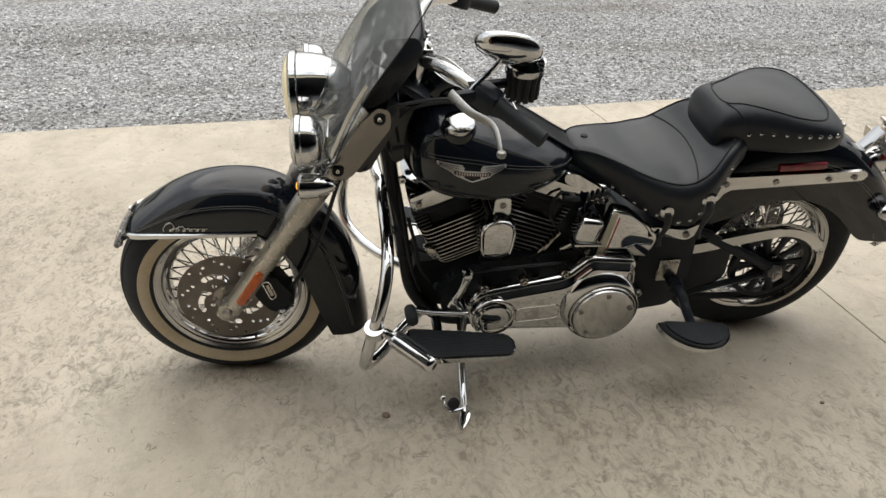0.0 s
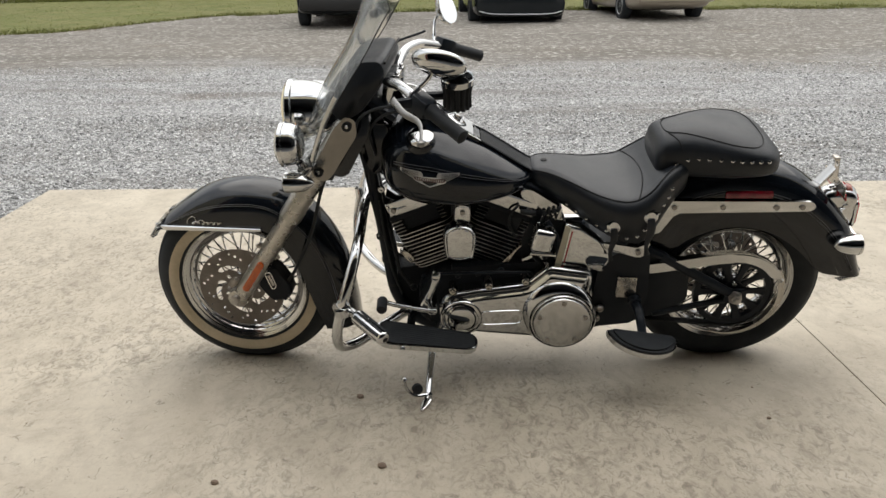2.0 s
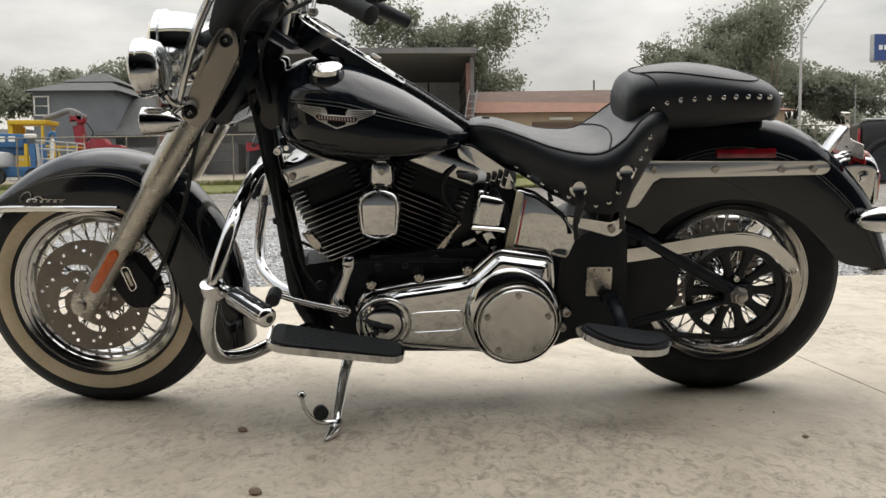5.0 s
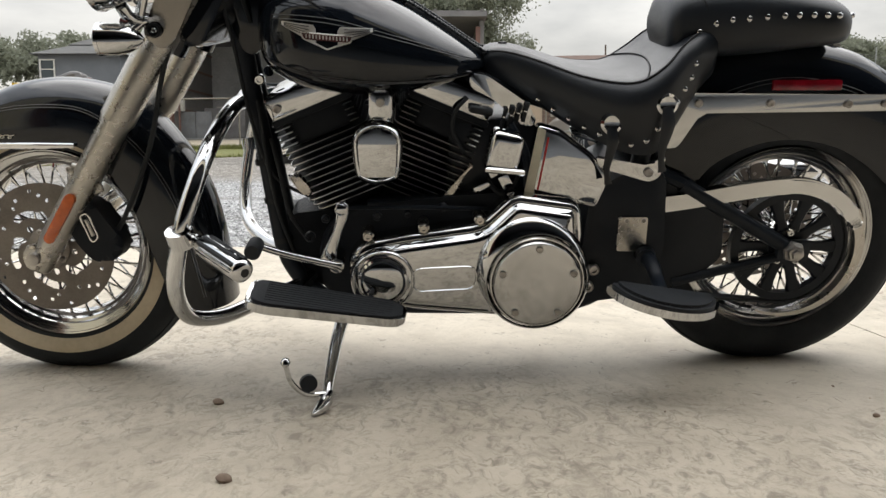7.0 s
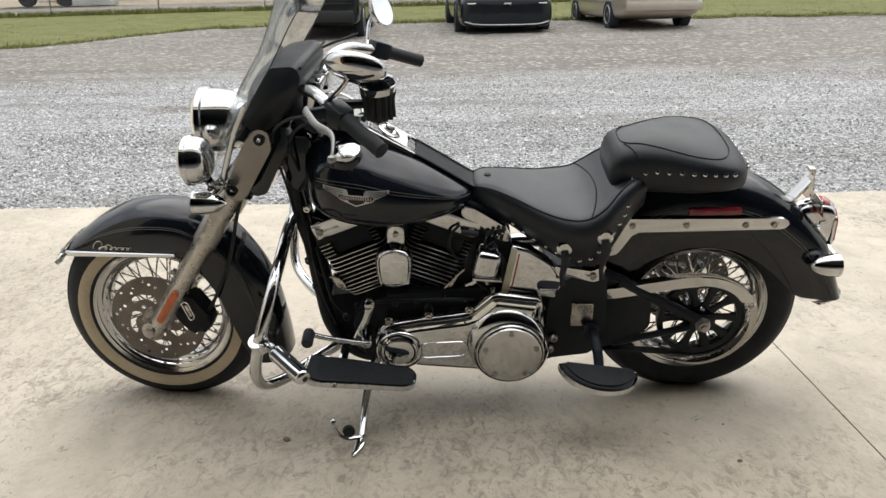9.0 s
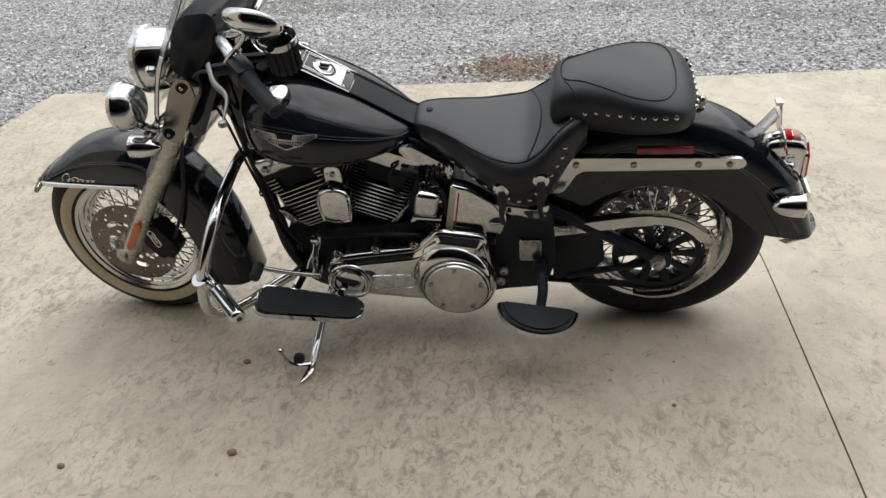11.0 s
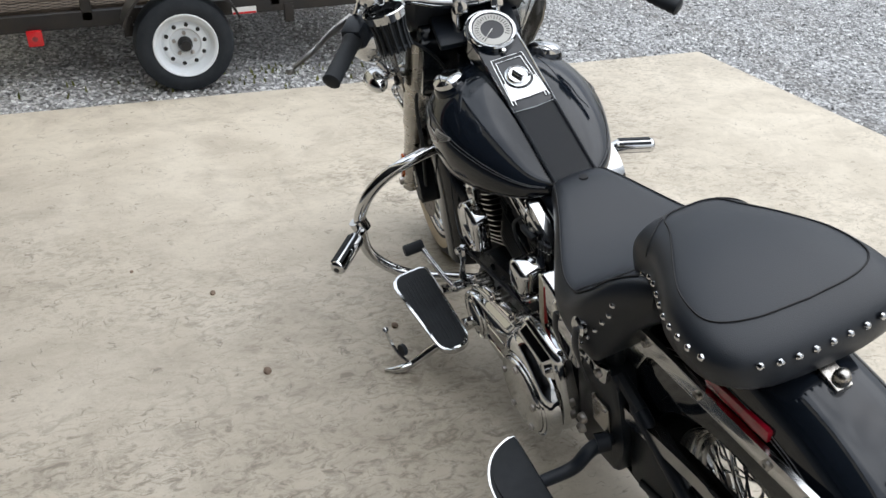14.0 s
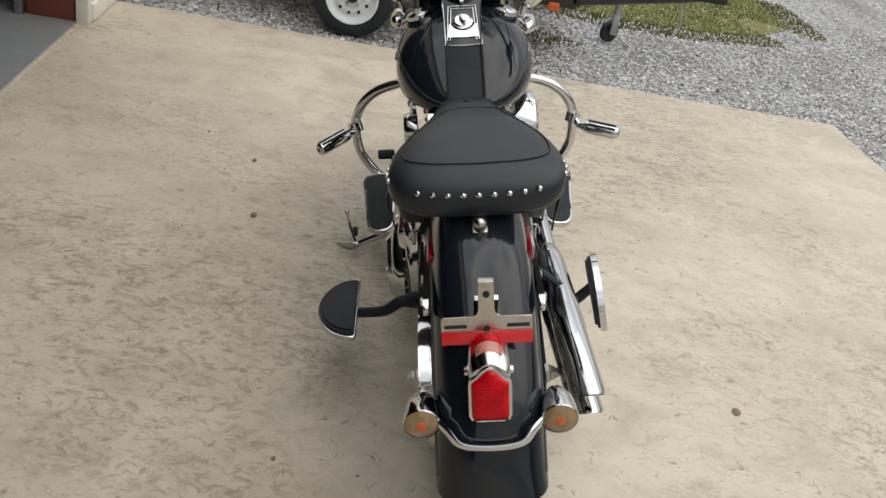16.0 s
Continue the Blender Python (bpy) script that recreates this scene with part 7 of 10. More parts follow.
for s in (-1, 1):
    m = Vector((1, -s, 1))
    a, b = Vector((g0.x, -s * g0.y * -1, g0.z)), Vector((g1.x, s * abs(g1.y), g1.z))
    a = Vector((g0.x, s * abs(g0.y), g0.z))
    d = (b - a).normalized()
    L = (b - a).length
    prof = [(-0.012, 0.014), (-0.010, 0.022), (0.0, 0.0225)] + [(0.012 + (L - 0.02) * i / 12 , 0.0185 + (0.0012 if i % 2 else 0)) for i in range(13)] + [(L, 0.020), (L + 0.003, 0.016)]
    gp = fpart("hand_grip", lathe(B(), prof, a, d, 20), RUBBER, label="black rubber handlebar grip")
    bm = B()
    back = (a - d * 0.035)
    box(bm, back, (0.050, 0.060, 0.052), 0.012, d.to_track_quat("Y", "Z").to_matrix().to_4x4())
    sg = fpart("switch_housing", bm, POWDER, label="black switch housing")
    bm = B()
    for k in range(3):
        box(bm, back + Vector((0.024, 0, 0.012 - 0.016 * k)), (0.010, 0.018, 0.009), 0.003)
    fpart("switch", bm, STITCH, sg)
    piv = Vector((-0.246, s * 0.312, 1.056))
    box(bm := B(), (back + piv) / 2, (0.080, 0.024, 0.028), 0.009, Matrix.Rotation(radians(-10), 4, "Y"))
    fpart("lever_mount", bm, POWDER, sg, "black lever mount")
    lev = smooth_path([piv, (-0.209, s * 0.369, 1.041), (-0.163, s * 0.412, 1.029), (-0.152, s * 0.475, 0.998)], 6)
    bm = tube(B(), lev, [0.0118 - 0.00030 * i for i in range(18)] + [0.0066], 10, flat=0.5)
    lv = fpart("hand_lever", bm, LEVER_ALLOY, label="dull polished hand lever")
    lathe_b = lathe(B(), [(-0.009, 0.003), (-0.006, 0.009), (0, 0.011), (0.006, 0.009), (0.009, 0.003)], lev[-1], (0, 0, 1), 14)
    fpart("lever_ball", lathe_b, LEVER_ALLOY, lv)
    # Mirror: a teardrop shell on a thin bent stem.
    mc = Vector((-0.115, -0.290, 1.152)) if s < 0 else Vector((-0.165, 0.372, 1.150))
    stem = smooth_path([(-0.200, s * 0.306, 1.040), (-0.200, s * 0.310, 1.066), mc + Vector((-0.040, s * 0.012, -0.040)), mc + Vector((-0.022, s * 0.010, -0.012))], 6)
    st = fpart("mirror", tube(B(), stem, 0.0058, 8), CHROME, label="teardrop chrome mirror on a bent stem")
    turn = Matrix.Translation(mc) @ (Matrix.Rotation(radians(78), 4, "Z") @ Matrix.Rotation(radians(-34), 4, "Y") @ Matrix.Rotation(radians(12), 4, "X") if s < 0 else Matrix.Rotation(radians(-42), 4, "Z") @ Matrix.Rotation(radians(-26), 4, "Y") @ Matrix.Rotation(radians(90), 4, "X"))
    out = [(0.074 * math.cos(t) * (1 + 0.12 * math.cos(t)), 0.046 * math.sin(t)) for t in np.linspace(0, math.tau, 32, endpoint=False)]
    if s > 0:
        out = [(y * 0.74, z * 0.78) for y, z in out]
    shell = loft(B(), [[turn @ Vector((dx, y * k, z * k)) for y, z in out] for dx, k in ((0.010, 0.97), (0.008, 1.02), (0.0, 1.03), (-0.012, 0.95), (-0.022, 0.70), (-0.028, 0.30))])
    fpart("mirror_shell", shell, CHROME, st)
    glass = loft(B(), [[turn @ Vector((dx, y * k, z * k)) for y, z in out] for dx, k in ((0.0102, 0.94), (0.0112, 0.93))])
    fpart("mirror_glass", glass, MIRROR, st, "mirror glass")
# Cup holder on the left bar.
cup_c = Vector((-0.078, -0.250, 1.026))
cup_up = Vector((0.0, -0.18, 0.984))
cup_u = cup_up.orthogonal().normalized()
cup_v = cup_up.cross(cup_u)
bm = lathe(B(), [(0.0, 0.030), (0.004, 0.034), (0.010, 0.034), (0.012, 0.030)], cup_c, cup_up, 28)
cup = fpart("cup_holder", bm, RUBBER, label="black slatted cup holder clamped to the handlebar")
for k in range(14):
    a = math.tau * k / 14
    d = cup_u * math.cos(a) + cup_v * math.sin(a)
    bm = tube(B(), [cup_c + d * 0.034, cup_c + d * 0.033 + cup_up * 0.018, cup_c + d * 0.033 + cup_up * 0.045, cup_c + d * 0.039 + cup_up * 0.074], 0.0062, 6, flat=0.6)
    fpart("slat", bm, RUBBER, cup)
bm = lathe(B(), [(0.006, 0.029), (0.072, 0.034), (0.074, 0.030)], cup_c, cup_up, 28, caps=False)
fpart("cup_liner", bm, RUBBER, cup, "black rubber liner")
bm = lathe(B(), [(0.070, 0.040), (0.070, 0.043), (0.088, 0.047), (0.091, 0.045), (0.088, 0.041), (0.070, 0.040)], cup_c, cup_up, 36, caps=False)
fpart("cup_ring", bm, CHROME, cup, "chrome upper ring")
bm = tube(B(), [cup_c + Vector((-0.02, 0.0, 0.03)), (-0.205, -0.288, 1.062)], 0.012, 8)
fpart("cup_clamp", bm, POWDER, cup)
# Cables.
for k, pts in enumerate(([(-0.20, -0.33, 1.07), (-0.33, -0.26, 1.03), (-0.40, -0.13, 0.92), (-0.385, -0.075, 0.76), (-0.36, -0.07, 0.60), (-0.315, -0.085, 0.48), (-0.22, -0.10, 0.43)],
                         [(-0.18, -0.33, 1.06), (-0.30, -0.22, 1.00), (-0.36, -0.11, 0.90), (-0.35, -0.06, 0.80)],
                         [(-0.20, 0.33, 1.07), (-0.33, 0.26, 1.03), (-0.40, 0.13, 0.92), (-0.36, 0.07, 0.78)])):
    bpart("cable", tube(B(), smooth_path(pts, 6), 0.0042, 8), RUBBER, label="black control cable")

# ---- loose stones and debris ----
rng = np.random.default_rng(7)


def stone_field(name, spots, sizes, mat, label, category):
    """Many small angular stones in one mesh: squashed, turned octahedra with jittered corners."""
    base = np.array([(1, 0, 0), (0, 1, 0), (-1, 0, 0), (0, -1, 0), (0, 0, 1), (0, 0, -1)], float)
    faces = np.array([(0, 1, 4), (1, 2, 4), (2, 3, 4), (3, 0, 4), (1, 0, 5), (2, 1, 5), (3, 2, 5), (0, 3, 5)])
    n = len(spots)
    v = base[None] * (1 + rng.uniform(-0.35, 0.35, (n, 6, 1))) + rng.uniform(-0.25, 0.25, (n, 6, 3))
    v *= np.stack([sizes * rng.uniform(0.7, 1.3, n), sizes * rng.uniform(0.5, 1.0, n), sizes * rng.uniform(0.35, 0.7, n)], -1)[:, None]
    a, t = rng.uniform(0, math.tau, n), rng.uniform(-0.6, 0.6, n)
    y, z = v[..., 1] * np.cos(t)[:, None] - v[..., 2] * np.sin(t)[:, None], v[..., 1] * np.sin(t)[:, None] + v[..., 2] * np.cos(t)[:, None]
    x = v[..., 0] * np.cos(a)[:, None] - y * np.sin(a)[:, None]
    y = v[..., 0] * np.sin(a)[:, None] + y * np.cos(a)[:, None]
    v = np.stack([x, y, z], -1) + spots[:, None]
    f = (faces[None] + 6 * np.arange(n)[:, None, None]).reshape(-1, 3)
    me = bpy.data.meshes.new(name)
    me.from_pydata(v.reshape(-1, 3).tolist(), [], f.tolist())
    me.materials.append(mat)
    return tagged(new(name, me), label, category, kind="stuff")


def off_slab(x, y):
    edge = 2.46 + 0.0360 * (x + 2.67) if x < 1.118 else 2.60 + 0.0787 * (x - 1.118)
    return y > edge + 0.01 or x < -2.60 - 0.034 * y


spots = []
for count, (x0, x1, y0, y1) in ((38000, (-3.2, 6.0, 2.45, 5.6)), (15000, (-6.5, 9.0, 5.0, 8.8)), (46000, (-6.2, -2.6, -1.9, 5.5))):
    for x, y in zip(rng.uniform(x0, x1, count), rng.uniform(y0, y1, count)):
        if off_slab(x, y):
            spots.append((x, y, ground_height(x, y) + rng.uniform(-0.004, 0.010)))
spots = np.array(spots)
stone_field("gravel", spots, rng.uniform(0.0055, 0.0165, len(spots)), STONE, "loose angular grey crushed stone", "gravel")
loose = np.array([(x, y, 0.001) for x, y in zip(rng.uniform(-2.5, 3.0, 80), rng.uniform(-1.8, 2.4, 80))])
stone_field("grit", loose, rng.uniform(0.002, 0.005, 80), DRY_LEAF, "small grit and dirt crumbs on the concrete", "grit")
leaves = np.array([(x, y, ground_height(x, y) + 0.012) for x, y in zip(rng.normal(0.20, 0.20, 950), rng.normal(2.99, 0.14, 950))])
stone_field("leaf_litter", leaves, rng.uniform(0.006, 0.018, 950), LITTER, "patch of brown leaf litter on the gravel", "leaf litter")
for x, y, r in ((-0.302, -0.705, 0.011), (-0.406, -0.300, 0.010), (0.858, -0.428, 0.006), (-0.745, -0.790, 0.009), (0.406, 0.875, 0.012), (-0.949, -1.019, 0.006)):
    bm = B()
    bmesh.ops.create_icosphere(bm, subdivisions=2, radius=r)
    for v in bm.verts:
        v.co = Vector((v.co.x * 1.2, v.co.y, v.co.z * 0.7)) * (1 + 0.35 * noise.noise(v.co * 90))
    bm.transform(Matrix.Translation((x, y, r * 0.45)))
    part("pebble", bm, DRY_LEAF, label="small brown pebble lying on the concrete", category="pebble", group="pebbles on the slab")


# ---- grass ----
def grass(name, spots, height, label, broad=0.12):
    """Blades in one mesh: thin bent triangles."""
    v, f = [], []
    for x, y in spots:
        z = ground_height(x, y)
        a, h = rng.uniform(0, math.tau), height * rng.uniform(0.5, 1.3)
        w = broad * h + 0.004
        dx, dy = math.cos(a), math.sin(a)
        bx, by = rng.uniform(-0.5, 0.5, 2) * h
        k = len(v)
        v += [(x - dx * w, y - dy * w, z), (x + dx * w, y + dy * w, z), (x + bx * 0.4 - dx * w * 0.6, y + by * 0.4 - dy * w * 0.6, z + h * 0.6), (x + bx * 0.4 + dx * w * 0.6, y + by * 0.4 + dy * w * 0.6, z + h * 0.6), (x + bx, y + by, z + h)]
        f += [(k, k + 1, k + 3, k + 2), (k + 2, k + 3, k + 4)]
    me = bpy.data.meshes.new(name)
    me.from_pydata(v, [], f)
    me.materials.append(GRASS)
    return tagged(new(name, me), label, "grass", kind="stuff")


def turf(points, lift=0.012):
    bm = B()
    bm.faces.new([bm.verts.new((x, y, 0)) for x, y in points])
    bmesh.ops.triangulate(bm, faces=bm.faces[:])
    bmesh.ops.subdivide_edges(bm, edges=bm.edges[:], cuts=7, use_grid_fill=True)
    for v in bm.verts:
        v.co.z = ground_height(v.co.x, v.co.y) + lift
    return part("turf", bm, GRASS_BASE, label="patchy green turf", category="grass", kind="structure", sharp=80)


def inside(x, y, poly):
    hit, j = False, len(poly) - 1
    for i in range(len(poly)):
        (xi, yi), (xj, yj) = poly[i], poly[j]
        if (yi > y) != (yj > y) and x < (xj - xi) * (y - yi) / (yj - yi) + xi:
            hit = not hit
        j = i
    return hit


def sow(poly, count):
    xs, ys = zip(*poly)
    out = []
    while len(out) < count:
        x, y = rng.uniform(min(xs), max(xs)), rng.uniform(min(ys), max(ys))
        if inside(x, y, poly) and noise.noise(Vector((x * 0.8, y * 0.8, 3))) > -0.35:
            out.append((x, y))
    return out


PATCH = [(-4.35, 0.55), (-4.25, 1.3), (-4.4, 2.2), (-4.75, 3.0), (-5.4, 3.55), (-6.6, 3.6), (-9, 3.2), (-10, 0.8), (-7.0, 0.2)]
FRONT = ((-30, 11.0), (-11, 13.4), (-8.5, 14.8), (-7.6, 15.4), (-6.5, 17.6), (-5.5, 18.8), (0.0, 19.1), (3.0, 18.7), (6.5, 18.4), (10.4, 17.7), (14, 18.2), (33, 22))


def verge_edge(x):
    """The verge's ragged front line."""
    for (xa, ya), (xb, yb) in zip(FRONT, FRONT[1:]):
        if xa <= x <= xb:
            return ya + (yb - ya) * (x - xa) / (xb - xa) + 0.55 * noise.noise(Vector((x * 0.9, 7, 0))) + 0.25 * noise.noise(Vector((x * 3.1, 2, 0)))


STRIP = [(-30 + 0.5 * i, verge_edge(-30 + 0.5 * i)) for i in range(125)] + [(aside(x, y), y) for x, y in ((32, 29.2), (12, 27.6), (0, 26.6), (-12, 25.7), (-30, 24.3))]
turf([(-6.6 + (x + 6.6) * 0.86, 2.0 + (y - 2.0) * 0.80) for x, y in PATCH])
turf(STRIP)
grass("lawn_patch", sow(PATCH, 30000), 0.026, "short green grass beside the trailer")
grass("verge_grass", sow(STRIP, 60000), 0.028, "mown green verge grass before the fence")
grass("fence_weeds", [(aside(x, 27), 26.9 + 0.08 * x + rng.uniform(-0.5, 0.3)) for x in np.concatenate((np.repeat(rng.uniform(-26, 26, 150), 60) + rng.normal(0, 0.5, 9000), rng.uniform(-26, 26, 12000)))], 0.17, "taller weeds along the foot of the fence", 0.05)
grass("verge_tufts", [(x, verge_edge(x) + abs(rng.normal(0, 0.5)) - 0.15) for x in np.concatenate((np.repeat(rng.uniform(-14, 16, 220), 40) + rng.normal(0, 0.16, 8800), rng.uniform(-14, 16, 4000)))], 0.05, "longer ragged grass along the edge of the verge")
grass("gravel_weeds", [(-2.9 + rng.normal(0, 0.10), -0.2 + rng.normal(0, 0.5)) for _ in range(120)] + [(-3.55 + rng.normal(0, 0.12), 0.7 + rng.normal(0, 0.12)) for _ in range(160)], 0.03, "sparse weeds growing through the gravel")

# ---- materials of the surroundings ----
FENCE_STEEL = material("weathered_fence_steel", (0.26, 0.235, 0.20), 0.6, 0.5, second=(0.19, 0.165, 0.135), scale=6)
GALV = material("galvanised_steel", (0.42, 0.43, 0.43), 0.4, 0.8, second=(0.32, 0.33, 0.33), scale=6)
# Shed roof sheet lifted in colour to take in haze.
SHED_SHEET = material("dark_shed_sheet", (0.15, 0.145, 0.145), 0.6, second=(0.19, 0.18, 0.175), scale=2)
PRIMER = material("red_primer_steel", (0.20, 0.10, 0.075), 0.7, second=(0.14, 0.085, 0.07), scale=4)
PALLET = material("pale_pallet_wood", (0.30, 0.235, 0.16), 0.85, second=(0.22, 0.17, 0.115), scale=6)
LOW_PANEL = material("grey_cladding", (0.22, 0.225, 0.23), 0.7, second=(0.15, 0.15, 0.155), scale=1.5, fine=0.1)
# Wall grey raised to hold haze and offset the dim shed interior.
SHED_WALL = material("grey_shed_wall", (0.52, 0.52, 0.525), 0.7, second=(0.36, 0.36, 0.365), scale=0.7, fine=0.1)
STUCCO = material("tan_stucco", (0.46, 0.36, 0.26), 0.85, second=(0.40, 0.31, 0.22), scale=1.5, fine=0.06, bump=0.2, bump_scale=40)
ROOF_BROWN = material("brown_shingles", (0.135, 0.085, 0.065), 0.9, second=(0.105, 0.07, 0.055), scale=2, fine=0.25)
FASCIA = material("terracotta_mansard", (0.225, 0.112, 0.075), 0.8, second=(0.19, 0.095, 0.065), scale=2, fine=0.12)
DOOR_BROWN = material("brown_roller_door", (0.15, 0.10, 0.075), 0.6, second=(0.12, 0.08, 0.06), scale=3)
HOUSE_GREY = material("grey_stucco", (0.17, 0.18, 0.19), 0.8, second=(0.14, 0.15, 0.16), scale=1)
HOUSE_ROOF = material("grey_roof_shingles", (0.105, 0.105, 0.10), 0.9, second=(0.08, 0.08, 0.078), scale=2, fine=0.2)
YELLOW = material("yellow_machine_paint", (0.62, 0.40, 0.02), 0.45, second=(0.50, 0.31, 0.02), scale=3)
RED_PAINT = material("red_machine_paint", (0.27, 0.018, 0.03), 0.45, second=(0.20, 0.015, 0.022), scale=3)
BLUE_PAINT = material("blue_machine_paint", (0.03, 0.125, 0.28), 0.45, second=(0.025, 0.10, 0.22), scale=3)
SIGN_BLUE = material("blue_sign_face", (0.035, 0.07, 0.22), 0.4, second=(0.03, 0.06, 0.19), scale=3)
BARK = material("grey_bark", (0.085, 0.07, 0.055), 0.9, second=(0.05, 0.042, 0.035), scale=3, bump=0.5, bump_scale=12)


def leaf_material(name, color, second):
    """Leaves that let part of the light through."""
    m = material(name, color, 0.7, second=second, scale=0.5, island=0.18, spec=0.2)
    n, l = m.node_tree.nodes, m.node_tree.links
    b, out = n["Principled BSDF"], n["Material Output"]
    tr, mix = n.new("ShaderNodeBsdfTranslucent"), n.new("ShaderNodeMixShader")
    mix.inputs[0].default_value = 0.5
    l.new(b.inputs["Base Color"].links[0].from_socket, tr.inputs["Color"])
    l.new(b.outputs[0], mix.inputs[1])
    l.new(tr.outputs[0], mix.inputs[2])
    l.new(mix.outputs[0], out.inputs["Surface"])
    return m


# Leaf colours paled and greyed so that they carry the distance haze.
LEAF_A = leaf_material("hazed_oak_leaves", (0.195, 0.210, 0.155), (0.265, 0.277, 0.205))
LEAF_B = leaf_material("hazed_distant_leaves", (0.205, 0.222, 0.165), (0.275, 0.288, 0.22))
COUPE_PAINT = material("grey_black_car_paint", (0.010, 0.013, 0.015), 0.10, second=(0.014, 0.017, 0.019), scale=2, spec=0.30)
CAR_LENS = material("dull_red_car_lens", (0.36, 0.02, 0.03), 0.2, second=(0.18, 0.015, 0.02), scale=12, spec=0.4)
CHAMPAGNE = material("champagne_car_paint", (0.42, 0.37, 0.31), 0.28, 0.35, second=(0.38, 0.335, 0.28), scale=2, coat=0.8)
CAR_BLACK = material("black_car_trim", (0.012, 0.012, 0.013), 0.4)
TRAILER_PAINT = material("black_trailer_paint", (0.013, 0.013, 0.014), 0.45, second=(0.026, 0.021, 0.018), scale=6)
WHEEL_WHITE = material("white_wheel_paint", (0.78, 0.81, 0.83), 0.35, second=(0.70, 0.73, 0.75), scale=6)
ASPHALT = material("street_asphalt", (0.34, 0.29, 0.215), 0.9, second=(0.27, 0.235, 0.17), scale=2, fine=0.15)
POLE_GREY = material("concrete_pole", (0.46, 0.45, 0.42), 0.7, second=(0.38, 0.37, 0.35), scale=3)
WOOD_POLE = material("weathered_pole_wood", (0.12, 0.09, 0.065), 0.9, second=(0.085, 0.065, 0.05), scale=4)


def thing(name, label, category, group="", m=None):
    ob = tagged(new(name), label, category, group)
    if m:
        ob.matrix_world = m
    return ob


# ---- trailer beside the slab ----
def trailer():
    g = ground_height(-2.8, -0.6)
    hub = 0.243
    t = thing("utility_trailer", "black angle-iron utility trailer with mesh sides on white spoked wheels", "trailer",
              m=Matrix.Translation((-2.97, -0.620, g + hub)) @ Matrix.Rotation(radians(2.4), 4, "X") @ Matrix.Translation((0, 0, -hub)))
    # Own frame: y along the trailer towards its tongue, x out to its near side.
    y0, y1 = -0.93, 1.36
    ym, yl = (y0 + y1) / 2, y1 - y0
    for x in (0.0, -1.55):
        bm = B()
        box(bm, (x, ym, 0.356), (0.05, yl, 0.078), 0.004)
        box(bm, (x, ym, 0.84), (0.045, yl, 0.045), 0.004)
        part("side_rail", bm, TRAILER_PAINT, t, "black welded angle-iron rail")
        for y in (y0, -0.43, 0.0, 0.50, y1):
            bm = B()
            box(bm, (x, y, 0.60), (0.05, 0.05, 0.50), 0.003)
            part("post", bm, TRAILER_PAINT, t)
    for y in (y0 + 0.02, -0.25, 0.57):
        bm = B()
        box(bm, (0.012, y, 0.305), (0.04, 0.05, 0.10), 0.004)
        part("stake_pocket", bm, TRAILER_PAINT, t)
    bm = B()
    for y in (y0, -0.35, 0.3, y1):
        box(bm, (-0.775, y, 0.356), (1.52, 0.05, 0.06), 0.004)
    part("frame", bm, TRAILER_PAINT, t, "black welded angle-iron frame")
    for k in range(9):
        bm = B()
        box(bm, (-1.45 + 0.169 * k, ym, 0.400), (0.150, yl - 0.06, 0.024), 0.003)
        part("deck_plank", bm, WOOD_POLE, t)
    for x in (0.0, -1.55):
        bm = B()
        for k in range(62):
            z = 0.405 + 0.0069 * k
            pts = [(x, y0 + 0.03 + (yl - 0.06) * i / 46, z + (0.0045 if (i + k) % 2 else -0.0025)) for i in range(47)]
            tube(bm, pts, 0.0016, 3, caps=False)
        part("mesh_side", bm, TRAILER_PAINT, t, "expanded metal side")
    for s in (-1, 1):
        bm = tube(B(), [(-0.775 + s * 0.70, y1, 0.35), (-0.775 + s * 0.04, 2.32, 0.35)], 0.035, 6)
        part("tongue_bar", bm, TRAILER_PAINT, t, "black A-frame tongue bar")
    bm = B()
    box(bm, (-0.775, 2.42, 0.36), (0.09, 0.26, 0.07), 0.01)
    part("coupler", bm, TRAILER_PAINT, t, "black tongue coupler")
    for s, x in ((1, 0.16), (-1, -1.71)):
        bm = lathe(B(), [(-0.075, 0.150), (-0.086, 0.170), (-0.088, 0.205), (-0.074, 0.232), (-0.05, 0.241), (-0.02, 0.244), (0.02, 0.244), (0.05, 0.241), (0.074, 0.232), (0.088, 0.205), (0.086, 0.170), (0.075, 0.150)], (x, 0.0, hub), (1, 0, 0), 56, caps=False)
        ty = part("wheel", bm, TYRE, t, "black trailer tyre")
        bm = lathe(B(), [(-0.07, 0.150), (0.074 * s, 0.154), (0.084 * s, 0.158), (0.087 * s, 0.154), (0.080 * s, 0.143), (0.050 * s, 0.136), (0.036 * s, 0.124), (0.034 * s, 0.112), (0.044 * s, 0.104), (0.050 * s, 0.092), (0.050 * s, 0.080), (0.036 * s, 0.072), (0.036 * s, 0.030)], (x, 0, hub), (1, 0, 0), 56)
        part("rim", bm, WHEEL_WHITE, ty, "white painted steel rim")
        bm = lathe(B(), [(0.034 * s, 0.036), (0.066 * s, 0.034), (0.074 * s, 0.028), (0.090 * s, 0.025), (0.092 * s, 0.016)], (x, 0, hub), (1, 0, 0), 24)
        part("hub_cap", bm, CAR_BLACK, ty, "dark greasy hub cap")
        # Rim holes are black discs in place of shaded openings.
        for k in range(10):
            a = math.tau * k / 10 + 0.15
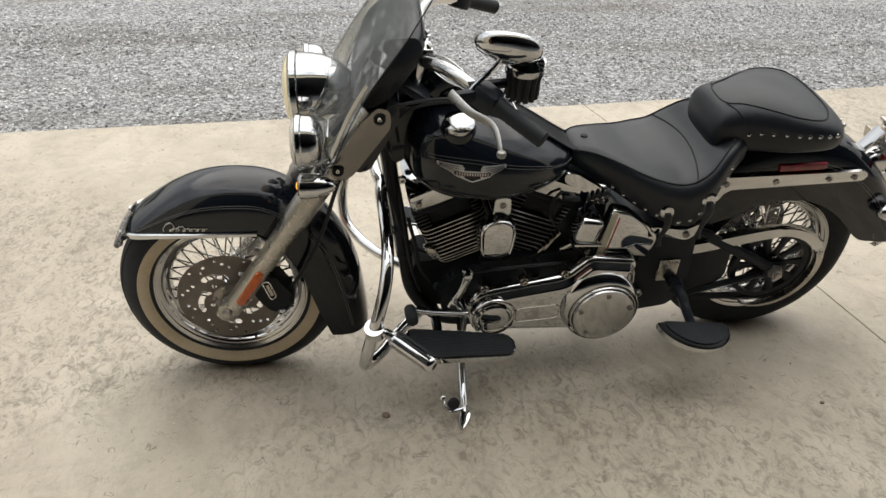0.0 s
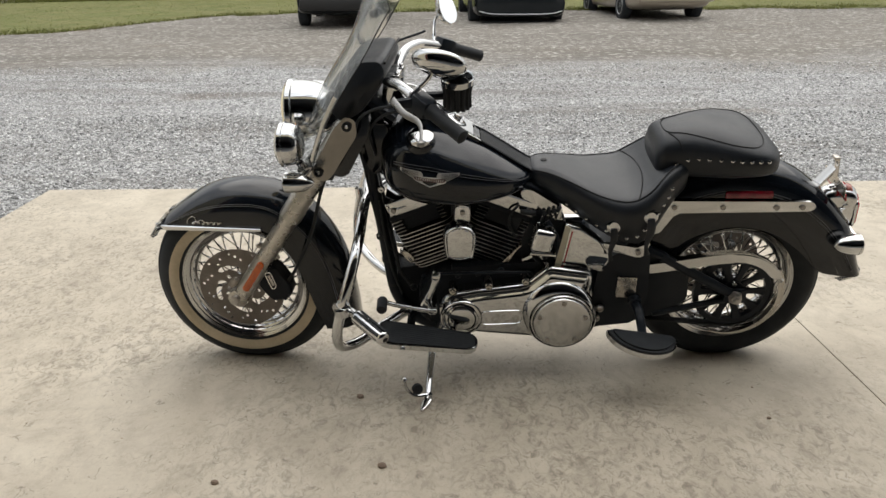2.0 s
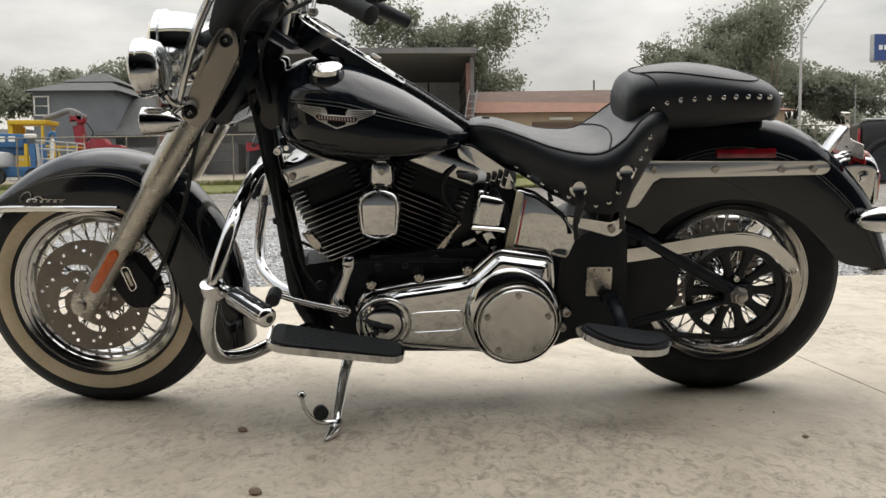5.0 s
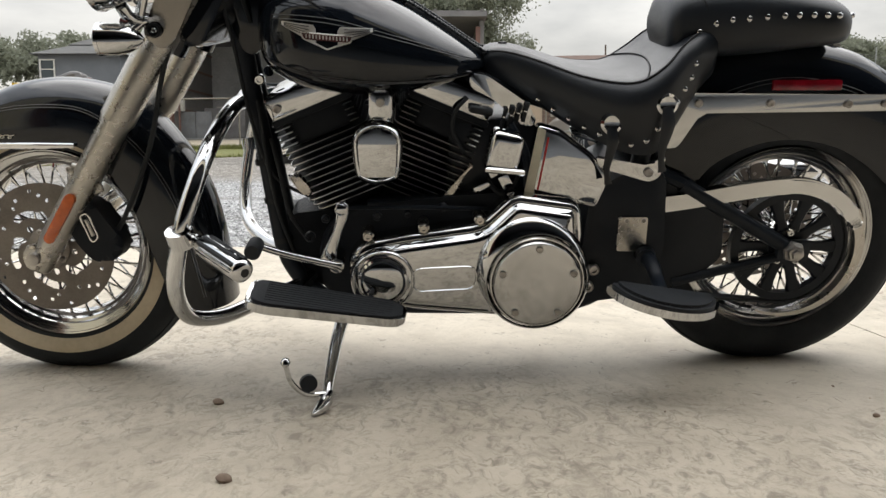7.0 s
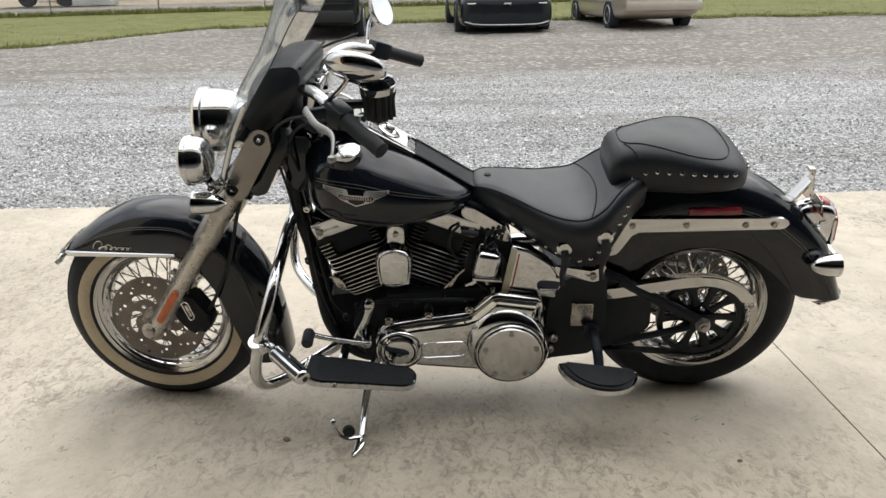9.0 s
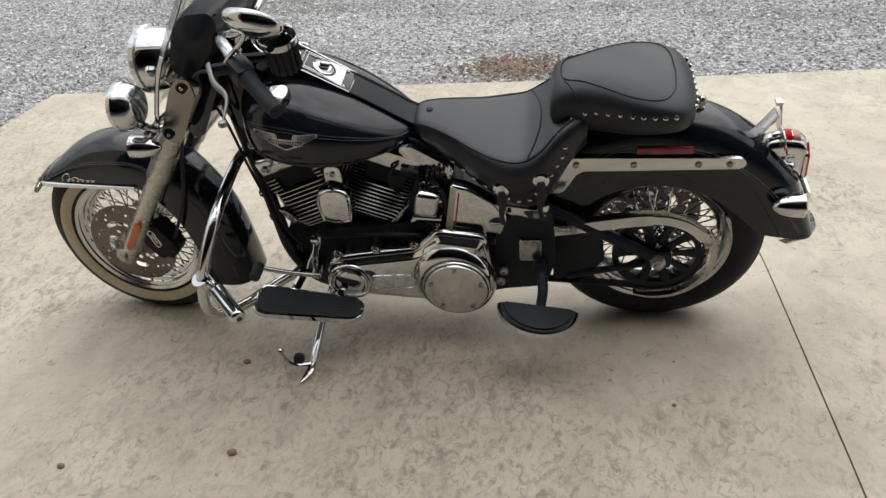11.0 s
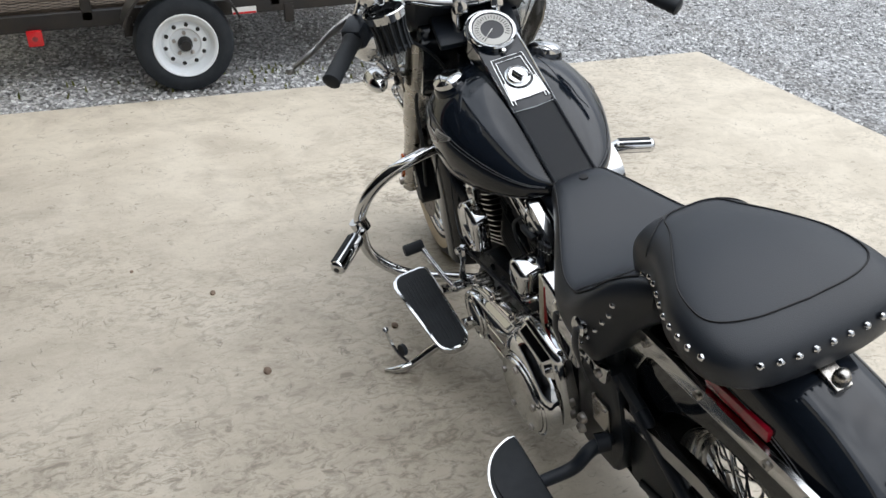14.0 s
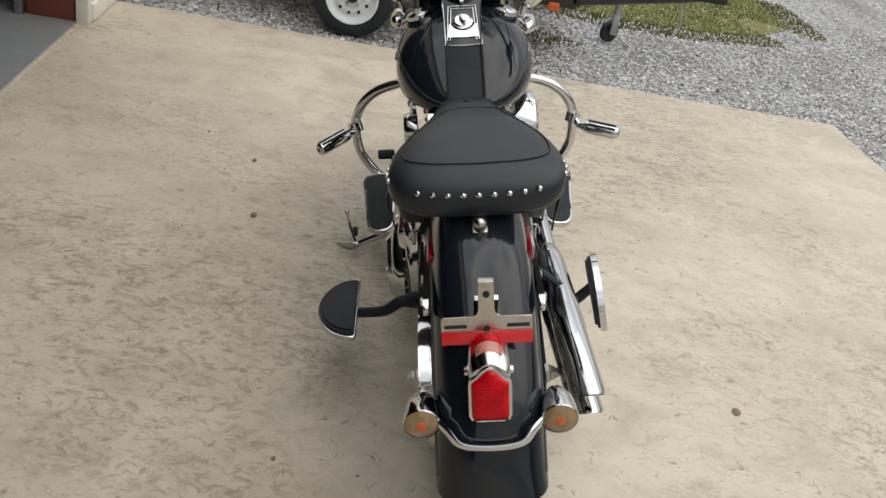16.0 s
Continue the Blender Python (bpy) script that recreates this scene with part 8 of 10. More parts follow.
            bm = lathe(B(), [(0.030 * s, 0.0105), (0.0507 * s, 0.0105)], (x, 0.097 * math.cos(a), hub + 0.097 * math.sin(a)), (1, 0, 0), 12)
            part("rim_hole", bm, BLACK_INK, ty)
        for k in range(5):
            a = math.tau * k / 5 + 0.3
            bm = lathe(B(), [(0.034 * s, 0.010), (0.050 * s, 0.010), (0.054 * s, 0.006)], (x, 0.055 * math.cos(a), hub + 0.055 * math.sin(a)), (1, 0, 0), 6)
            part("lug_nut", bm, STEEL, ty)
        bm = B()
        fend = [(0.30 * math.cos(a), hub + 0.02 + 0.30 * math.sin(a)) for a in np.linspace(0.35, math.pi - 0.35, 16)]
        loft(bm, [[Vector((x - 0.10, y, z)), Vector((x + 0.10, y, z)), Vector((x + 0.10, y * 0.97, z - 0.010)), Vector((x - 0.10, y * 0.97, z - 0.010))] for y, z in fend])
        part("fender", bm, TRAILER_PAINT, t, "rolled black wheel fender")
    bm = B()
    box(bm, (-0.775, 0.0, hub), (1.72, 0.05, 0.05), 0.008)
    part("axle", bm, TRAILER_PAINT, t)
    bm = B()
    box(bm, (0.036, -0.685, 0.290), (0.025, 0.072, 0.078), 0.008)
    mk = part("side_marker", bm, RED_TAPE, t, "red square marker lamp hanging from the rail")
    bm = lathe(B(), [(0, 0.013), (0.004, 0.012)], (0.049, -0.685, 0.290), (1, 0, 0), 12)
    part("marker_bulb", bm, DARK_RED, mk)
    bm = B()
    box(bm, (0.035, 1.22, 0.32), (0.02, 0.07, 0.05), 0.006)
    part("side_marker", bm, AMBER, t, "orange side marker lamp")
    bm = B()
    box(bm, (0.0265, 0.335, 0.336), (0.003, 0.125, 0.036))
    st = part("sticker", bm, WHITE_INK, t, "white sticker with a red edge")
    bm = B()
    box(bm, (0.0285, 0.335, 0.324), (0.003, 0.122, 0.010))
    part("sticker_band", bm, RED_TAPE, st)
    bm = lathe(B(), [(-0.02, 0.075), (0.02, 0.075)], (-0.775, 1.78, 0.02), (0.8, 0.6, 0), 20)
    part("jack_wheel", bm, RUBBER, t, "black caster wheel of the tongue jack")
    bm = B()
    box(bm, (-0.755, 1.80, 0.08), (0.09, 0.05, 0.14), 0.006)
    tube(bm, [(-0.755, 1.80, 0.12), (-0.755, 1.80, 0.70)], 0.025, 10)
    tube(bm, [(-0.755, 1.80, 0.65), (-0.64, 1.80, 0.65)], 0.01, 6)
    part("jack_post", bm, GALV, t, "galvanised jack post")
    bm = B()
    tube(bm, smooth_path([(-0.73, 2.2, 0.36), (-0.70, 2.25, 0.15), (-0.66, 2.15, 0.0), (-0.60, 2.02, -0.07)], 5), 0.008, 6)
    part("safety_chain", bm, GALV, t)
    return t


trailer()


# ---- fence ----
def fence():
    f = thing("chain_link_fence", "weathered galvanised chain-link fence along the street", "fence")
    pts = [(aside(x, 27), 27.0 + 0.08 * x) for x in (11.67 + 3.42 * i for i in range(-11, 6))]
    h = 1.66
    for x, y in pts:
        z = ground_height(x, y)
        bm = tube(B(), [(x, y, z - 0.05), (x, y, z + h + 0.04)], 0.026, 8)
        part("post", bm, FENCE_STEEL, f)
    bm = tube(B(), [(x, y, ground_height(x, y) + h) for x, y in pts], 0.024, 8)
    part("top_rail", bm, FENCE_STEEL, f)
    v, e = [], []
    bm = B()
    for (x0, y0), (x1, y1) in zip(pts, pts[1:]):
        za, zb = ground_height(x0, y0), ground_height(x1, y1)
        n = 30
        for k in range(n):
            for d in (-1, 1):
                u0 = k / n
                u1 = u0 + d * 0.30
                zz0, zz1 = 0.05, h
                if u1 > 1:
                    zz1, u1 = zz0 + (h - zz0) * (1 - u0) / 0.30, 1
                if u1 < 0:
                    zz1, u1 = zz0 + (h - zz0) * u0 / 0.30, 0
                a = Vector((x0 + (x1 - x0) * u0, y0 + (y1 - y0) * u0, za + (zb - za) * u0 + zz0))
                b = Vector((x0 + (x1 - x0) * u1, y0 + (y1 - y0) * u1, za + (zb - za) * u1 + zz1))
                tube(bm, [a, b], 0.0018, 3, caps=False)
    part("wire_mesh", bm, FENCE_STEEL, f)


fence()


# ---- buildings ----
def window_unit(parent, x, y, z, w, h, rows=2, frame=WHITE_TRIM):
    bm = B()
    for dx, dz, sx, sz in ((0, h / 2, w + 0.12, 0.08), (0, -h / 2, w + 0.12, 0.08), (-w / 2, 0, 0.08, h), (w / 2, 0, 0.08, h)):
        box(bm, (x + dx, y, z + dz), (sx, 0.10, sz), 0.01)
    for k in range(1, rows):
        box(bm, (x, y, z - h / 2 + h * k / rows), (w, 0.07, 0.05))
    win = part("window", bm, frame, parent, "white framed sash window")
    bm = B()
    box(bm, (x, y + 0.03, z), (w, 0.02, h))
    part("pane", bm, CAR_GLASS, win)
    return win


def tan_building():
    t = thing("tan_building", "low tan stucco building with a brown shingle roof and terracotta eaves", "building", m=Matrix.Translation((aside(0, 44), 0, lift(44))))
    x0, x1, y0, z0 = 4.3, 21.05, 43.6, 0.0
    bm = B()
    wall_h = 2.97
    box(bm, ((x0 + x1) / 2, y0 + 5.0, z0 + wall_h / 2 - 0.3), (x1 - x0, 10.0, wall_h + 0.6))
    part("wall", bm, STUCCO, t)
    bm = B()
    loft(bm, [[Vector((x, y, z)) for x, y, z in ((x0 - 0.2, y0 - 0.55, 2.90), (x1 + 0.45, y0 - 0.55, 2.98), (x1 + 0.45, y0 + 10.4, 2.98), (x0 - 0.2, y0 + 10.4, 2.90))],
              [Vector((x, y, z)) for x, y, z in ((x0 - 0.2, y0 + 0.6, 3.60), (x1 - 1.2, y0 + 0.6, 3.34), (x1 - 1.2, y0 + 9.4, 3.34), (x0 - 0.2, y0 + 9.4, 3.60))]])
    part("mansard", bm, FASCIA, t, "terracotta coloured lower roof slope", sharp=15)
    bm = B()
    loft(bm, [[Vector((x, y, z)) for x, y, z in ((x0 - 0.2, y0 + 0.5, 3.50), (x1 - 1.1, y0 + 0.5, 3.32), (x1 - 1.1, y0 + 9.5, 3.32), (x0 - 0.2, y0 + 9.5, 3.50))],
              [Vector((x, y, z)) for x, y, z in ((x0 - 0.2, y0 + 3.6, 4.42), (x1 - 3.2, y0 + 3.6, 4.58), (x1 - 3.2, y0 + 6.4, 4.58), (x0 - 0.2, y0 + 6.4, 4.42))]])
    part("roof", bm, ROOF_BROWN, t, "brown shingle roof", sharp=15)
    for x, z, w in ((5.6, 1.63, 1.18), (14.76, 1.71, 1.16), (19.13, 1.76, 0.80)):
        window_unit(t, x, y0 - 0.03, z, w, 1.12, 3)
    for k in range(12):
        bm = B()
        box(bm, (8.78, y0 - 0.02, 0.10 + 0.205 * k), (2.95, 0.05, 0.195), 0.012)
        part("door_slat", bm, DOOR_BROWN, t, "brown roller door slat")
    bm = B()
    box(bm, (8.85, y0 - 0.10, 2.62), (1.25, 0.08, 0.14), 0.01)
    part("lamp", bm, WHITE_TRIM, t)
    bm = tube(B(), smooth_path([(14.4, y0 - 0.1, 2.88), (13.9, y0 - 0.1, 2.70), (13.75, y0 - 0.1, 2.4), (13.75, y0 - 0.1, 0.2)], 4), 0.06, 8)
    part("downpipe", bm, DOOR_BROWN, t)
    for x in (11.7, 14.1):
        bm = tube(B(), [(x, y0 + 5, 4.3), (x, y0 + 5, 5.25)], 0.05, 8)
        part("vent_pipe", bm, WOOD_POLE, t)


tan_building()


def shed():
    s = thing("open_shed", "tall dark open-fronted metal shed with a shallow roof", "shed", m=Matrix.Translation((aside(0, 41.5), 0, lift(41.5))))
    x0, x1, y0, y1, h = -11.95, 3.9, 41.5, 51.0, 6.0
    g = -0.35
    bm = B()
    box(bm, ((x0 + x1) / 2, y1, h / 2 + g), (x1 - x0, 0.2, h))
    part("wall", bm, SHED_WALL, s, "grey metal wall sheets")
    # Side walls coloured darker to stand for the shed's dark interior.
    for x in (x0, x1):
        bm = B()
        box(bm, (x, (y0 + y1) / 2, h / 2 + g), (0.2, y1 - y0, h))
        part("wall", bm, SHED_SHEET, s, "dark metal wall sheets")
        for k in range(5):
            bm = B()
            box(bm, (x + (0.13 if x < 0 else -0.13), (y0 + y1) / 2, 0.6 + 1.15 * k + g), (0.07, y1 - y0 - 0.4, 0.10))
            part("wall_rail", bm, PRIMER, s)
    bm = B()
    loft(bm, [[Vector((x0 - 0.5, y, z)), Vector((x1 + 0.2, y, z)), Vector((x1 + 0.2, y, z - 0.28)), Vector((x0 - 0.5, y, z - 0.28))] for y, z in ((y0 - 0.8, 6.02), (y1 + 0.4, 5.75))])
    part("roof", bm, SHED_SHEET, s, "dark sheet roof")
    bm = B()
    for k in range(15):
        x = x0 - 0.3 + 1.15 * k
        box(bm, (x, y0 - 0.82, 6.05), (0.14, 0.05, 0.08), 0.02)
    part("roof_rib", bm, SHED_SHEET, s)
    for x in (x0 + 0.2, x1 - 0.2):
        bm = B()
        box(bm, (x, y0, (h - 0.3) / 2 + g), (0.22, 0.22, h - 0.3))
        part("post", bm, PRIMER, s, "primed steel corner post")
    for x, y, z, sx, sy, sz in ((-6.5, 47, 1.4, 3.4, 2, 0.9), (-9.8, 46, 0.6, 2.2, 2, 1.9), (-2.0, 47, 0.9, 2.6, 2.4, 2.6), (1.0, 46.5, 0.55, 2.2, 1.6, 1.7)):
        bm = B()
        box(bm, (x, y, sz / 2 + g), (sx, sy, sz), 0.05)
        for k in range(3):
            box(bm, (x, y - sy / 2 - 0.02, g + sz * (0.2 + 0.3 * k)), (sx * 0.96, 0.05, 0.09), 0.01)
        bm.transform(s.matrix_world)
        part("crate", bm, SHED_SHEET, None, "dark stored crate in the shade of the open shed", category="crate", group="crates stored in the shed")
    bm = B()
    box(bm, (1.85, y1 - 0.16, h / 2 + g), (0.10, 0.12, h - 0.2))
    part("partition_post", bm, CAR_BLACK, s, "dark upright on the back wall")
    for x, w, z, d in ((-8.9, 1.7, 3.15, 0.55), (-11.1, 0.8, 1.9, 0.7)):
        bm = B()
        box(bm, (x, y1 - 0.6, z + g), (w, 0.08, d), 0.02)
        part("wall_sheet", bm, WHITE_TRIM, s, "pale dusty sheet leaning on the back wall")
    bm = B()
    box(bm, (-0.35, y1 - 0.13, 2.3 + g), (1.05, 0.10, 1.1), 0.02)
    cab = part("wall_rack", bm, CAR_BLACK, s, "dark rack on the back wall")
    for k in range(4):
        bm = B()
        box(bm, (-0.70 + 0.23 * k, y1 - 0.20, 2.3 + g), (0.12, 0.04, 0.9), 0.01)
        part("rack_panel", bm, LOW_PANEL, cab)
    bm = B()
    box(bm, (-1.9, y1 - 0.13, 1.35 + g), (2.1, 0.06, 2.7), 0.02)
    cage = part("inner_door", bm, SHED_SHEET, s, "dark barred door in the back wall")
    for k in range(6):
        bm = B()
        box(bm, (-2.8 + 0.36 * k, y1 - 0.18, 1.35 + g), (0.05, 0.04, 2.6))
        part("door_bar", bm, SHED_WALL, cage)
    bm = B()
    for k in (0, 1):
        tube(bm, [(3.0 + 0.0 * k, y0 - 0.6 + 0.45 * k * 0, g), (3.75, y0 - 0.2, 4.0)] if not k else [(3.45, y0 - 0.6, g), (4.15, y0 - 0.2, 4.0)], 0.035, 6)
    for i in range(12):
        u = (i + 0.5) / 12
        tube(bm, [(3.0 + 0.75 * u, y0 - 0.6 + 0.4 * u, g + 4.3 * u), (3.45 + 0.70 * u, y0 - 0.6 + 0.4 * u, g + 4.3 * u)], 0.02, 5)
    bm.transform(s.matrix_world)
    lad = part("ladder", bm, GALV, None, "long aluminium ladder leaning on the shed", category="ladder")
    bm = B()
    box(bm, (0.3, y0 - 1.6, g + 0.7), (2.4, 1.2, 1.3), 0.05)
    bm.transform(s.matrix_world)
    bn = part("waste_bin", bm, SHED_SHEET, None, "dark waste container with a lime lid", category="container")
    bm = B()
    box(bm, (0.3, y0 - 1.6, g + 1.45), (2.2, 1.2, 0.14), 0.04)
    bm.transform(s.matrix_world)
    part("lid", bm, material("lime_lid", (0.35, 0.42, 0.05), 0.5), bn, "lime green lid")


shed()


def panel_wall():
    """A low run of grey cladding sheets beside the shed's open front."""
    w = thing("panel_wall", "low wall of weathered grey cladding sheets behind the loader", "wall")
    base = ground_height(-13.5, 43.4)
    for k in range(6):
        bm = B()
        box(bm, (-15.55 + 0.83 * k, 43.4 + 0.02 * (k % 2), base + 0.72), (0.81, 0.06, 1.44), 0.012)
        part("panel", bm, LOW_PANEL, w)
    bm = B()
    box(bm, (-13.45, 43.36, base + 0.03), (5.0, 0.14, 0.09))
    part("bottom_rail", bm, GALV, w)
    for x, top in ((-12.62, 4.9), (-12.30, 4.3)):
        bm = B()
        box(bm, (x, 42.2, base + top / 2 - 0.2), (0.09, 0.09, top - 0.4))
        part("upright", bm, PRIMER, w, "rusty red upright")
    bm = B()
    box(bm, (-12.65, 43.0, base + 1.80), (0.75, 0.5, 0.70), 0.05)
    part("bundle", bm, WHITE_TRIM, None, "pale wrapped bundle stacked on the panel wall", category="bundle")


panel_wall()


def house():
    h = thing("grey_house", "two-storey grey stucco house with hipped shingle roofs", "house", m=Matrix.Translation((aside(0, 52), 0, lift(52))))
    y = 52.0
    bm = B()
    box(bm, (-20.0, y + 4, 2.4), (5.0, 8, 5.0))
    box(bm, (-16.0, y + 4.6, 1.2), (4.6, 7, 2.4))
    part("wall", bm, HOUSE_GREY, h)
    bm = B()
    loft(bm, [[Vector(p) for p in ((-22.9, y - 0.5, 4.85), (-17.1, y - 0.5, 4.85), (-17.1, y + 8.5, 4.85), (-22.9, y + 8.5, 4.85))], [Vector(p) for p in ((-21.2, y + 3.4, 5.9), (-18.8, y + 3.4, 5.9), (-18.8, y + 4.6, 5.9), (-21.2, y + 4.6, 5.9))]])
    part("roof", bm, HOUSE_ROOF, h, sharp=15)
    bm = B()
    loft(bm, [[Vector(p) for p in ((-21.7, y + 2.6, 5.75), (-18.2, y + 2.6, 5.75), (-18.2, y + 8.0, 5.75), (-21.7, y + 8.0, 5.75))], [Vector(p) for p in ((-20.3, y + 4.6, 6.55), (-19.6, y + 4.6, 6.55), (-19.6, y + 5.4, 6.55), (-20.3, y + 5.4, 6.55))]])
    part("roof", bm, HOUSE_ROOF, h, sharp=15)
    bm = B()
    loft(bm, [[Vector(p) for p in ((-18.8, y - 0.4, 2.1), (-13.2, y - 0.4, 2.1), (-13.2, y + 8.5, 2.1), (-18.8, y + 8.5, 2.1))], [Vector(p) for p in ((-17.6, y + 3.6, 4.9), (-15.4, y + 3.6, 4.7), (-15.4, y + 5.0, 4.7), (-17.6, y + 5.0, 4.9))]])
    part("roof", bm, HOUSE_ROOF, h, sharp=15)
    window_unit(h, -21.95, y - 0.05, 3.95, 0.86, 1.15, 2)
    bm = B()
    loft(bm, [[Vector(p) for p in ((-36, y - 1, 1.6), (-23.0, y - 1, 1.6), (-23.0, y + 7, 1.6), (-36, y + 7, 1.6))], [Vector(p) for p in ((-35, y + 2.5, 2.7), (-24, y + 2.5, 2.7), (-24, y + 3.5, 2.7), (-35, y + 3.5, 2.7))]])
    part("low_roof", bm, HOUSE_ROOF, h, sharp=15)
    # Dark block standing for the shade under the low carport roof.
    bm = B()
    box(bm, (-29.5, y + 3, 0.6), (12, 6, 2.2))
    part("low_shade_block", bm, SHED_SHEET, h)


house()


# ---- machines behind the fence ----
def work_cage():
    """A yellow tubular cage on short legs, standing before the tractor."""
    x0, x1, y0, y1 = -15.95, -14.45, 35.1, 36.0
    g = ground_height(-15.2, 35.5)
    c = thing("work_cage", "yellow tubular work cage on short legs", "cage")
    for z in (0.72, 0.98, 1.50):
        bm = tube(B(), [(x0, y0, g + z + 0.06), (x1, y0, g + z), (x1, y1, g + z), (x0, y1, g + z + 0.06)], 0.024, 6, closed=True)
        part("rail", bm, YELLOW, c)
    for x, y, top in ((x0, y0, 1.5), (x1, y0, 1.52), (x0, y1, 1.5), (x1, y1, 2.1), (-15.2, y0, 1.5)):
        bm = tube(B(), [(x, y, g), (x, y, g + top)], 0.026, 6)
        part("upright", bm, YELLOW if top < 2 else PALLET, c)
    for x in (x0, x1):
        bm = B()
        box(bm, (x, (y0 + y1) / 2, g + 0.05), (0.16, y1 - y0 + 0.2, 0.08), 0.01)
        part("foot", bm, CAR_BLACK, c)


work_cage()


def crane_truck():
    c = thing("tractor_loader", "yellow tractor with a red crane arm and a pallet fork", "machine", m=Matrix.Translation((aside(-12.85, 37.5), 37.5, ground_height(-13, 37.5))))
    for x, y, r in ((0.03, -0.75, 0.44), (0.03, 0.75, 0.44), (-2.9, -0.8, 0.55), (-2.9, 0.8, 0.55)):
        bm = lathe(B(), [(-0.15, r * 0.55), (-0.17, r * 0.9), (-0.12, r), (0.12, r), (0.17, r * 0.9), (0.15, r * 0.55)], (x, y, r), (0, 1, 0), 28)
        w = part("wheel", bm, TYRE, c, "black tractor tyre")
        bm = lathe(B(), [(-0.16, r * 0.55), (-0.10, r * 0.48), (-0.11, 0.08)], (x, y, r), (0, 1, 0), 20)
        part("rim", bm, YELLOW, w, "yellow rim")
    bm = B()
    plate(bm, rounded([(-3.4, 0.62), (-1.0, 0.55), (0.5, 0.62), (1.45, 0.22), (1.50, 0.40), (0.85, 0.95), (0.25, 1.28), (-0.5, 1.30), (-1.2, 1.15), (-1.5, 0.95), (-3.4, 1.0)], 0.06), -0.45, 0.45, 0.05)
    part("chassis", bm, YELLOW, c, "yellow chassis and sloping bonnet")
    bm = B()
    for z in (0.25, 0.5, 0.75, 1.0, 1.2):
        tube(bm, [(0.95, -0.6, z + 0.02), (1.75, -0.6, z)], 0.022, 6)
    for x in (0.95, 1.35, 1.75):
        tube(bm, [(x, -0.6, 0.1), (x, -0.6, 1.22)], 0.028, 6)
    part("fork_frame", bm, PALLET, c, "weathered wooden pallet on the fork")
    bm = B()
    plate(bm, rounded([(-1.15, 1.20), (0.35, 1.20), (0.50, 1.42), (0.30, 1.55), (-0.25, 1.60), (-0.40, 1.85), (-1.0, 1.85)], 0.05), -0.36, 0.36, 0.05)
    part("engine_cover", bm, RED_PAINT, c, "red engine cover")
    bm = B()
    box(bm, (-1.55, 0, 1.95), (0.42, 0.45, 1.5), 0.05, Matrix.Rotation(radians(-8), 4, "Y"))
    box(bm, (-1.30, -0.05, 1.45), (0.5, 0.6, 0.5), 0.05)
    box(bm, (-1.62, -0.05, 2.75), (0.62, 0.5, 0.42), 0.08)
    part("crane", bm, RED_PAINT, c, "red crane column")
    for x, z in ((-1.75, 3.0), (-1.45, 2.85), (-1.72, 2.55)):
        bm = lathe(B(), [(-0.30, 0.10), (-0.30, 0.15), (0.30, 0.15), (0.30, 0.10)], (x, 0, z), (0, 1, 0), 14)
        part("pivot", bm, SHED_SHEET, c)
    bm = tube(B(), smooth_path([(-1.5, 0, 2.95), (-2.0, -0.1, 3.12), (-2.6, -0.1, 2.92), (-3.1, -0.1, 2.80)], 5), 0.13, 8)
    part("crane_arm", bm, SHED_SHEET, c)
    bm = tube(B(), smooth_path([(-1.25, -0.2, 1.7), (-0.9, -0.22, 2.1), (-1.2, -0.2, 2.6)], 4), 0.035, 6)
    part("hydraulic_hose", bm, CAR_BLACK, c)
    bm = B()
    for x in (-4.35, -3.0):
        for y in (-0.6, 0.6):
            box(bm, (x, y, 1.45), (0.11, 0.11, 2.0), 0.02)
    box(bm, (-3.65, 0, 2.58), (1.75, 1.4, 0.20), 0.05)
    box(bm, (-4.45, 0, 2.35), (0.14, 1.3, 0.55), 0.03)
    box(bm, (-3.9, 0, 0.85), (1.4, 1.2, 0.7), 0.05)
    part("cab_frame", bm, YELLOW, c, "yellow open cab frame")
    for k in range(7):
        bm = tube(B(), [(-4.1 + 0.36 * k, -1.6, -0.3), (-4.0 + 0.36 * k, -1.6, 1.75 - 0.10 * k)], 0.024, 6)
        part("scaffold_post", bm, GALV, c)
    for z in (0.0, 0.45, 0.9, 1.35):
        bm = tube(B(), [(-4.3, -1.6, z), (-1.7, -1.6, z - 0.1)], 0.024, 6)
        part("scaffold_bar", bm, GALV, c)


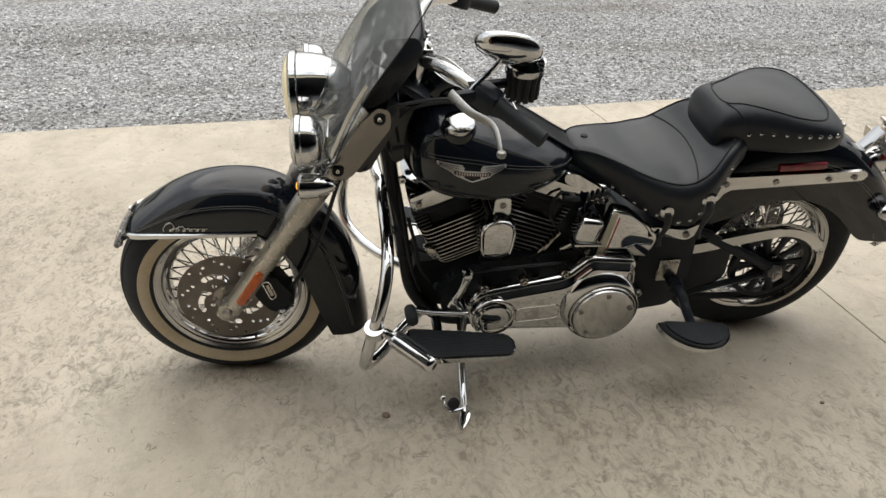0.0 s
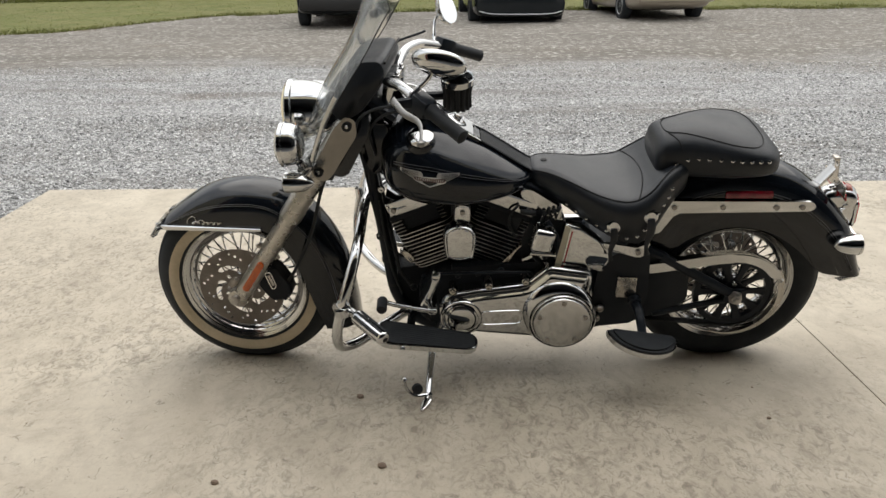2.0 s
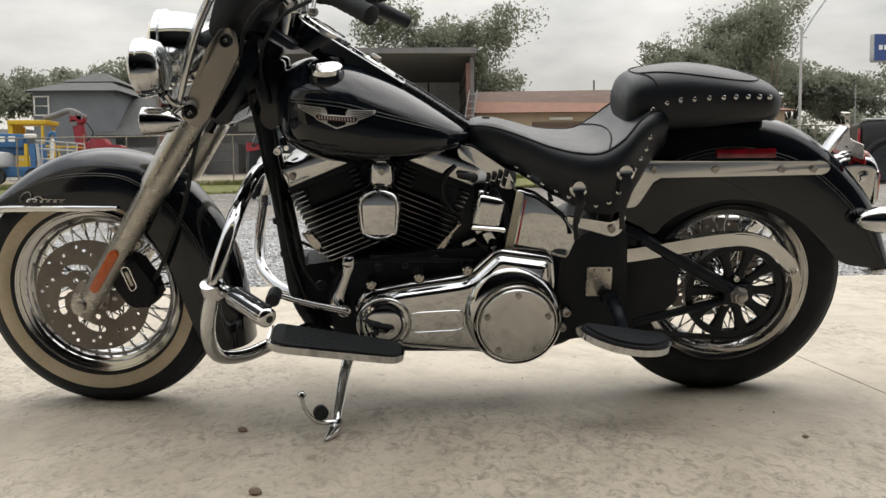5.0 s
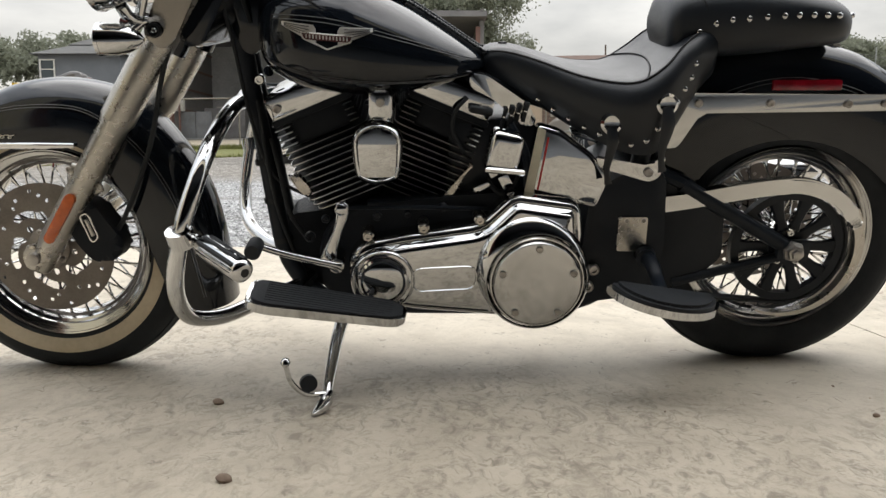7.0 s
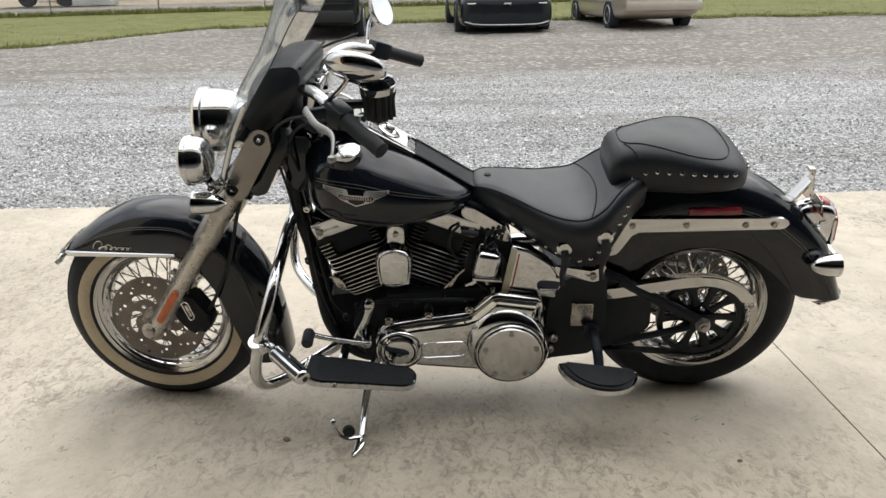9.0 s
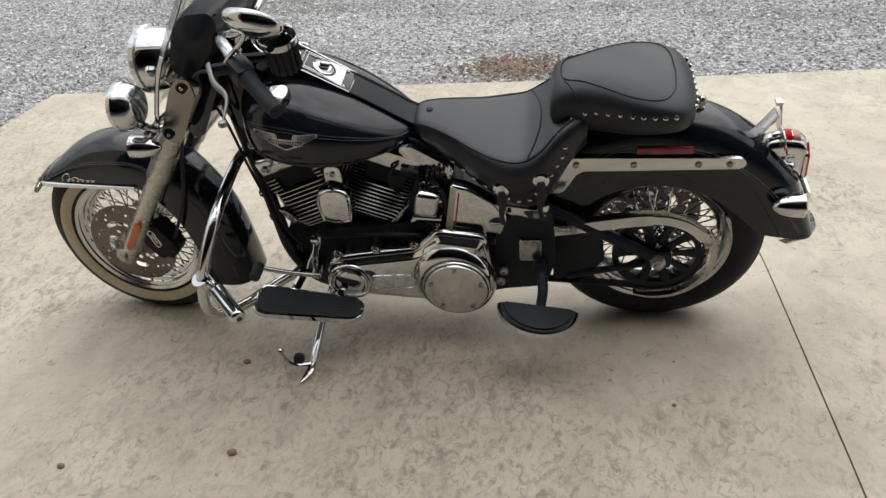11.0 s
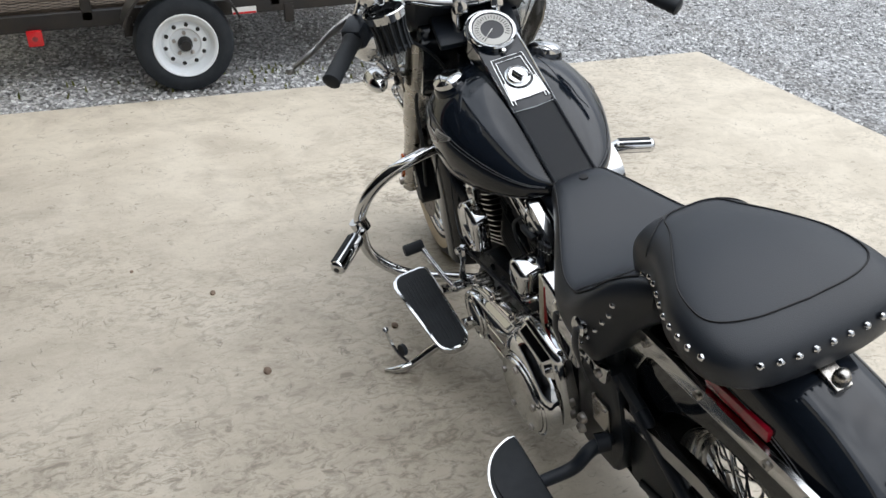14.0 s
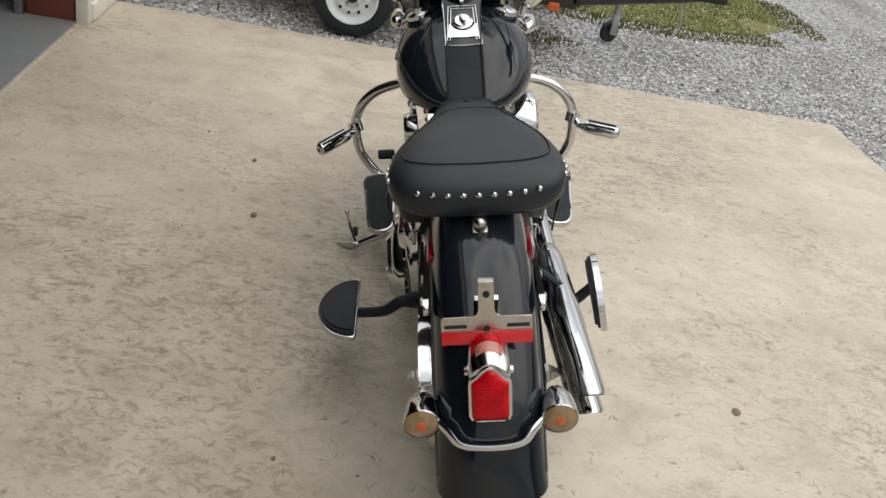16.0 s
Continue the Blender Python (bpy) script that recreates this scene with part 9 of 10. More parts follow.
def lift_machine():
    c = thing("boom_lift", "blue towable boom lift with a pale tubular work basket", "machine", m=Matrix.Translation((aside(-15.05, 33), 33.0, ground_height(-15, 33))))
    bm = B()
    box(bm, (-1.0, 0, 1.78), (2.2, 0.5, 0.55), 0.06, Matrix.Rotation(radians(2), 4, "Y"))
    box(bm, (-0.9, 0.2, 1.35), (2.0, 0.4, 0.35), 0.05)
    part("boom", bm, BLUE_PAINT, c, "blue folded boom")
    bm = B()
    box(bm, (-0.6, 0.1, 0.50), (2.6, 1.0, 0.42), 0.08)
    part("chassis", bm, BLUE_PAINT, c, "blue chassis")
    for x, lean, mat in ((0.48, -2, BLUE_PAINT), (0.20, 0, YELLOW), (0.72, -5, SHED_WALL), (0.92, -7, BLUE_PAINT)):
        bm = B()
        box(bm, (x, -0.25, 0.85), (0.22 if mat is BLUE_PAINT else 0.13, 0.14, 1.55), 0.02, Matrix.Rotation(radians(lean), 4, "Y"))
        part("mast", bm, mat, c)
    bm = B()
    box(bm, (-1.35, -0.3, 0.98), (1.9, 1.2, 0.62), 0.2)
    part("counterweight", bm, SHED_WALL, c, "grey rounded cover")
    bm = lathe(B(), [(0, 0.22), (0.10, 0.24), (0.16, 0.20)], (0.36, -0.2, 1.86), (0, 0, 1), 16)
    part("mast_cap", bm, WHITE_TRIM, c, "round white cap")
    bm = tube(B(), smooth_path([(1.05, -0.3, 1.60), (1.15, -0.3, 1.95), (1.35, -0.3, 2.05), (1.40, -0.3, 1.65)], 4), 0.07, 8)
    part("basket_knuckle", bm, BLUE_PAINT, c)
    bm = B()
    box(bm, (1.25, -0.35, 0.95), (0.13, 0.12, 1.75), 0.02, Matrix.Rotation(radians(4), 4, "Y"))
    part("basket_mast", bm, WHITE_TRIM, c, "white leaning mast")
    bm = B()
    box(bm, (1.75, -0.4, 0.18), (1.55, 0.8, 0.26), 0.03)
    basket = part("work_basket", bm, SHED_WALL, c, "pale grey basket floor")
    for x, y, h in ((1.05, -0.8, 1.70), (2.05, -0.8, 1.62), (2.42, -0.8, 1.55), (1.05, 0.0, 1.70), (2.42, 0.0, 1.60)):
        part("basket_post", tube(B(), [(x, y, 0.1), (x, y, h)], 0.030, 6), POLE_GREY, basket)
    for z in (0.95, 1.35, 1.66):
        for y in (-0.8, 0.0):
            part("basket_rail", tube(B(), smooth_path([(0.85, y, z + 0.06), (1.7, y - 0.05, z), (2.42, y, z - 0.06)], 3), 0.026, 6), POLE_GREY, basket)
    for x in (-0.9, 0.6):
        bm = lathe(B(), [(-0.12, 0.2), (-0.14, 0.33), (0.14, 0.33), (0.12, 0.2)], (x, -0.5, 0.33), (0, 1, 0), 20)
        part("wheel", bm, TYRE, c)
    for k, (x, w) in enumerate(((-1.2, 0.30), (-0.75, 0.26), (-0.35, 0.26))):
        bm = B()
        box(bm, (x, -0.262, 1.80 + 0.01 * k), (w, 0.012, 0.22))
        part("lettering_bar", bm, WHITE_INK, c, "white lettering reduced to bars")


crane_truck()
lift_machine()


# ---- parked cars ----
def car_body(sections, mat, name, parent):
    """Lofts cross-sections along the car: (x along, half width, sill z, shoulder z, roof half width, roof z)."""
    rings = []
    for x, w, sill, sh, rw, rz in sections:
        right = [(0, sill), (w * 0.85, sill), (w * 0.98, sill + 0.08), (w, (sill + sh) / 2), (w * 0.98, sh - 0.04), (w * 0.93, sh), (rw + (w * 0.93 - rw) * 0.5, sh + (rz - sh) * 0.5), (rw, rz - 0.03 * (rz > sh + 0.1)), (rw * 0.6, rz), (0, rz + 0.005)]
        rings.append([Vector((x, y, z)) for y, z in right] + [Vector((x, -y, z)) for y, z in right[-2:0:-1]])
    ob = part(name, loft(B(), rings), mat, parent, sharp=180)
    soft = ob.modifiers.new("rounding", "SUBSURF")
    soft.levels = soft.render_levels = 2
    return ob


def car_wheels(parent, front, rear, half, r, rim_mat):
    for x in (front, rear):
        for s in (-1, 1):
            y = s * (half - 0.09)
            bm = lathe(B(), [(-0.10, r * 0.66), (-0.11, r * 0.92), (-0.07, r), (0.07, r), (0.11, r * 0.92), (0.10, r * 0.66)], (x, y, r), (0, 1, 0), 32)
            t = part("wheel", bm, TYRE, parent, "black car tyre")
            bm = lathe(B(), [(0.095 * s, r * 0.66), (0.112 * s, r * 0.62), (0.085 * s, r * 0.5), (0.10 * s, 0.06), (0.10 * s, 0.01)], (x, y, r), (0, 1, 0), 24)
            part("rim", bm, rim_mat, t)
            # Black wedges on the closed rim stand for the shaded gaps between spokes.
            bm = B()
            for k in range(7):
                a = math.tau * k / 7
                d = Vector((math.cos(a), 0, math.sin(a)))
                tube(bm, [Vector((x, y + s * 0.093, r)) + d * r * 0.24, Vector((x, y + s * 0.095, r)) + d * r * 0.52], [0.022, 0.045], 6, flat=0.3)
            part("rim_gap", bm, BLACK_INK, t)


def muscle_car():
    c = thing("muscle_car", "dark grey coupe with black wheels parked nose-on in the yard", "car", m=Matrix.Translation((aside(1.58, 15.3), 15.3, ground_height(1.2, 17.0) - 0.08)) @ Matrix.Rotation(radians(94), 4, "Z"))
    # Own frame: x runs back from the nose.
    secs = [(0.0, 0.84, 0.20, 0.60, 0.76, 0.66), (0.04, 0.92, 0.14, 0.66, 0.80, 0.72), (0.30, 0.97, 0.12, 0.72, 0.82, 0.79), (0.9, 0.98, 0.14, 0.80, 0.82, 0.87), (1.50, 0.97, 0.16, 0.85, 0.82, 0.91), (1.72, 0.96, 0.17, 0.87, 0.76, 0.95),
            (2.30, 0.96, 0.17, 0.90, 0.64, 1.31), (2.7, 0.97, 0.17, 0.92, 0.60, 1.38), (3.2, 0.97, 0.17, 0.96, 0.60, 1.35), (3.9, 0.97, 0.18, 1.00, 0.66, 1.14), (4.5, 0.94, 0.22, 1.02, 0.70, 1.04), (4.78, 0.86, 0.30, 0.94, 0.66, 0.97)]
    car_body(secs, COUPE_PAINT, "body", c)
    car_wheels(c, 0.95, 3.75, 0.97, 0.35, CAR_BLACK)
    bm = B()
    loft(bm, [[Vector((1.74, y, 0.93)) for y in (-0.80, 0.80)] + [Vector((2.32, y, 1.315)) for y in (0.62, -0.62)], [Vector((1.70, y, 0.945)) for y in (-0.80, 0.80)] + [Vector((2.28, y, 1.335)) for y in (0.62, -0.62)]])
    part("windscreen", bm, CAR_GLASS_LIGHT, c, "sloping windscreen reflecting the sky")
    # Bonnet with a raised middle and two folds.
    cols = [(-0.78, -0.02), (-0.60, 0.012), (-0.46, 0.045), (-0.36, 0.030), (-0.20, 0.062), (0.0, 0.070), (0.20, 0.062), (0.36, 0.030), (0.46, 0.045), (0.60, 0.012), (0.78, -0.02)]
    bm = B()
    loft(bm, [[Vector((x, y * k, z + dz * m)) for y, dz in cols] + [Vector((x, y * k, z - 0.06)) for y, dz in cols[::-1]] for x, k, z, m in ((0.12, 0.94, 0.72, 0.2), (0.30, 0.98, 0.785, 0.8), (0.9, 1.0, 0.865, 1.0), (1.45, 1.0, 0.905, 1.0), (1.72, 0.98, 0.93, 0.5))])
    part("bonnet", bm, COUPE_PAINT, c, "sculpted bonnet with a raised middle", sharp=60)
    bm = B()
    plate(bm, rounded([(-0.70, 0.235), (0.70, 0.235), (0.80, 0.33), (0.66, 0.47), (-0.66, 0.47), (-0.80, 0.33)], 0.04), -0.035, 0.05, 0.01, place=lambda x, y, z: (z, x, y))
    plate(bm, rounded([(-0.86, 0.575), (0.86, 0.575), (0.84, 0.655), (-0.84, 0.655)], 0.02), -0.022, 0.05, 0.01, place=lambda x, y, z: (z + 0.06 * abs(x) ** 3, x, y))
    part("grille", bm, CAR_BLACK, c, "black slotted grille")
    for s in (-1, 1):
        bm = B()
        box(bm, (0.035, s * 0.68, 0.622), (0.06, 0.26, 0.024), 0.008, Matrix.Rotation(s * 0.12, 4, "Z"))
        part("headlight", bm, LAMP_GLASS, c, "narrow headlight")
    bm = tube(B(), smooth_path([(0.05, -0.86, 0.27), (-0.045, -0.6, 0.215), (-0.05, 0, 0.205), (-0.045, 0.6, 0.215), (0.05, 0.86, 0.27)], 4), 0.014, 6)
    part("bumper_line", bm, GALV, c)
    for s in (-1, 1):
        bm = B()
        box(bm, (1.95, s * 1.02, 0.97), (0.12, 0.20, 0.13), 0.04)
        part("door_mirror", bm, COUPE_PAINT, c)
    bm = B()
    box(bm, (-0.030, 0, 0.615), (0.02, 0.15, 0.035), 0.008)
    part("badge", bm, SILVER, c)


def sedan():
    c = thing("sedan", "champagne four-door sedan parked with its tail towards the slab", "car", m=Matrix.Translation((aside(4.72, 15.3), 15.3, ground_height(4.4, 17.3) - 0.07)) @ Matrix.Rotation(radians(97), 4, "Z") @ Matrix.Diagonal((0.97, 0.96, 0.97, 1)))
    # Own frame: x runs forward from the tail.
    secs = [(0.0, 0.70, 0.38, 0.78, 0.60, 0.90), (0.06, 0.82, 0.30, 0.86, 0.70, 0.99), (0.35, 0.88, 0.24, 0.92, 0.76, 1.03), (0.75, 0.89, 0.20, 0.95, 0.72, 1.06), (1.05, 0.89, 0.20, 0.95, 0.64, 1.25), (1.35, 0.89, 0.20, 0.94, 0.58, 1.41), (2.1, 0.89, 0.20, 0.93, 0.56, 1.455),
            (2.7, 0.89, 0.20, 0.92, 0.58, 1.40), (3.2, 0.89, 0.20, 0.90, 0.68, 1.12), (3.45, 0.89, 0.20, 0.88, 0.74, 0.98), (4.1, 0.88, 0.22, 0.82, 0.74, 0.90), (4.6, 0.82, 0.28, 0.66, 0.68, 0.74), (4.78, 0.66, 0.36, 0.55, 0.56, 0.60)]
    car_body(secs, CHAMPAGNE, "body", c)
    car_wheels(c, 3.72, 1.02, 0.89, 0.31, GALV)
    bm = B()
    loft(bm, [[Vector(p) for p in ((0.80, -0.66, 1.085), (0.80, 0.66, 1.085), (1.33, 0.555, 1.41), (1.33, -0.555, 1.41))], [Vector(p) for p in ((0.755, -0.66, 1.105), (0.755, 0.66, 1.105), (1.285, 0.555, 1.43), (1.285, -0.555, 1.43))]])
    part("rear_window", bm, CAR_GLASS_LIGHT, c, "rear window reflecting the sky")
    for s in (-1, 1):
        for x0, x1, x2, x3 in ((1.25, 2.02, 2.02, 1.52), (2.10, 3.02, 2.60, 2.10)):
            bm = B()
            lo, hi = 0.975, 1.365
            def sy(z):
                return s * (0.832 + (0.585 - 0.832) * (z - 0.94) / 0.5 + 0.012)
            loft(bm, [[Vector((x0, sy(lo) + d, lo)), Vector((x1, sy(lo) + d, lo)), Vector((x2, sy(hi) + d, hi)), Vector((x3, sy(hi) + d, hi))] for d in (0, s * 0.012)])
            part("side_window", bm, CAR_GLASS, c)
        bm = B()
        loft(bm, [[Vector(p) for p in ((0.02, s * 0.30, 0.885), (0.00, s * 0.30, 0.775), (0.03, s * 0.80, 0.775), (0.30, s * 0.915, 0.79), (0.30, s * 0.905, 0.90), (0.05, s * 0.79, 0.90))], [Vector(p) for p in ((-0.02, s * 0.30, 0.885), (-0.03, s * 0.30, 0.775), (-0.01, s * 0.82, 0.775), (0.30, s * 0.935, 0.79), (0.30, s * 0.925, 0.90), (0.0, s * 0.81, 0.90))]])
        part("tail_light", bm, CAR_LENS, c, "wide red tail light")
        bm = B()
        box(bm, (2.95, s * 0.98, 1.0), (0.12, 0.18, 0.12), 0.04)
        part("door_mirror", bm, CHAMPAGNE, c)
        bm = tube(B(), [(0.7, s * 0.897, 0.60), (3.9, s * 0.897, 0.58)], 0.016, 6)
        part("side_moulding", bm, GALV, c)
    bm = B()
    box(bm, (-0.012, 0, 0.80), (0.02, 0.32, 0.16), 0.01)
    np_ = part("number_plate", bm, WHITE_TRIM, c, "pale plate with plain bars")
    bm = B()
    for y in (-0.09, -0.03, 0.03, 0.09):
        box(bm, (-0.024, y, 0.80), (0.004, 0.035, 0.06))
    part("plate_bar", bm, DIAL, np_)
    bm = B()
    box(bm, (0.0, 0, 0.50), (0.14, 1.66, 0.20), 0.05)
    part("bumper", bm, CHAMPAGNE, c)


muscle_car()
sedan()


def crossover():
    c = thing("crossover_car", "dark compact crossover parked with its tail towards the slab", "car", m=Matrix.Translation((-2.50, 14.80, ground_height(-2.5, 15.4) - 0.02)) @ Matrix.Rotation(radians(91), 4, "Z") @ Matrix.Diagonal((0.93, 0.885, 1.0, 1)))
    # Own frame: x runs forward from the tail.
    secs = [(0.0, 0.80, 0.36, 0.96, 0.74, 1.00), (0.05, 0.88, 0.30, 1.02, 0.76, 1.10), (0.20, 0.90, 0.26, 1.05, 0.70, 1.40), (0.28, 0.91, 0.25, 1.05, 0.66, 1.51), (0.6, 0.92, 0.23, 1.05, 0.64, 1.56), (1.3, 0.92, 0.22, 1.04, 0.64, 1.60), (2.1, 0.92, 0.22, 1.02, 0.64, 1.59),
            (2.7, 0.92, 0.22, 1.00, 0.65, 1.50), (3.25, 0.91, 0.22, 0.98, 0.74, 1.14), (3.5, 0.91, 0.22, 0.96, 0.76, 1.03), (4.1, 0.88, 0.24, 0.90, 0.72, 0.95), (4.42, 0.80, 0.32, 0.76, 0.64, 0.83), (4.52, 0.66, 0.40, 0.66, 0.56, 0.70)]
    car_body(secs, COUPE_PAINT, "body", c)
    car_wheels(c, 3.62, 0.92, 0.92, 0.36, GALV)
    bm = B()
    loft(bm, [[Vector(p) for p in ((0.05, -0.68, 1.14), (0.05, 0.68, 1.14), (0.20, 0.60, 1.45), (0.20, -0.60, 1.45))], [Vector(p) for p in ((0.02, -0.68, 1.14), (0.02, 0.68, 1.14), (0.165, 0.60, 1.455), (0.165, -0.60, 1.455))]])
    part("rear_window", bm, CAR_GLASS_LIGHT, c, "rear window reflecting the sky")
    bm = B()
    box(bm, (0.18, 0, 1.53), (0.30, 1.20, 0.045), 0.02)
    part("roof_spoiler", bm, COUPE_PAINT, c)
    bm = B()
    box(bm, (-0.03, 0, 0.46), (0.14, 1.58, 0.24), 0.05)
    part("bumper", bm, CAR_BLACK, c, "black plastic rear bumper")
    bm = B()
    box(bm, (-0.015, 0, 0.70), (0.06, 1.50, 0.02), 0.008)
    part("tailgate_seam", bm, CAR_BLACK, c)
    for s in (-1, 1):
        bm = B()
        loft(bm, [[Vector(p) for p in ((d, s * 0.46, 1.02), (d, s * 0.46, 1.09), (d + 0.04, s * 0.84, 1.16), (d + 0.24, s * 0.925, 1.15), (d + 0.20, s * 0.93, 1.02), (d + 0.03, s * 0.86, 0.97))] for d in (0.03, -0.03)])
        part("tail_light", bm, CAR_LENS, c, "red wrap-round tail light")
        for x0, x1, x2, x3 in ((0.62, 1.28, 1.24, 0.72), (1.36, 2.12, 2.08, 1.34), (2.20, 3.05, 2.62, 2.16)):
            lo, hi = 1.07, 1.46
            bm = B()
            loft(bm, [[Vector((x0, s * (0.845 + d), lo)), Vector((x1, s * (0.845 + d), lo)), Vector((x2, s * (0.685 + d), hi)), Vector((x3, s * (0.685 + d), hi))] for d in (-0.01, 0.02)])
            part("side_window", bm, CAR_GLASS, c)
        bm = B()
        box(bm, (2.85, s * 1.00, 1.06), (0.12, 0.20, 0.15), 0.05)
        part("door_mirror", bm, COUPE_PAINT, c)
    bm = B()
    box(bm, (-0.035, 0.0, 0.84), (0.02, 0.34, 0.17), 0.01)
    np_ = part("number_plate", bm, WHITE_TRIM, c, "pale plate with plain bars")
    bm = B()
    for y in (-0.10, -0.035, 0.035, 0.10):
        box(bm, (-0.048, y, 0.84), (0.004, 0.04, 0.07))
    part("plate_bar", bm, DIAL, np_)
    bm = lathe(B(), [(0, 0.055), (0.012, 0.05)], (-0.025, 0, 1.03), (-1, 0, 0), 20)
    part("badge", bm, SILVER, c)
    bm = B()
    box(bm, (-0.03, 0.50, 0.985), (0.015, 0.16, 0.025), 0.004)
    part("model_strip", bm, SILVER, c, "small silver script strip")


crossover()


def pickup(x, y, turn, name, label, mat, s=1.0):
    c = thing(name, label, "truck", m=Matrix.Translation((aside(x, y), y, ground_height(aside(x, y), y))) @ Matrix.Rotation(turn, 4, "Z") @ Matrix.Diagonal((s, s, s, 1)))
    secs = [(0.0, 0.95, 0.58, 1.36, 0.93, 1.38), (0.04, 0.97, 0.56, 1.38, 0.95, 1.40), (1.9, 0.97, 0.54, 1.38, 0.95, 1.40), (1.95, 0.97, 0.48, 1.40, 0.74, 1.80), (2.3, 0.97, 0.48, 1.28, 0.70, 1.90), (3.4, 0.97, 0.48, 1.26, 0.70, 1.90), (4.1, 0.97, 0.48, 1.22, 0.80, 1.28), (5.2, 0.95, 0.50, 1.12, 0.84, 1.16), (5.4, 0.85, 0.60, 1.0, 0.78, 1.04)]
    car_body(secs, mat, "body", c)
    car_wheels(c, 4.2, 0.62, 0.99, 0.42, CAR_BLACK)
    for sd in (-1, 1):
        bm = B()
        loft(bm, [[Vector((2.2, sd * 0.86 + d, 1.32)), Vector((3.85, sd * 0.86 + d, 1.30)), Vector((3.4, sd * 0.74 + d, 1.82)), Vector((2.25, sd * 0.74 + d, 1.82))] for d in (0, sd * 0.02)])
        part("side_window", bm, CAR_GLASS, c)
    for ax in (0.62, 4.2):
        for sd in (-1, 1):
            arch = [Vector((ax + 0.52 * math.cos(a), sd * 0.985, 0.46 + 0.50 * math.sin(a))) for a in np.linspace(0.1, math.pi - 0.1, 15)]
            part("arch_flare", tube(B(), arch, 0.055, 8, flat=0.7), CAR_BLACK, c)
    bm = tube(B(), [(0.03, -0.90, 1.42), (1.88, -0.90, 1.42)], 0.02, 6)
    part("bed_rail", bm, GALV, c, "bright rail along the bed")
    for sd in (-1, 1):
        bm = B()
        box(bm, (-0.01, sd * 0.86, 1.05), (0.05, 0.14, 0.34), 0.02)
        part("tail_light", bm, DARK_RED, c)
    bm = B()
    box(bm, (-0.05, 0, 0.62), (0.14, 1.8, 0.14), 0.03)
    part("bumper", bm, CAR_BLACK, c)
    bm = tube(B(), [(0.12, 0.80, 1.35), (0.12, 0.80, 2.4)], 0.012, 6)
    part("aerial", bm, GALV, c)
    return c


pickup(10.83, 17.70, radians(-20), "pickup_truck", "black pickup truck with flared arches standing beside the verge", CAR_BLACK)
pickup(36.7, 62.0, radians(182), "far_pickup", "dark pickup truck parked across the street", COUPE_PAINT, 0.8)

# Street behind the fence.
bm = B()
plate(bm, [(-60, 30.0), (60, 36.0), (60, 41.0), (-60, 39.5)], 0, 0.01, 0, place=lambda x, y, z: (x, z, 0))
bmesh.ops.subdivide_edges(bm, edges=bm.edges[:], cuts=8, use_grid_fill=True)
for v in bm.verts:
    v.co.z = ground_height(v.co.x, v.co.y) + 0.015
part("road", bm, ASPHALT, label="pale worn lane behind the fence", category="road", kind="structure")


# ---- poles, sign, wires ----
def street_lamp(x, y):
    x = aside(x, y)
    z = ground_height(x, y)
    c = thing("street_lamp", "tall pale street lamp with a long bent arm", "street lamp")
    bm = tube(B(), [(x, y, z), (x, y, z + 8.6)], [0.11, 0.08], 10)
    part("pole", bm, POLE_GREY, c)
    bm = tube(B(), smooth_path([(x + 0.1, y, z + 8.3), (x + 0.9, y, z + 9.6), (x + 2.0, y, z + 11.0), (x + 2.8, y, z + 11.3)], 4), 0.06, 8)
    part("arm", bm, GALV, c)
    bm = B()
    box(bm, (x + 3.4, y, z + 11.35), (1.1, 0.35, 0.14), 0.05)
    part("lamp_head", bm, WHITE_TRIM, c)


street_lamp(26.83, 54.0)
for x, y, h in ((27.5, 60, 7.4), (28.15, 60.5, 7.2), (37.0, 60, 5.2), (44.0, 66, 8.0)):
    c = thing("utility_pole", "weathered wooden utility pole", "utility pole", "poles behind the yard")
    x = aside(x, y)
    z = ground_height(x, y)
    part("pole", tube(B(), [(x, y, z), (x, y, z + h)], [0.09, 0.07], 8), WOOD_POLE if h > 6 else POLE_GREY, c)
    if h > 6:
        bm = B()
        box(bm, (x, y, z + h - 3.0), (2.2, 0.07, 0.08), 0.02)
        part("cross_arm", bm, WOOD_POLE, c)
bm = B()
for a, b, sag in (((20.5, 52, 4.6), (27.5, 60, 6.4), 0.4), ((27.5, 60, 6.6), (60, 75, 7.0), 1.2), ((27.5, 60, 6.0), (60, 75, 6.3), 1.2)):
    a, b = Vector(a), Vector(b)
    tube(bm, [a.lerp(b, u) - Vector((0, 0, sag * 4 * u * (1 - u))) for u in np.linspace(0, 1, 12)], 0.02, 4)
bm.transform(Matrix.Translation((aside(0, 58), 0, lift(58))))
part("overhead_wire", bm, CAR_BLACK, label="thin black overhead wires sagging between poles", category="wire")


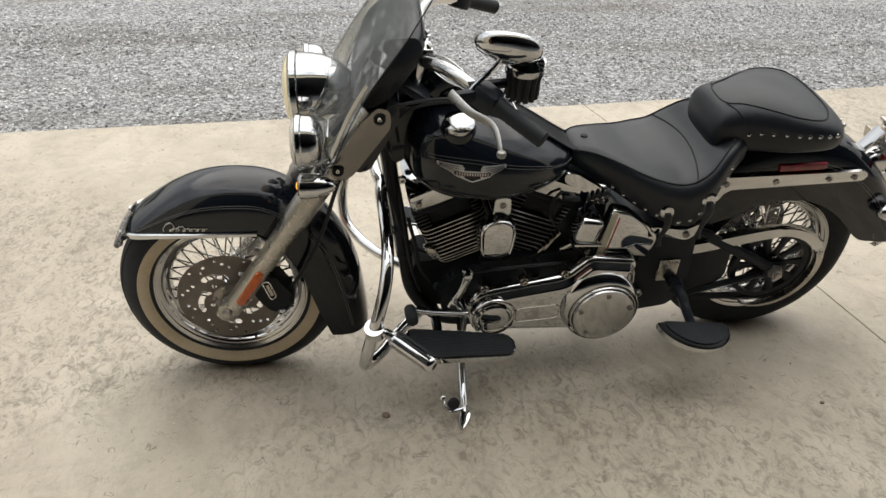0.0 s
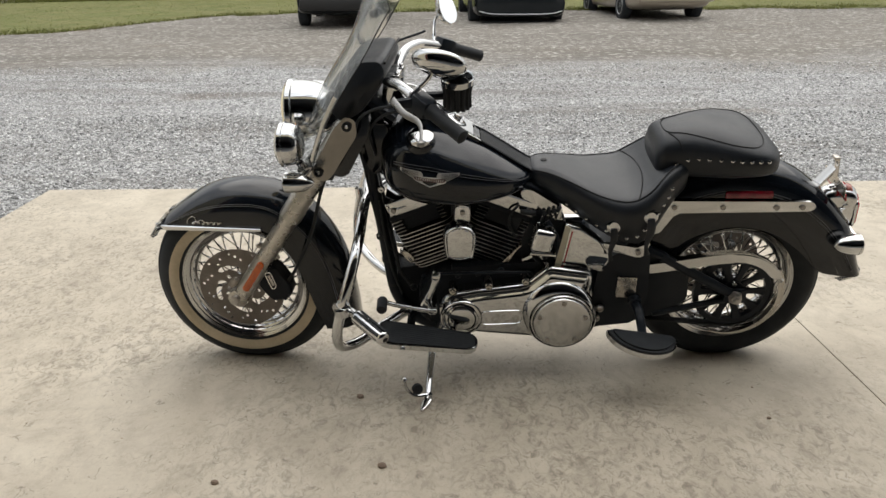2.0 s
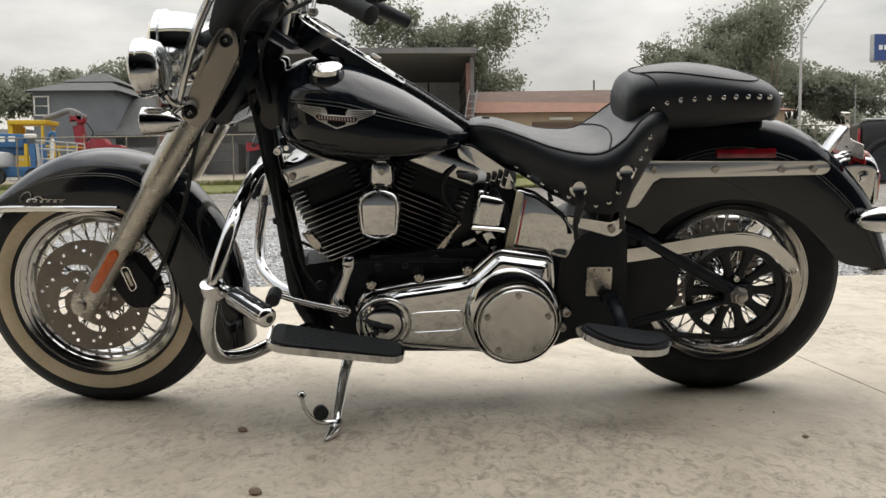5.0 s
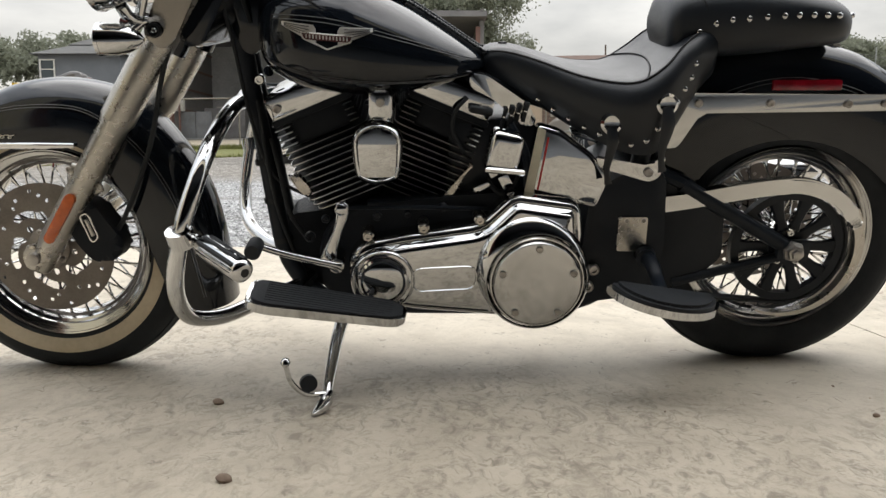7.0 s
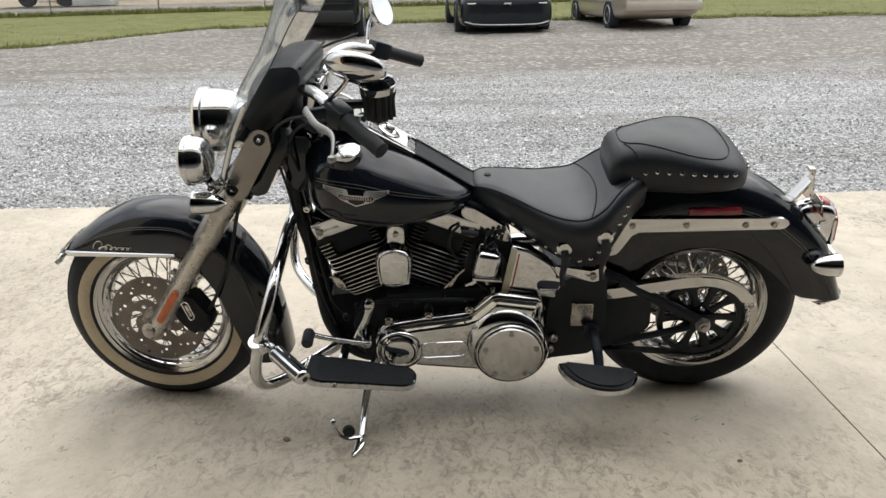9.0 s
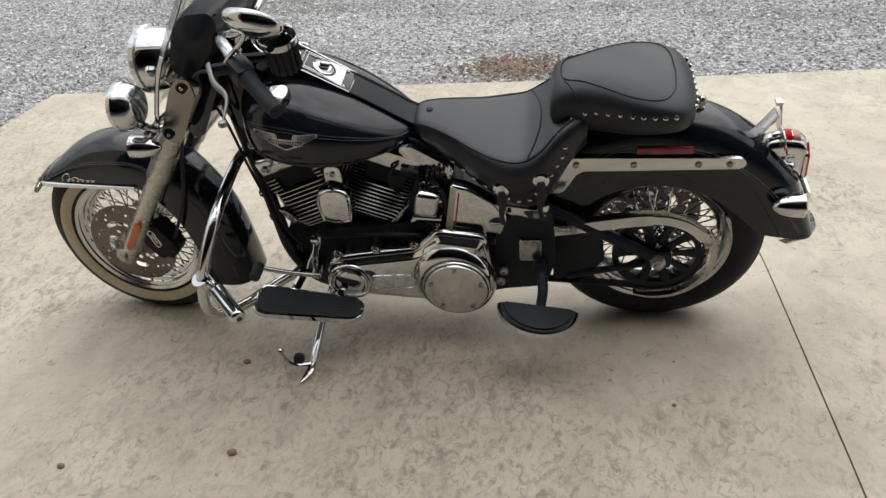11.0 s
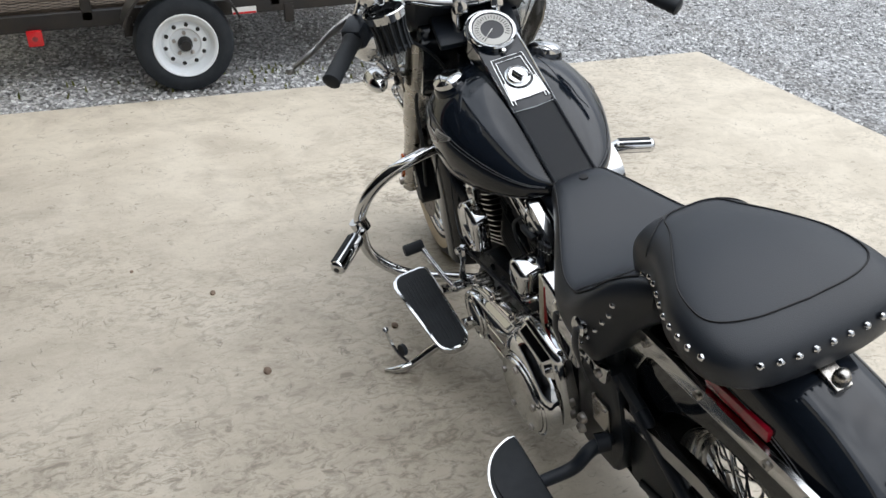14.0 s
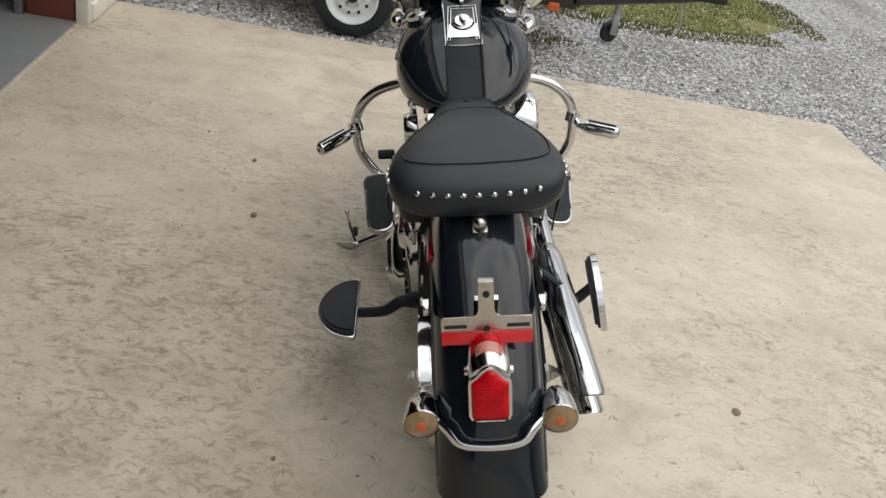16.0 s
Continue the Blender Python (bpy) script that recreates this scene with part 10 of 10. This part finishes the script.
def pole_sign():
    x, y = 36.0, 62.0
    c = thing("pole_sign", "blue roadside pole sign with white lettering bars", "sign", m=Matrix.Translation((aside(0, 62), 0, lift(62))))
    z = -0.2
    bm = B()
    tube(bm, [(x + 1.6, y, z), (x + 1.6, y, 8.0)], 0.16, 8)
    part("pole", bm, WOOD_POLE, c)
    bm = B()
    box(bm, (x + 2.0, y, 8.6), (4.0, 0.5, 2.15), 0.15)
    part("sign_box", bm, SHED_WALL, c)
    bm = B()
    box(bm, (x + 2.0, y - 0.27, 8.6), (3.75, 0.03, 1.95), 0.0)
    part("sign_face", bm, SIGN_BLUE, c)
    for w, dz in ((2.0, 0.60), (3.2, 0.0), (1.4, -0.60)):
        n = int(w / 0.38)
        for k in range(n):
            bm = B()
            box(bm, (x + 2.0 - w / 2 + (k + 0.5) * w / n, y - 0.295, 8.6 + dz), (w / n * 0.7, 0.02, 0.36))
            part("lettering_bar", bm, WHITE_INK, c)


pole_sign()


# ---- trees ----
def tree(name, at, height, spread, seed, leaf, label, clumps=70, per=110, size=0.30, droop=0.25, trunk=0.35, low=0.15):
    r = np.random.default_rng(seed)
    x0, y0 = aside(*at), at[1]
    z0 = ground_height(x0, y0)
    t = thing(name, label, "tree")
    bm = B()
    top = Vector((x0, y0, z0 + height * 0.45))
    tube(bm, smooth_path([(x0, y0, z0 - 0.2), (x0 + 0.15, y0, z0 + height * 0.2), tuple(top)], 4), [trunk * (1 - 0.045 * i) for i in range(9)], 9)
    ends = []
    for k in range(9):
        a = math.tau * k / 9 + r.uniform(-0.3, 0.3)
        reach = spread * r.uniform(0.45, 0.85)
        rise = height * r.uniform(low, 0.50)
        e = top + Vector((math.cos(a) * reach, math.sin(a) * reach * 0.7, rise))
        mid = top.lerp(e, 0.5) + Vector((0, 0, height * 0.06))
        tube(bm, smooth_path([tuple(top - Vector((0, 0, height * 0.12))), tuple(mid), tuple(e)], 4), [trunk * 0.45 * (1 - 0.105 * i) for i in range(9)], 6)
        ends += [mid, e]
        for q in range(3):
            e2 = mid.lerp(e, r.uniform(0.2, 1)) + Vector((r.uniform(-1, 1) * spread * 0.35, r.uniform(-1, 1) * spread * 0.25, r.uniform(-0.05, 0.14) * height))
            tube(bm, [mid.lerp(e, 0.3), e2], [trunk * 0.16, trunk * 0.05], 5)
            ends.append(e2)
    part("trunk", bm, BARK, t, "dark trunk and forking limbs")
    centres = []
    for k in range(clumps):
        e = ends[int(r.integers(len(ends)))]
        centres.append(e + Vector(np.clip(r.normal(0, 1, 3), -1.5, 1.5) * np.array([spread * 0.15, spread * 0.13, height * 0.055])))
    v, f = [], []
    for c in centres:
        rad = spread * r.uniform(0.09, 0.18)
        n = int(per * r.uniform(0.6, 1.4))
        g = r.normal(0, 1, (n, 3))
        g *= np.minimum(1, r.uniform(1.2, 2.0, (n, 1)) / np.linalg.norm(g, axis=1, keepdims=True))
        p = g * np.array([rad, rad, rad * 0.55]) + np.array(c)
        p[:, 2] -= droop * np.abs(r.normal(0, 1, n)) * rad
        s = size * r.uniform(0.5, 1.2, n)
        u = r.normal(0, 1, (n, 3))
        u /= np.linalg.norm(u, axis=1, keepdims=True)
        w = np.cross(u, r.normal(0, 1, (n, 3)))
        w /= np.linalg.norm(w, axis=1, keepdims=True)
        for i in range(n):
            k0 = len(v)
            a, b = u[i] * s[i], w[i] * s[i] * 0.5
            v += [tuple(p[i] - a), tuple(p[i] + b), tuple(p[i] + a), tuple(p[i] - b)]
            f.append((k0, k0 + 1, k0 + 2, k0 + 3))
    me = bpy.data.meshes.new("crown")
    me.from_pydata(v, [], f)
    me.materials.append(leaf)
    cr = new("crown", me)
    cr.parent = t
    return t


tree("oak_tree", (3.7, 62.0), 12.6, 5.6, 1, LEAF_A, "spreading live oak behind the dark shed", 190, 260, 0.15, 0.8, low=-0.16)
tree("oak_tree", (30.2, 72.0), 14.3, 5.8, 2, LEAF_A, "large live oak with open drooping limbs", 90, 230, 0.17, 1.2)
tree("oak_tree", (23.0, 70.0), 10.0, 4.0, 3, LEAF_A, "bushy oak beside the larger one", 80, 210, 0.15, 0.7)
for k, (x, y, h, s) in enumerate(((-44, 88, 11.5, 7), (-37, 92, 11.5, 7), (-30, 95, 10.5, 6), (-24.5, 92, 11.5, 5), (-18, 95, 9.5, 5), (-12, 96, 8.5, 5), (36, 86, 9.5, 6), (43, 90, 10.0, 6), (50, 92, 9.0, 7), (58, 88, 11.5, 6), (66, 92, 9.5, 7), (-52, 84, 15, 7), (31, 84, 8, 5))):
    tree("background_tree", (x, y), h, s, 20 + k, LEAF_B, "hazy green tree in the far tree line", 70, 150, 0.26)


def shrub(name, at, wide, height, seed, label):
    """A mass of leaves down to the ground, ragged on top."""
    r = np.random.default_rng(seed)
    x0, y0 = aside(*at), at[1]
    z0 = ground_height(x0, y0)
    n = int(900 * wide * height / 12)
    p = np.stack([r.normal(0, 0.42, n) * wide, r.normal(0, 0.5, n), r.uniform(0, 1, n)], -1)
    top = height * (0.62 + 0.38 * np.array([noise.noise(Vector((x * 0.55, seed * 3.1, 0))) for x in p[:, 0]]) + r.normal(0, 0.06, n)) * np.clip(1.25 - np.abs(p[:, 0]) / wide, 0.2, 1)
    p[:, 2] *= top
    p += np.array([x0, y0, z0])
    u = r.normal(0, 1, (n, 3))
    u /= np.linalg.norm(u, axis=1, keepdims=True)
    w = np.cross(u, r.normal(0, 1, (n, 3)))
    w /= np.linalg.norm(w, axis=1, keepdims=True)
    size = (0.34 * r.uniform(0.5, 1.2, n))[:, None]
    v = np.stack([p - u * size, p + w * size * 0.55, p + u * size, p - w * size * 0.55], 1).reshape(-1, 3)
    me = bpy.data.meshes.new(name)
    me.from_pydata(v.tolist(), [], np.arange(4 * n).reshape(-1, 4).tolist())
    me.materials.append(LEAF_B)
    return tagged(new(name, me), label, "shrub", "shrubs at the edge of the woods")


for k, (x, y, w, h) in enumerate(((27.5, 78, 5, 4.6), (33, 80, 6, 5.6), (39.5, 82, 6, 5.2), (46, 80, 6, 6.0), (53, 82, 7, 5.5), (61, 80, 7, 6.2), (-24, 80, 6, 4.2), (-31, 82, 7, 4.8), (-39, 80, 7, 5.2), (-47, 82, 7, 5.8), (-16, 84, 6, 4.4))):
    shrub("woodland_shrub", (x, y), w, h, 60 + k, "hazy green undergrowth along the far woods")
shrub("bush", (22.6, 47.5), 0.8, 2.1, 91, "dark rounded bush at the corner of the tan building")
